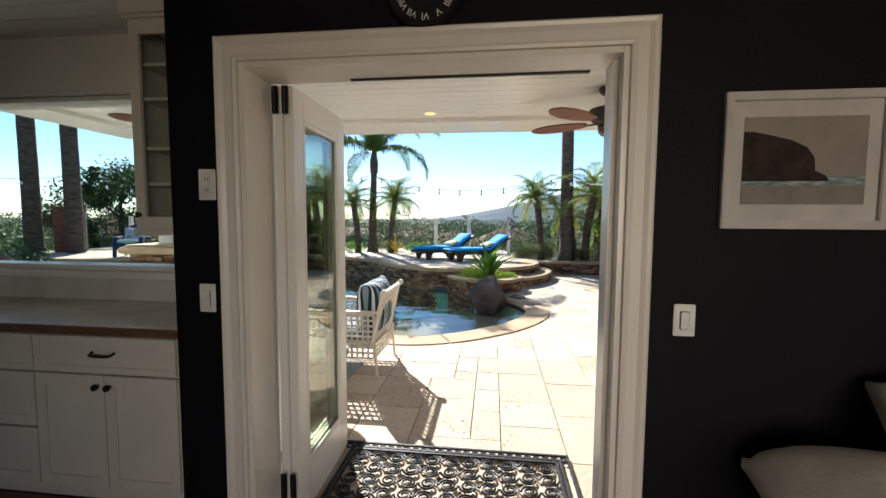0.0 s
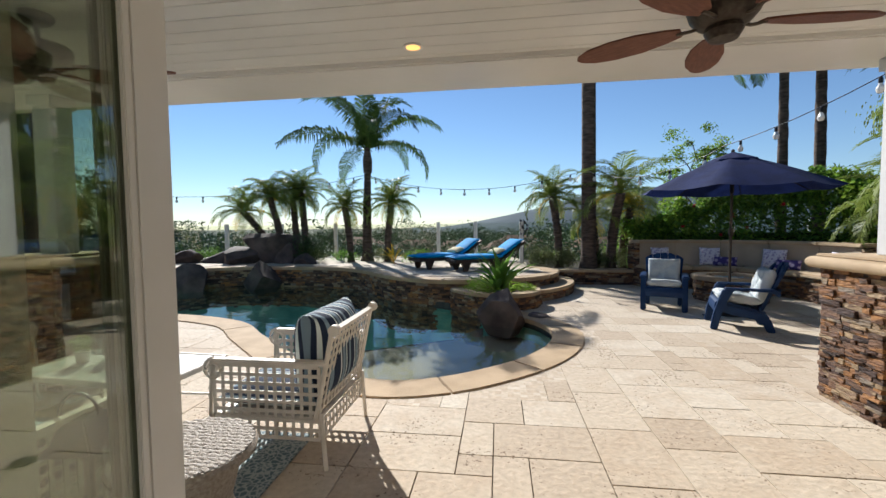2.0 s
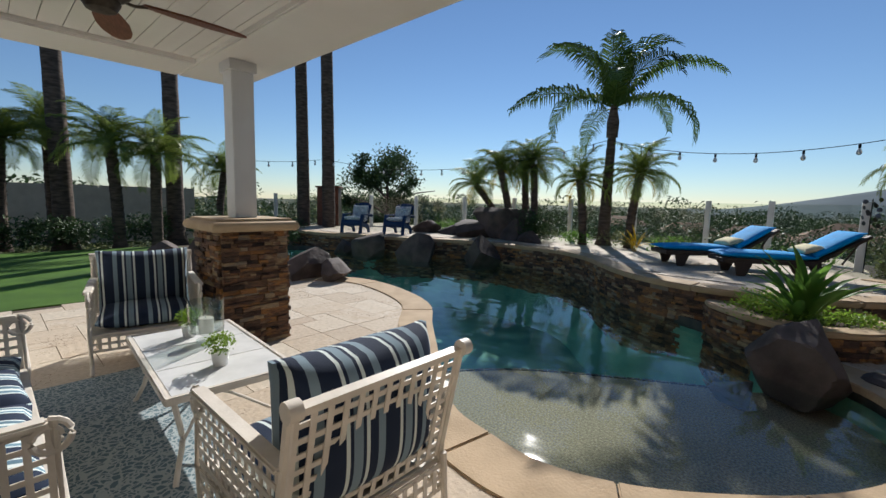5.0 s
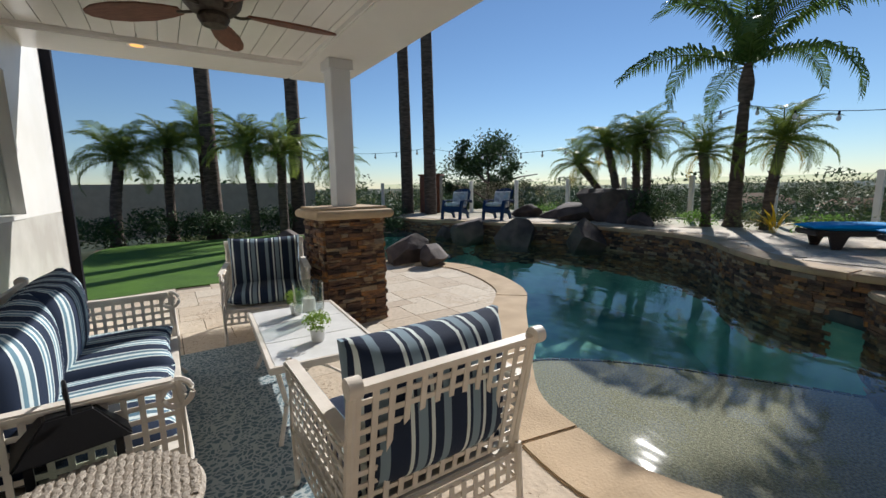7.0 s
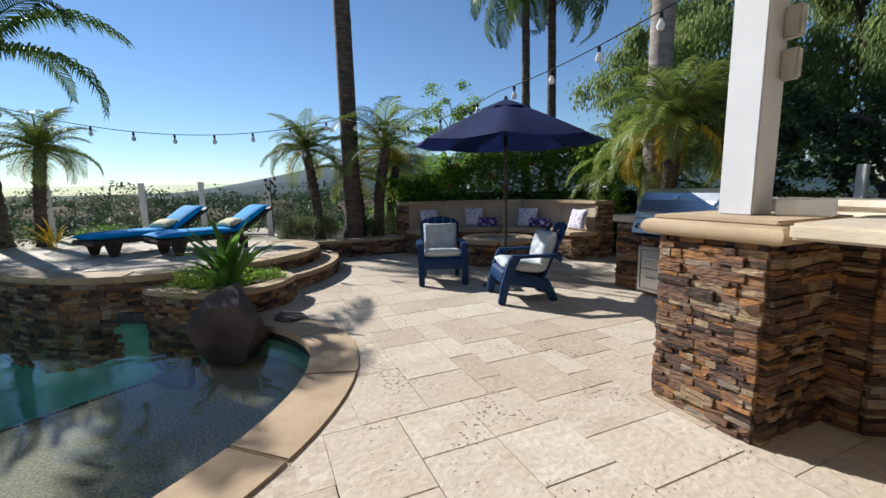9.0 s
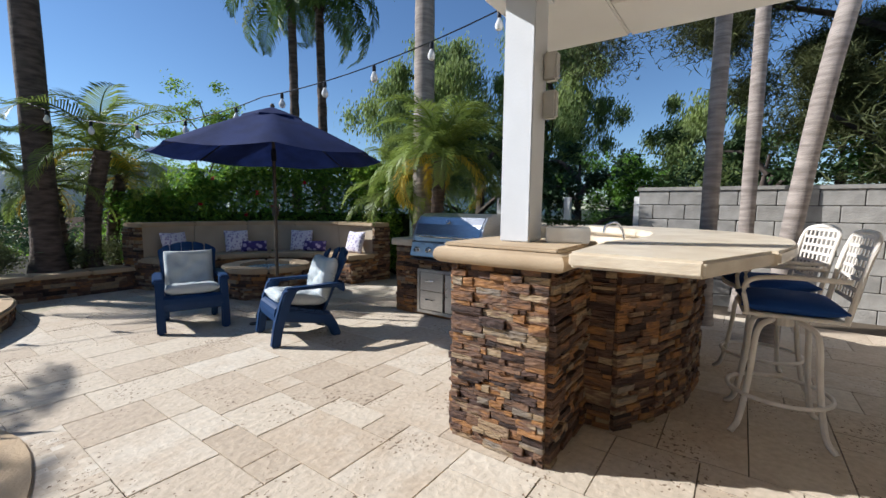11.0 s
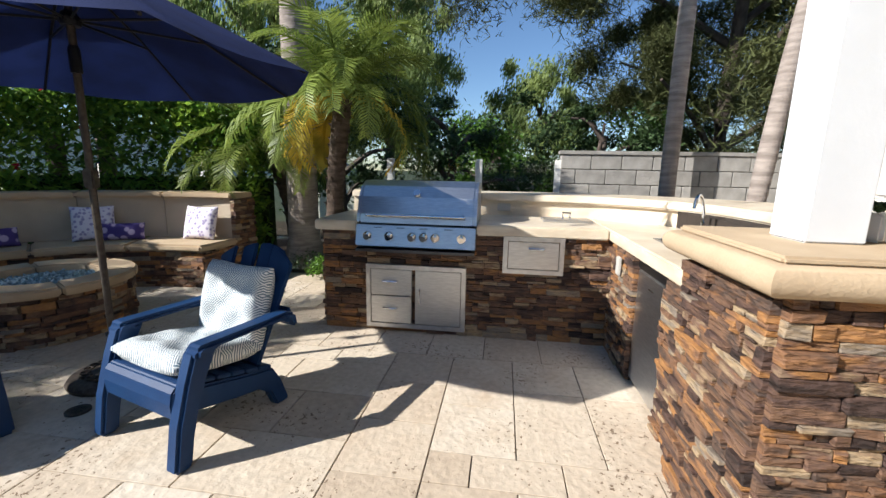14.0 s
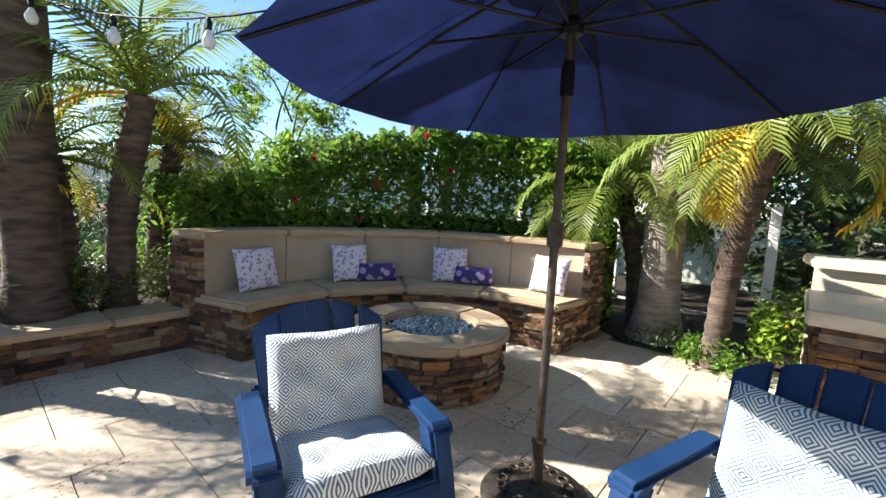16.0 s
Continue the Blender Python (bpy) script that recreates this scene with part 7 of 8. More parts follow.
# ---- bushes, hedge, trees ----
def leaves(mb, p, s, tilt=1.0):
    e = Euler((random.uniform(-tilt, tilt), random.uniform(-tilt, tilt), random.uniform(0, 6.28))).to_matrix().to_4x4()
    mb.add([(-s * 0.5, 0, 0), (0, -s * 0.24, 0.08 * s), (s * 0.55, 0, 0), (0, s * 0.24, 0.08 * s)], [(0, 1, 2, 3)], Matrix.Translation(p) @ e)


def bush(name, label, p, size, n, leaf, material, category="shrub", group="", flowers=None, core=True):
    t = thing(name, label, category, Matrix.Translation(p), group)
    mb = MB()
    blobs = [(Vector((random.uniform(-0.6, 0.6) * size[0], random.uniform(-0.6, 0.6) * size[1], random.uniform(0.35, 0.75) * size[2])), random.uniform(0.35, 0.6)) for _ in range(9)]
    for i in range(n):
        c, k = random.choice(blobs)
        d = Vector((random.gauss(0, 1), random.gauss(0, 1), random.gauss(0.2, 1))).normalized() * random.uniform(0.5, 1.05) * k
        q = c + Vector((d.x * size[0], d.y * size[1], d.z * size[2]))
        if q.z > 0.0:
            leaves(mb, q, leaf * random.uniform(0.6, 1.3))
    part("foliage", mb.raw("foliage", M[material]), None, t)
    if flowers:
        fl = MB()
        for i in range(flowers[1]):
            c, k = random.choice(blobs)
            q = c + Vector((random.gauss(0, 0.3) * size[0], -k * size[1] * 0.8, random.gauss(0.1, 0.3) * size[2]))
            for _ in range(5):
                leaves(fl, q, flowers[2])
        part("flowers", fl.raw("flowers", M[flowers[0]]), None, t, "bright blossoms")
    return t


# hedge behind the bench: one long clipped planting
hd = thing("hedge", "dense glossy green hibiscus hedge behind the bench", "hedge", kind="")
# thin dark wall behind the leaves, painted as shade between them
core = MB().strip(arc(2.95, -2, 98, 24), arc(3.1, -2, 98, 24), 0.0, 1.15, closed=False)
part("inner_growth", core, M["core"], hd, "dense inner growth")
for nm, cnt, mt, sz, rr in (("foliage", 17000, "leaf", 0.10, (2.48, 3.5)), ("new_leaves", 9000, "leaf_bright", 0.10, (2.44, 3.2))):
    mb = MB()
    for i in range(cnt):
        a = random.uniform(-6, 104)
        top = 1.75 + 0.55 * math.exp(-((a - 35) / 35) ** 2) - 0.35 * max(0.0, (a - 70) / 34) + 0.36 * noise.noise((a * 0.13, 3, 1)) + 0.15 * noise.noise((a * 0.5, 9, 1))
        if random.random() < 0.55:
            r, z = rr[0] + 0.18 * noise.noise((a * 0.3, random.uniform(0, 2), 5)) + random.uniform(0, 0.25), random.uniform(0.15, top)
        else:
            r, z = random.uniform(*rr), top - abs(random.gauss(0, 0.34))
        c, s = math.cos(radians(a)), math.sin(radians(a))
        leaves(mb, Vector((BC[0] + r * c, BC[1] + r * s, z)), sz * random.uniform(0.6, 1.3))
    part(nm, mb.raw(nm, M[mt]), None, hd)
for a, z in ((75, 1.75), (58, 1.5), (52, 1.25), (63, 1.1), (38, 1.7), (80, 1.3), (45, 2.1)):
    fl, q = MB(), Vector((BC[0] + 2.42 * math.cos(radians(a)), BC[1] + 2.42 * math.sin(radians(a)), z))
    for _ in range(9):
        leaves(fl, q + Vector((random.gauss(0, 0.015), random.gauss(0, 0.015), random.gauss(0, 0.015))), 0.07)
    part("flower", fl.raw("flower", M["flower_red"]), None, hd, "red hibiscus blossom")


def strap_plant(name, label, p, n, length, material, width=0.045, category="plant", up=0.9):
    t = thing(name, label, category, Matrix.Translation(p))
    for i in range(n):
        mb = MB()
        a, l = i * 2.4 + random.uniform(-0.3, 0.3), length * random.uniform(0.6, 1.1)
        el = up + random.uniform(-0.45, 0.4)
        pts, e = [Vector((random.uniform(-0.05, 0.05), random.uniform(-0.05, 0.05), 0))], el
        for k in range(6):
            pts.append(pts[-1] + Vector((math.cos(a) * math.cos(e), math.sin(a) * math.cos(e), math.sin(e))) * l / 6)
            e -= random.uniform(0.08, 0.26)
        side = Vector((-math.sin(a), math.cos(a), 0))
        prof = [0.15, 0.35, 0.7, 1.0, 0.95, 0.6, 0.05]
        for q, w in zip(pts, prof):
            mb.v += [tuple(q - side * width * w), tuple(q - Vector((0, 0, width * 0.35 * w))), tuple(q + side * width * w)]
        for k in range(6):
            b = k * 3
            mb.f += [[b, b + 1, b + 4, b + 3], [b + 1, b + 2, b + 5, b + 4]]
        part("leaf", mb.raw("leaf", M[material], True), None, t)
    return t


strap_plant("bird_of_paradise", "bird of paradise plant with broad green upright leaves", (-0.08, 8.35, 0.2), 46, 0.82, "leaf", 0.045, up=1.42)
bush("shrub", "low yellow-green groundcover in the planter", (-0.15, 8.5, 0.2), (0.55, 0.4, 0.22), 1500, 0.045, "leaf_bright")
bush("shrub", "low yellow-green groundcover in the planter", (0.28, 8.65, 0.2), (0.3, 0.3, 0.16), 700, 0.04, "leaf_bright")
strap_plant("strap_leaved_plant", "yellow and green flax plant on the deck edge", (-2.9, 12.3, 0.36), 18, 0.6, "flower_yellow", 0.016, up=1.3)
strap_plant("strap_leaved_plant", "dark clump of strap leaves beside the palm", (2.15, 11.85, 0.25), 40, 0.8, "leaf_dark", 0.02, up=1.1)
for x in (0.85, 1.2, 1.55, 2.3, 2.65):
    bush("shrub", "low olive-green rosemary shrub behind the low wall", (x, 11.72 + random.uniform(-0.08, 0.12), 0.29), (0.36, 0.26, 0.42), 2000, 0.04, "shrub", group="shrubs behind the low wall")
for i in range(9):
    x = -8.6 + i * 1.05
    bush("shrub", "low green shrub along the glass fence", (x, 12.55 + random.uniform(-0.2, 0.3), DECK - 0.02), (0.5, 0.3, random.uniform(0.25, 0.42)), 650, 0.055, "shrub" if i % 2 else "leaf", group="shrubs along the fence")
bush("shrub", "dark green shrub beside the rock waterfall", (-5.0, 12.2, DECK), (0.7, 0.5, 0.65), 2200, 0.07, "leaf_dark", group="shrubs along the fence")
bush("shrub", "bright green shrub with yellow flowers by the grill", (6.15, 7.35, 0.0), (0.35, 0.3, 0.62), 1500, 0.06, "leaf_bright", flowers=("flower_yellow", 5, 0.04))
bush("shrub", "low green groundcover by the grill", (5.95, 7.85, 0.0), (0.35, 0.3, 0.25), 800, 0.05, "leaf")
bush("shrub", "low green groundcover behind the bench", (6.3, 8.3, 0.0), (0.5, 0.4, 0.22), 800, 0.05, "leaf_dark")
for x, y in ((-11.5, 7.2), (-12.6, 8.3), (-11.3, 8.6), (-12.9, 9.6)):
    bush("shrub", "dark green flowering shrub beside the lawn", (x, y, -0.1), (0.8, 0.7, 0.75), 1400, 0.09, "leaf_dark", group="shrubs beside the lawn", flowers=("ceramic", 10, 0.05))
for i in range(8):
    bush("shrub", "dark shaded shrub in front of the garden wall", (-13.6 + random.uniform(-0.6, 0.6), 1.0 + i * 0.95, -0.1), (0.9, 0.7, random.uniform(0.6, 1.0)), 1300, 0.10, "leaf_dark", group="shrubs beside the lawn")


def tree(label, p, height, spread, n, leaf, material, trunk_r=0.18, bark="bark", droop=0.0, limbs=7, low=0.3, clumps=46, group="trees beyond the garden", needle=False):
    t = thing("tree", label, "tree", Matrix.Translation(p), group)
    tops, wood = [], MB()
    wood.tube(smooth_line([(0, 0, -0.5), (0.1, 0.05, height * 0.3), (random.uniform(-0.3, 0.3), 0.1, height * 0.62), (0, 0, height * 0.92)], 5), [trunk_r * (1 - 0.85 * i / 15) for i in range(16)], 9)
    part("trunk", wood, M[bark], t, smooth=True)
    for i in range(limbs):
        a, z = i * 2.4 + random.uniform(-0.3, 0.3), height * (low + (0.9 - low) * i / limbs)
        r = spread * random.uniform(0.6, 1.0) * math.sin(math.pi * (0.30 + 0.62 * i / limbs))
        e = Vector((math.cos(a) * r, math.sin(a) * r, min(height, z + height * 0.16)))
        part("limb", MB().tube(smooth_line([(0, 0, z), tuple(e * 0.5 + Vector((0, 0, z * 0.5 + 0.2))), tuple(e)], 4), [trunk_r * 0.4 * (1 - 0.8 * q / 9) for q in range(9)], 6), M[bark], t, smooth=True)
        tops += [e, e * 0.75 + Vector((0, 0, z * 0.25))]
    mb = MB()
    cl = []
    for i in range(clumps):
        b = random.choice(tops)
        cl.append((b + Vector((random.gauss(0, spread * 0.22), random.gauss(0, spread * 0.22), random.gauss(0, height * 0.07))), random.uniform(0.25, 0.6) * spread * 0.40))
    for i in range(n):
        c, r = random.choice(cl)
        d = Vector((random.gauss(0, 0.5), random.gauss(0, 0.5), random.gauss(0, 0.42))) * r
        d.z -= droop * random.random() ** 2 * r * 1.6
        q = c + d
        if needle:
            s = leaf * random.uniform(0.7, 1.3)
            for _ in range(3):
                e = Euler((random.uniform(-1, 1), random.uniform(-1, 1), random.uniform(0, 6.28))).to_matrix().to_4x4()
                mb.add([(0, -0.012, 0), (0, 0.012, 0), (s, 0, 0.03)], [(0, 1, 2)], Matrix.Translation(q) @ e)
        elif droop:
            s = leaf * random.uniform(0.7, 1.4)
            a = random.uniform(0, 6.28)
            mb.add([(0, 0, 0), (s * 0.2 * math.cos(a), s * 0.2 * math.sin(a), -0.3 * s), (0.06 * s, 0.03, -s), (-s * 0.18 * math.cos(a), -s * 0.18 * math.sin(a), -0.35 * s)], [(0, 1, 2, 3)], Matrix.Translation(q))
        else:
            leaves(mb, q, leaf * random.uniform(0.6, 1.4))
    part("crown", mb.raw("crown", M[material]), None, t, "loose uneven crown with gaps")
    return t


tree("airy pepper tree with hanging olive-green foliage", (12.5, 12.8, -0.8), 7.0, 2.5, 46000, 0.115, "leaf_olive", droop=0.8, low=0.3, clumps=84, limbs=11)
tree("airy pepper tree with hanging olive-green foliage", (15.2, 9.6, -0.8), 7.8, 2.3, 50000, 0.115, "leaf_olive", droop=0.8, low=0.3, clumps=90, limbs=11)
tree("small pepper tree with green hanging foliage", (15.5, 4.7, -0.8), 5.0, 2.1, 36000, 0.11, "leaf_olive", droop=0.8, low=0.2, clumps=64, limbs=10)
tree("tall pine with open brown-green needle clumps", (12.0, 0.8, -0.6), 10.5, 3.9, 76000, 0.19, "pine", 0.24, needle=True, low=0.14, clumps=95, limbs=15)
tree("tall pine with open brown-green needle clumps", (15.5, -4.5, -0.6), 9.0, 3.8, 34000, 0.18, "pine", 0.24, needle=True, low=0.2, clumps=60, limbs=11)
tree("dense dark green tree behind the palms", (9.6, 9.2, -0.3), 3.6, 2.0, 9000, 0.12, "leaf_dark", low=0.2, clumps=40)
tree("dense dark green tree behind the palms", (10.2, 6.9, -0.4), 2.9, 1.8, 6500, 0.12, "leaf_dark", low=0.15, clumps=36)
tree("dense dark green tree below the pines", (12.4, 3.4, -0.6), 3.4, 2.0, 8000, 0.12, "leaf_dark", low=0.15, clumps=40)
tree("dense dark green tree below the pines", (12.9, 6.3, -0.6), 3.0, 2.0, 8000, 0.12, "leaf", low=0.15, clumps=40)
tree("green tree beyond the block wall", (16.5, 1.6, -0.8), 4.6, 2.6, 14000, 0.14, "leaf", low=0.15, clumps=50)
tree("young bright green tree behind the hedge", (5.3, 13.9, -0.3), 4.0, 1.1, 6500, 0.075, "leaf_bright", 0.045, low=0.45, clumps=48)
tree("round dark tree beyond the glass fence", (-17.5, 17.8, -2.0), 5.4, 3.3, 14000, 0.17, "leaf_dark", low=0.3, clumps=44)
tree("round dark tree beyond the glass fence", (-21, 20.5, -3.0), 4.8, 2.4, 5000, 0.18, "leaf_dark", low=0.3, clumps=34)
for x, y, h in ((3.4, 15.2, 3.2), (1.6, 15.6, 2.7), (4.9, 15.4, 3.4), (0.2, 15.8, 2.4), (-1.6, 16.2, 2.4), (2.6, 17.5, 3.6), (-3.6, 16.6, 2.2), (0.9, 17.8, 3.2), (-5.6, 17.0, 2.6), (-8, 17, 2.6), (-10.5, 16.5, 2.4), (6.3, 15.3, 3.4)):
    bush("shrub", "bright green hillside shrub beyond the fence", (x, y, terrain(x, y) - (1.25 if x < 1 else 0.75)), (1.2, 1.0, h * 0.62), 3200, 0.10, "leaf_bright" if x > 1 else "shrub", group="shrubs beyond the fence")

# far planting on the slope and valley, not countable
for nm, mt, cnt, rng, sz in (("far_trees", "leaf_dark", 1700, (30, 150), (3.6, 9.0)), ("far_bushes", "shrub", 900, (22, 90), (1.6, 6.0)), ("distant_woods", "leaf_dark", 1900, (120, 420), (7.0, 11.0))):
    mb = MB()
    for i in range(cnt):
        a = radians(random.uniform(62, 178))
        d = rng[0] + (rng[1] - rng[0]) * random.random() ** 1.3
        x, y = -2 + d * math.cos(a), 2 + d * math.sin(a)
        if y < 15.5 and x > -22:
            continue
        z = terrain(x, y)
        lump = max(0.0, noise.noise((x * 0.06, y * 0.06, 4.0)))
        s = random.uniform(*sz) * (0.72 + 0.9 * lump)
        near = d < 70
        for k in range(260 if near else 110):
            v = Vector((random.gauss(0, 0.30) * s, random.gauss(0, 0.30) * s, s * (0.15 + 0.85 * random.random() ** 0.7)))
            v.x, v.y = v.x * (1.2 - 0.7 * v.z / s), v.y * (1.2 - 0.7 * v.z / s)
            leaves(mb, Vector((x, y, z)) + v, s * random.uniform(0.03, 0.07) if near else s * random.uniform(0.05, 0.11))
    solid(nm, mb.raw(nm, M[mt]), None, "far green trees and scrub over the valley", "trees", "stuff")


# far houses
def house(p, w, d, h, rz):
    t = thing("house", "far pale stucco house with brown tiled roof", "house", pose(*p, 0, 0, rz), "houses in the valley")
    part("wall", MB().box(-w / 2, w / 2, -d / 2, d / 2, -3, h), M["house_wall"], t)
    o = 0.6
    part("roof", MB().add([(-w / 2 - o, -d / 2 - o, h), (w / 2 + o, -d / 2 - o, h), (w / 2 + o, d / 2 + o, h), (-w / 2 - o, d / 2 + o, h), (-w / 4, 0, h + d * 0.26), (w / 4, 0, h + d * 0.26)],
                          [(0, 1, 5, 4), (1, 2, 5), (2, 3, 4, 5), (3, 0, 4), (3, 2, 1, 0)]), M["roof_tile"], t)
    for i in range(4):
        wx = -w / 2 + w * (i + 0.5) / 4
        part("window", MB().box(wx - 0.6, wx + 0.6, -d / 2 - 0.05, -d / 2 + 0.05, h * 0.45, h * 0.85), M["dark_window"], t)
    return t


for x, y, rz in ((2, 88, 10), (-9, 96, -14), (12, 104, 6), (-22, 110, 18), (22, 95, -12), (30, 112, 8), (-38, 112, -8), (6, 132, 4), (40, 125, 14), (-60, 105, 30), (17, 78, 24), (-14, 140, 3)):
    house((x, y, terrain(x, y) - 0.6), random.uniform(11, 15), random.uniform(8, 10), random.uniform(3.6, 5.4), rz)

# far ridge
rdg = MB()
NA, NR = 70, 6
for i in range(NA + 1):
    q = i / NA
    a = radians(20 + 82 * q)
    hh = 96 * (math.sin(math.pi * min(1, q * 1.05)) ** 0.6) * (0.80 + 0.10 * math.sin(q * 9 + 0.6) + 0.14 * noise.noise((q * 7, 2, 0)) + 0.05 * noise.noise((q * 30, 5, 0))) * (1.0 if q < 0.72 else max(0.0, 1 - (q - 0.72) / 0.28))
    for j in range(NR + 1):
        u = j / NR
        d = 620 + 330 * u
        rdg.v.append((d * math.cos(a), d * math.sin(a), -19 + (hh + 19) * math.sin(u * math.pi / 2) ** 1.2 + 2.5 * noise.noise((d * 0.01, a * 12, 0)) * math.sin(u * math.pi)))
for i in range(NA):
    for j in range(NR):
        a = i * (NR + 1) + j
        rdg.f.append([a, a + 1, a + NR + 2, a + NR + 1])
# no haze in the air here: the ridge's tint carries it
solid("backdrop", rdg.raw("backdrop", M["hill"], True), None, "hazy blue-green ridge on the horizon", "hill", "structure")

# brown timber cabinet between the far trunks
wb = thing("timber_cabinet", "weathered red-brown timber cabinet between the palm trunks", "cabinet", pose(-12.85, 11.35, 0.37, 0, 0, 40))
part("body", MB().box(-0.36, 0.36, -0.2, 0.2, 0.0, 1.32), M["bronze"], wb)
for i in range(4):
    part("plank", MB().box(-0.37 + i * 0.187, -0.37 + i * 0.187 + 0.178, -0.225, -0.2005, 0.03, 1.30), M["blade"], wb, bevel=0.006)
part("top", MB().box(-0.42, 0.42, -0.27, 0.24, 1.321, 1.38), M["blade"], wb, bevel=0.01)

# lawn and garden walls
solid("lawn", MB().prism(smooth_loop([(-6.75, 2.1), (-6.6, 3.4), (-6.75, 4.5), (-8.2, 5.1), (-10.2, 5.9), (-12.3, 6.4), (-12.6, 4.2), (-12.4, 2.1), (-9.5, 1.9)], 6), -0.25, 0.006), M["lawn"], "bright mown lawn beside the patio", "lawn", "structure")
gw = solid("wall_garden", MB().box(-21.3, -21.0, -8, 9.6, -0.6, 1.62), M["stucco"], "beige stucco garden wall behind the lawn", "wall", "structure")
solid("wall_garden", MB().box(-21, -5.6, -8.3, -8.0, -0.6, 1.62), M["stucco"], "beige stucco garden wall behind the lawn", "wall", "structure")
solid("wall_house_side", MB().box(-5.7, -5.61, -3.6, 2.45, -0.2, 3.1), M["house_wall"], "cream painted outer house wall", "wall", "structure")
solid("side_paving", MB().box(6.2, 10.5, 1.85, 4.2, -0.4, -0.02), M["soil"], "dark soil strip beside the block wall", "planting bed", "structure")
bw = thing("block_wall", "grey concrete block garden wall", "wall", kind="structure")
part("core", MB().box(7.25, 7.39, -2.0, 5.05, -0.4, 1.53), M["mortar"], bw)
half = MB().box(-0.095, 0.095, -0.1, 0.1, -0.096, 0.096).mesh("block", M["block"], bevel=0.006, segs=1)
blk = MB().box(-0.195, 0.195, -0.1, 0.1, -0.096, 0.096).mesh("block", M["block"], bevel=0.006, segs=1)
for k in range(9):
    y = 5.06 - (0.2 if k % 2 else 0.0)
    if k % 2:
        o = new("block", half)
        o.parent = bw
        o.matrix_basis = pose(7.32, 4.96, -0.15 + k * 0.2, 0, 0, 90)
    while y > -1.8:
        o = new("block", blk)
        o.parent = bw
        o.matrix_basis = pose(7.32, y - 0.2, -0.15 + k * 0.2 + 0.0, 0, 0, 90)
        y -= 0.4
part("cap", MB().box(7.2, 7.44, -2.0, 5.08, 1.547, 1.60), M["block"], bw, bevel=0.006)
fn = solid("wall_neighbour", MB().box(13.5, 13.7, 4.5, 12, -1.0, 0.95), M["house_wall"], "white neighbouring garden wall behind glass", "wall", "structure")


# ---- glass fence ----
def glass_fence(pts, z, h, label, skip=False):
    t = thing("glass_fence", label, "fence", kind="structure")
    for i, (x, y) in enumerate(pts):
        if i == 0 and skip:
            continue
        ob = part("post", MB().box(-0.05, 0.05, -0.05, 0.05, 0, h + 0.02), M["white_paint"], t, "pale post", bevel=0.006, m=Matrix.Translation((x, y, z)))
    for (x0, y0), (x1, y1) in zip(pts, pts[1:]):
        l, a = math.hypot(x1 - x0, y1 - y0), math.degrees(math.atan2(y1 - y0, x1 - x0))
        mm = pose(x0, y0, z, 0, 0, a)
        part("pane", MB().box(0.055, l - 0.055, -0.005, 0.005, 0.06, h - 0.03), M["fence_glass"], t, "clear glass pane", m=mm)
        part("rail", MB().box(0.05, l - 0.05, -0.02, 0.02, 0.02, 0.055), M["terracotta"], t, m=mm)


glass_fence([(-14.5, 10.2), (-13.1, 11.4), (-11.6, 12.2), (-10.1, 12.9), (-8.5, 13.5), (-6.9, 13.9), (-5.2, 14.1), (-3.5, 14.1), (-1.9, 13.9), (-0.75, 13.2), (0.47, 12.36)], 0.37, 1.08, "clear glass pool fence with pale posts")
glass_fence([(0.47, 12.36), (2.2, 13.3), (3.9, 13.7), (5.6, 13.6), (7.3, 12.6), (7.9, 11.0), (7.9, 9.4), (7.7, 7.6), (7.45, 6.2), (7.3, 5.08)], 0.05, 1.40, "clear glass garden fence with pale posts", True)
hg = thing("metal_flower_stake", "dark metal flower ornament beside the fence post", "garden ornament", pose(0.52, 12.2, 0.36))
part("stake", MB().tube([(0, 0, 0), (0, 0, 1.15)], 0.008, 6), M["black_metal"], hg)
for i in range(14):
    a, z = i * 2.4, 0.75 + 0.03 * i
    part("petal", MB().lathe([(0.0, -0.004), (0.035, 0), (0.0, 0.004)], 10), M["steel_dark"], hg, m=pose(0.09 * math.cos(a), 0.03 * math.sin(a), z, 80, 0, random.uniform(0, 60)))


# ---- string lights ----
SOCKET = MB().lathe([(0.008, 0.0), (0.014, -0.01), (0.015, -0.045), (0.011, -0.05)], 8).mesh("socket", M["black_metal"])
BULB = MB().lathe([(0.010, -0.05), (0.014, -0.06), (0.026, -0.085), (0.028, -0.10), (0.02, -0.122), (0.004, -0.13)], 12).mesh("bulb", M["bulb"], True)


def string_lights(pts, sag, step, label):
    t = thing("string_lights", label, "string lights", group="festoon lights")
    wire = MB()
    for (a, b), s in zip(zip(pts, pts[1:]), sag):
        a, b = Vector(a), Vector(b)
        n = max(6, int((b - a).length / 0.3))
        line = [a + (b - a) * (i / n) - Vector((0, 0, s * 4 * (i / n) * (1 - i / n))) for i in range(n + 1)]
        wire.tube([tuple(p) for p in line], 0.006, 5, False)
        k, cnt = 0.5, int((b - a).length / step)
        for i in range(cnt):
            q = (i + 0.5) / cnt
            p = a + (b - a) * q - Vector((0, 0, s * 4 * q * (1 - q)))
            so = part("socket", SOCKET, None, t, m=Matrix.Translation(p) @ Matrix.Scale(1.25, 4))
            part("bulb", BULB, None, so)
    part("wire", wire, M["black_metal"], t)


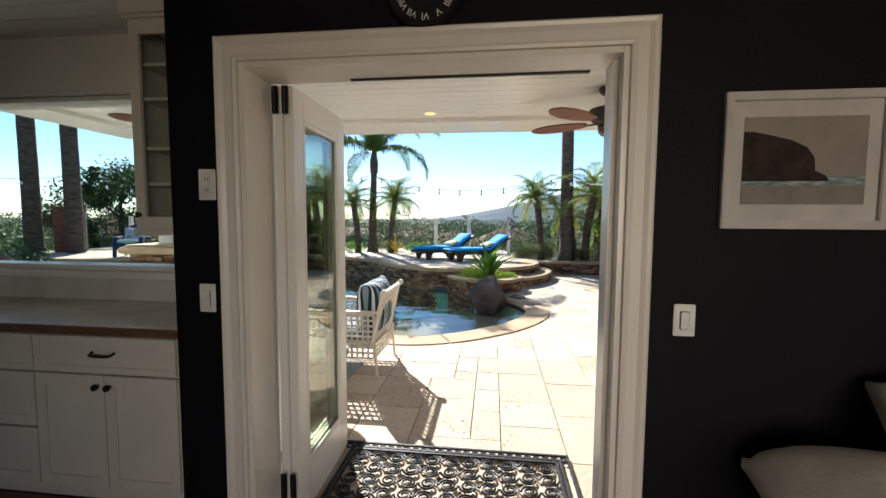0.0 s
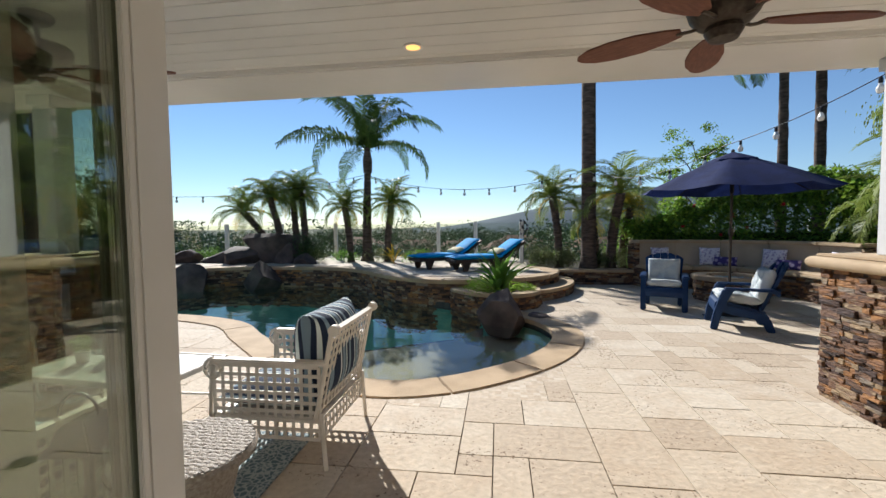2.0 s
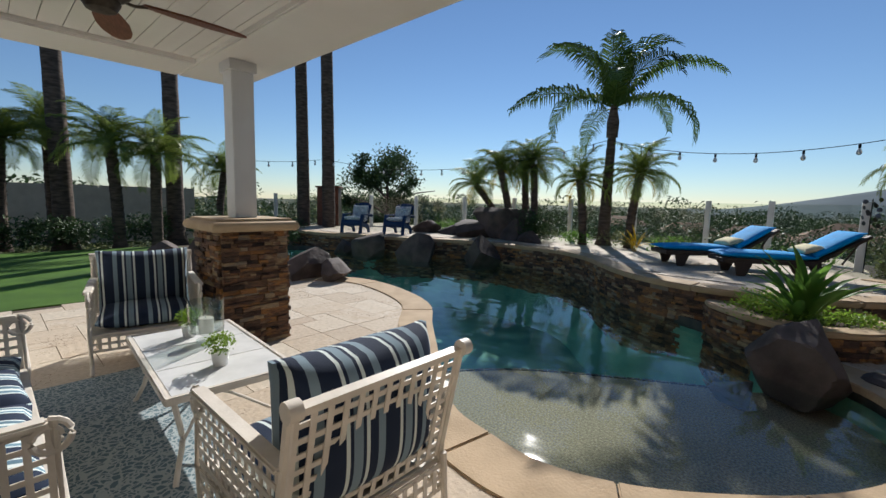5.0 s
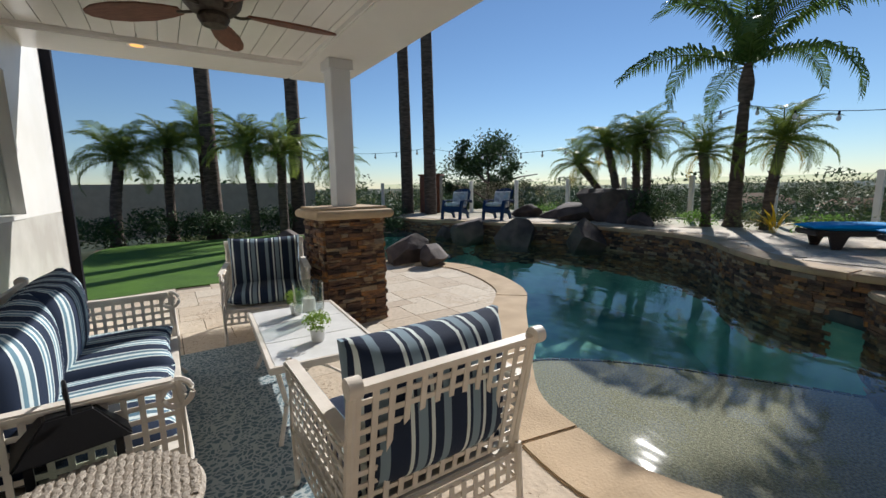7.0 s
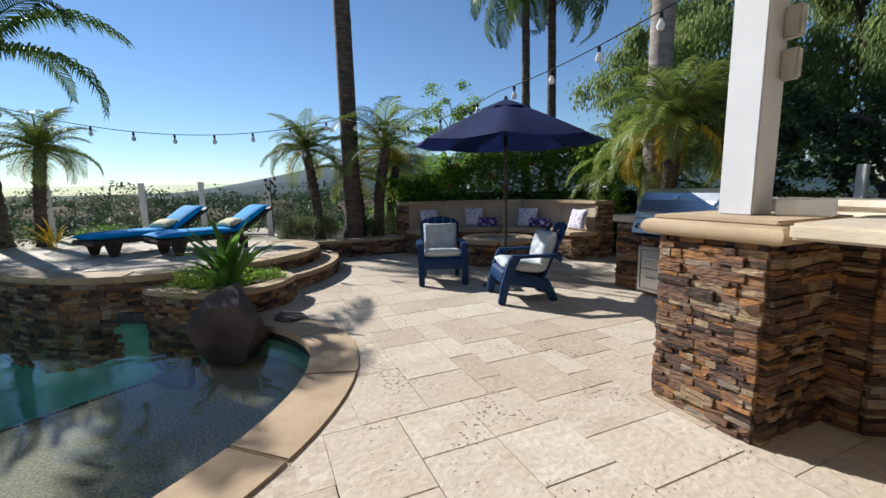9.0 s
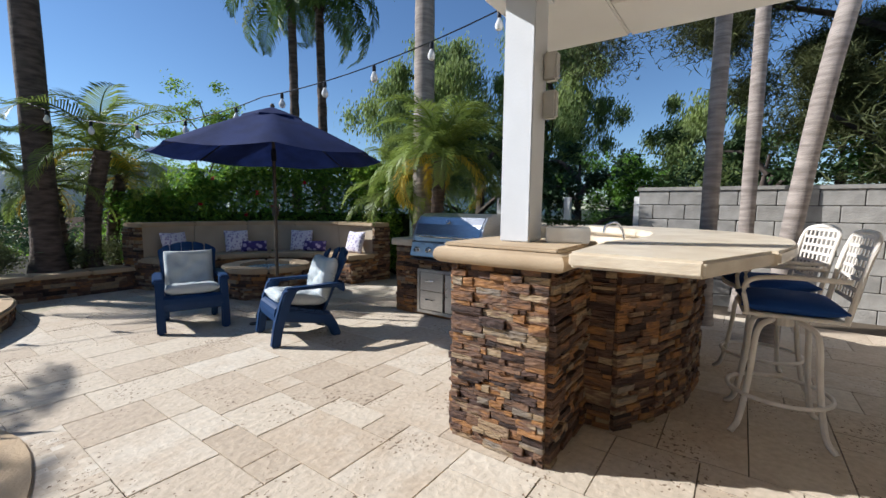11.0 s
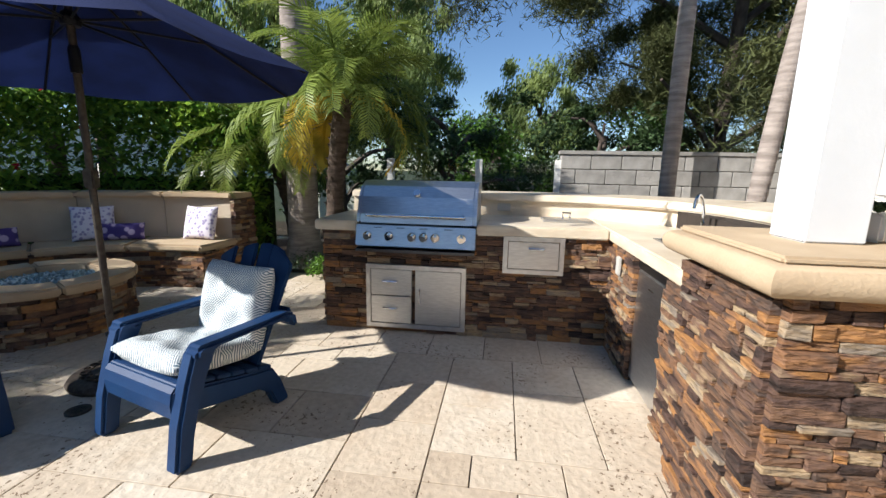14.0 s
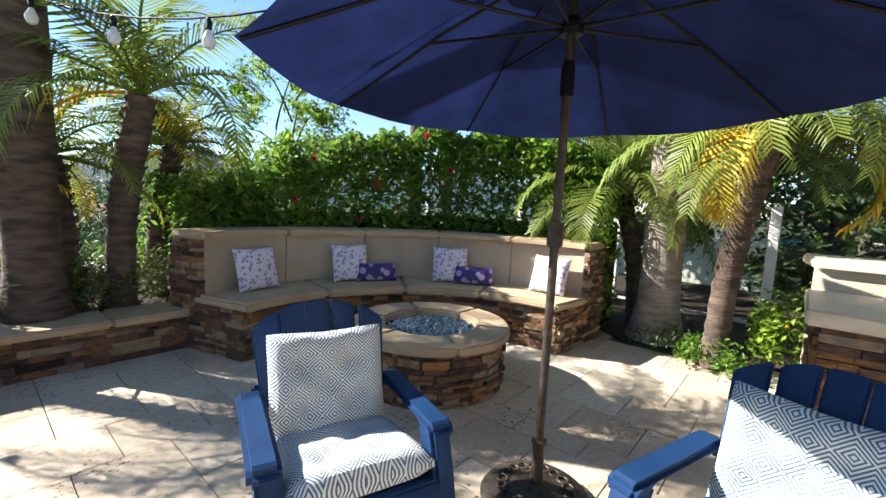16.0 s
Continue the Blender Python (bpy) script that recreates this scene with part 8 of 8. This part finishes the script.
string_lights([(-16.5, 3.0, 2.9), (-13.45, 6.8, 2.6), (-12.2, 10.8, 2.6), (-3.78, 12.85, 2.80), (1.85, 11.45, 2.58)], [0.15, 0.2, 0.5, 0.42], 0.62, "black festoon string with clear bulbs between the palms")
string_lights([(1.85, 11.45, 2.58), (3.25, 8.3, 2.50), (3.66, 5.19, 2.95)], [0.30, 0.10], 0.62, "black festoon string with clear bulbs over the umbrella")
# ---- paving, laid last ----
U = 0.2032
RNG = random.Random(7)


def lay(x0, x1, y0, y1):
    """A random four-size travertine pattern on a grid: yields x, y, width, depth."""
    nx, ny = int((x1 - x0) / U), int((y1 - y0) / U)
    used = [[False] * ny for _ in range(nx)]
    sizes = [(3, 2), (2, 3), (2, 2), (2, 2), (2, 1), (1, 2), (2, 1), (1, 2), (1, 1)]
    for j in range(ny):
        for i in range(nx):
            if used[i][j]:
                continue
            order = sizes[:]
            RNG.shuffle(order)
            order.sort(key=lambda s: -(s[0] * s[1] >= 4) + RNG.random() * 1.5)
            for w, h in order + [(1, 1)]:
                if i + w <= nx and j + h <= ny and not any(used[i + a][j + b] for a in range(w) for b in range(h)):
                    break
            for a in range(w):
                for b in range(h):
                    used[i + a][j + b] = True
            yield x0 + i * U, y0 + j * U, w, h


TILE_MESH = {}


def tile_mesh(w, h):
    if (w, h) not in TILE_MESH:
        a, b = w * U / 2 - 0.0032, h * U / 2 - 0.0032
        TILE_MESH[(w, h)] = MB().box(-a, a, -b, b, -0.011, 0.0).mesh("tile", M["tile"], bevel=0.0014, segs=1)
    return TILE_MESH[(w, h)]


STEP_ZONE = s1 + [(0.2, 11.6), (-1.0, 9.2)]
BED_ZONE = [(5.97, 4.2), (6.25, 4.2), (6.25, 7.5), (6.0, 8.6), (7.0, 10), (8.5, 10), (8.5, 4.2)]
paving = thing("pavement", "tumbled cream travertine paving in mixed sizes", "paving", kind="structure")
far, count = MB(), 0
for x, y, w, h in lay(-10.9, 6.6, 1.86, 11.3):
    cx, cy = x + w * U / 2, y + h * U / 2
    cor = [(x, y), (x + w * U, y), (x + w * U, y + h * U), (x, y + h * U), (cx, cy)]
    wet = [inside(p, COPE_MID) or p[1] > 7.6 and p[0] < -0.4 for p in cor]
    if all(wet) or cy > 8.7 and cx < 0.3 or inside((cx, cy), BED_ZONE) or cx < -6.5 and cy < 6.3 and not cy > 5.2 + (-7 - cx) * 0.3:
        continue
    dz = RNG.uniform(-0.0012, 0.0012)
    if not any(wet) and not inside((cx, cy), P_OUT) and -1.6 < cx < 4.1 and 2.2 < cy < 8.6 and count < 300 and not (cx > 2.4 and cy < 5.0):
        o = new("tile", tile_mesh(w, h))
        o.parent = paving
        o.matrix_basis = Matrix.Translation((cx, cy, dz))
        count += 1
    elif not any(wet):
        far.box(x + 0.0032, x + w * U - 0.0032, y + 0.0032, y + h * U - 0.0032, -0.011, dz)
    else:
        # tiles cut to the pool edge, in small pieces under the coping
        k = 4
        for a in range(w * k):
            for b in range(h * k):
                px, py, s = x + a * U / k, y + b * U / k, U / k
                if not inside((px + s / 2, py + s / 2), COPE_MID):
                    far.box(px, px + s, py, py + s, -0.011, dz)
tagged(part("cut_tiles", far.raw("cut_tiles", M["tile_joined"]), None, paving), kind="stuff")
dt = MB()
dp = offset(EDGE, -0.30, False) + [(0.4, 12.3), (-13, 12.3), (-13, 10.4)]
for x, y, w, h in lay(-11, 1.4, 8.6, 12.2):
    cor = [(x, y), (x + w * U, y), (x + w * U, y + h * U), (x, y + h * U)]
    if sum(inside(p, dp) for p in cor) >= 3:
        dt.box(x + 0.002, x + w * U - 0.002, y + 0.002, y + h * U - 0.002, DECK - 0.012, DECK - 0.002 + RNG.uniform(-0.001, 0.001))
tagged(part("deck_tiles", dt.raw("deck_tiles", M["tile_joined"]), None, dk), kind="stuff")
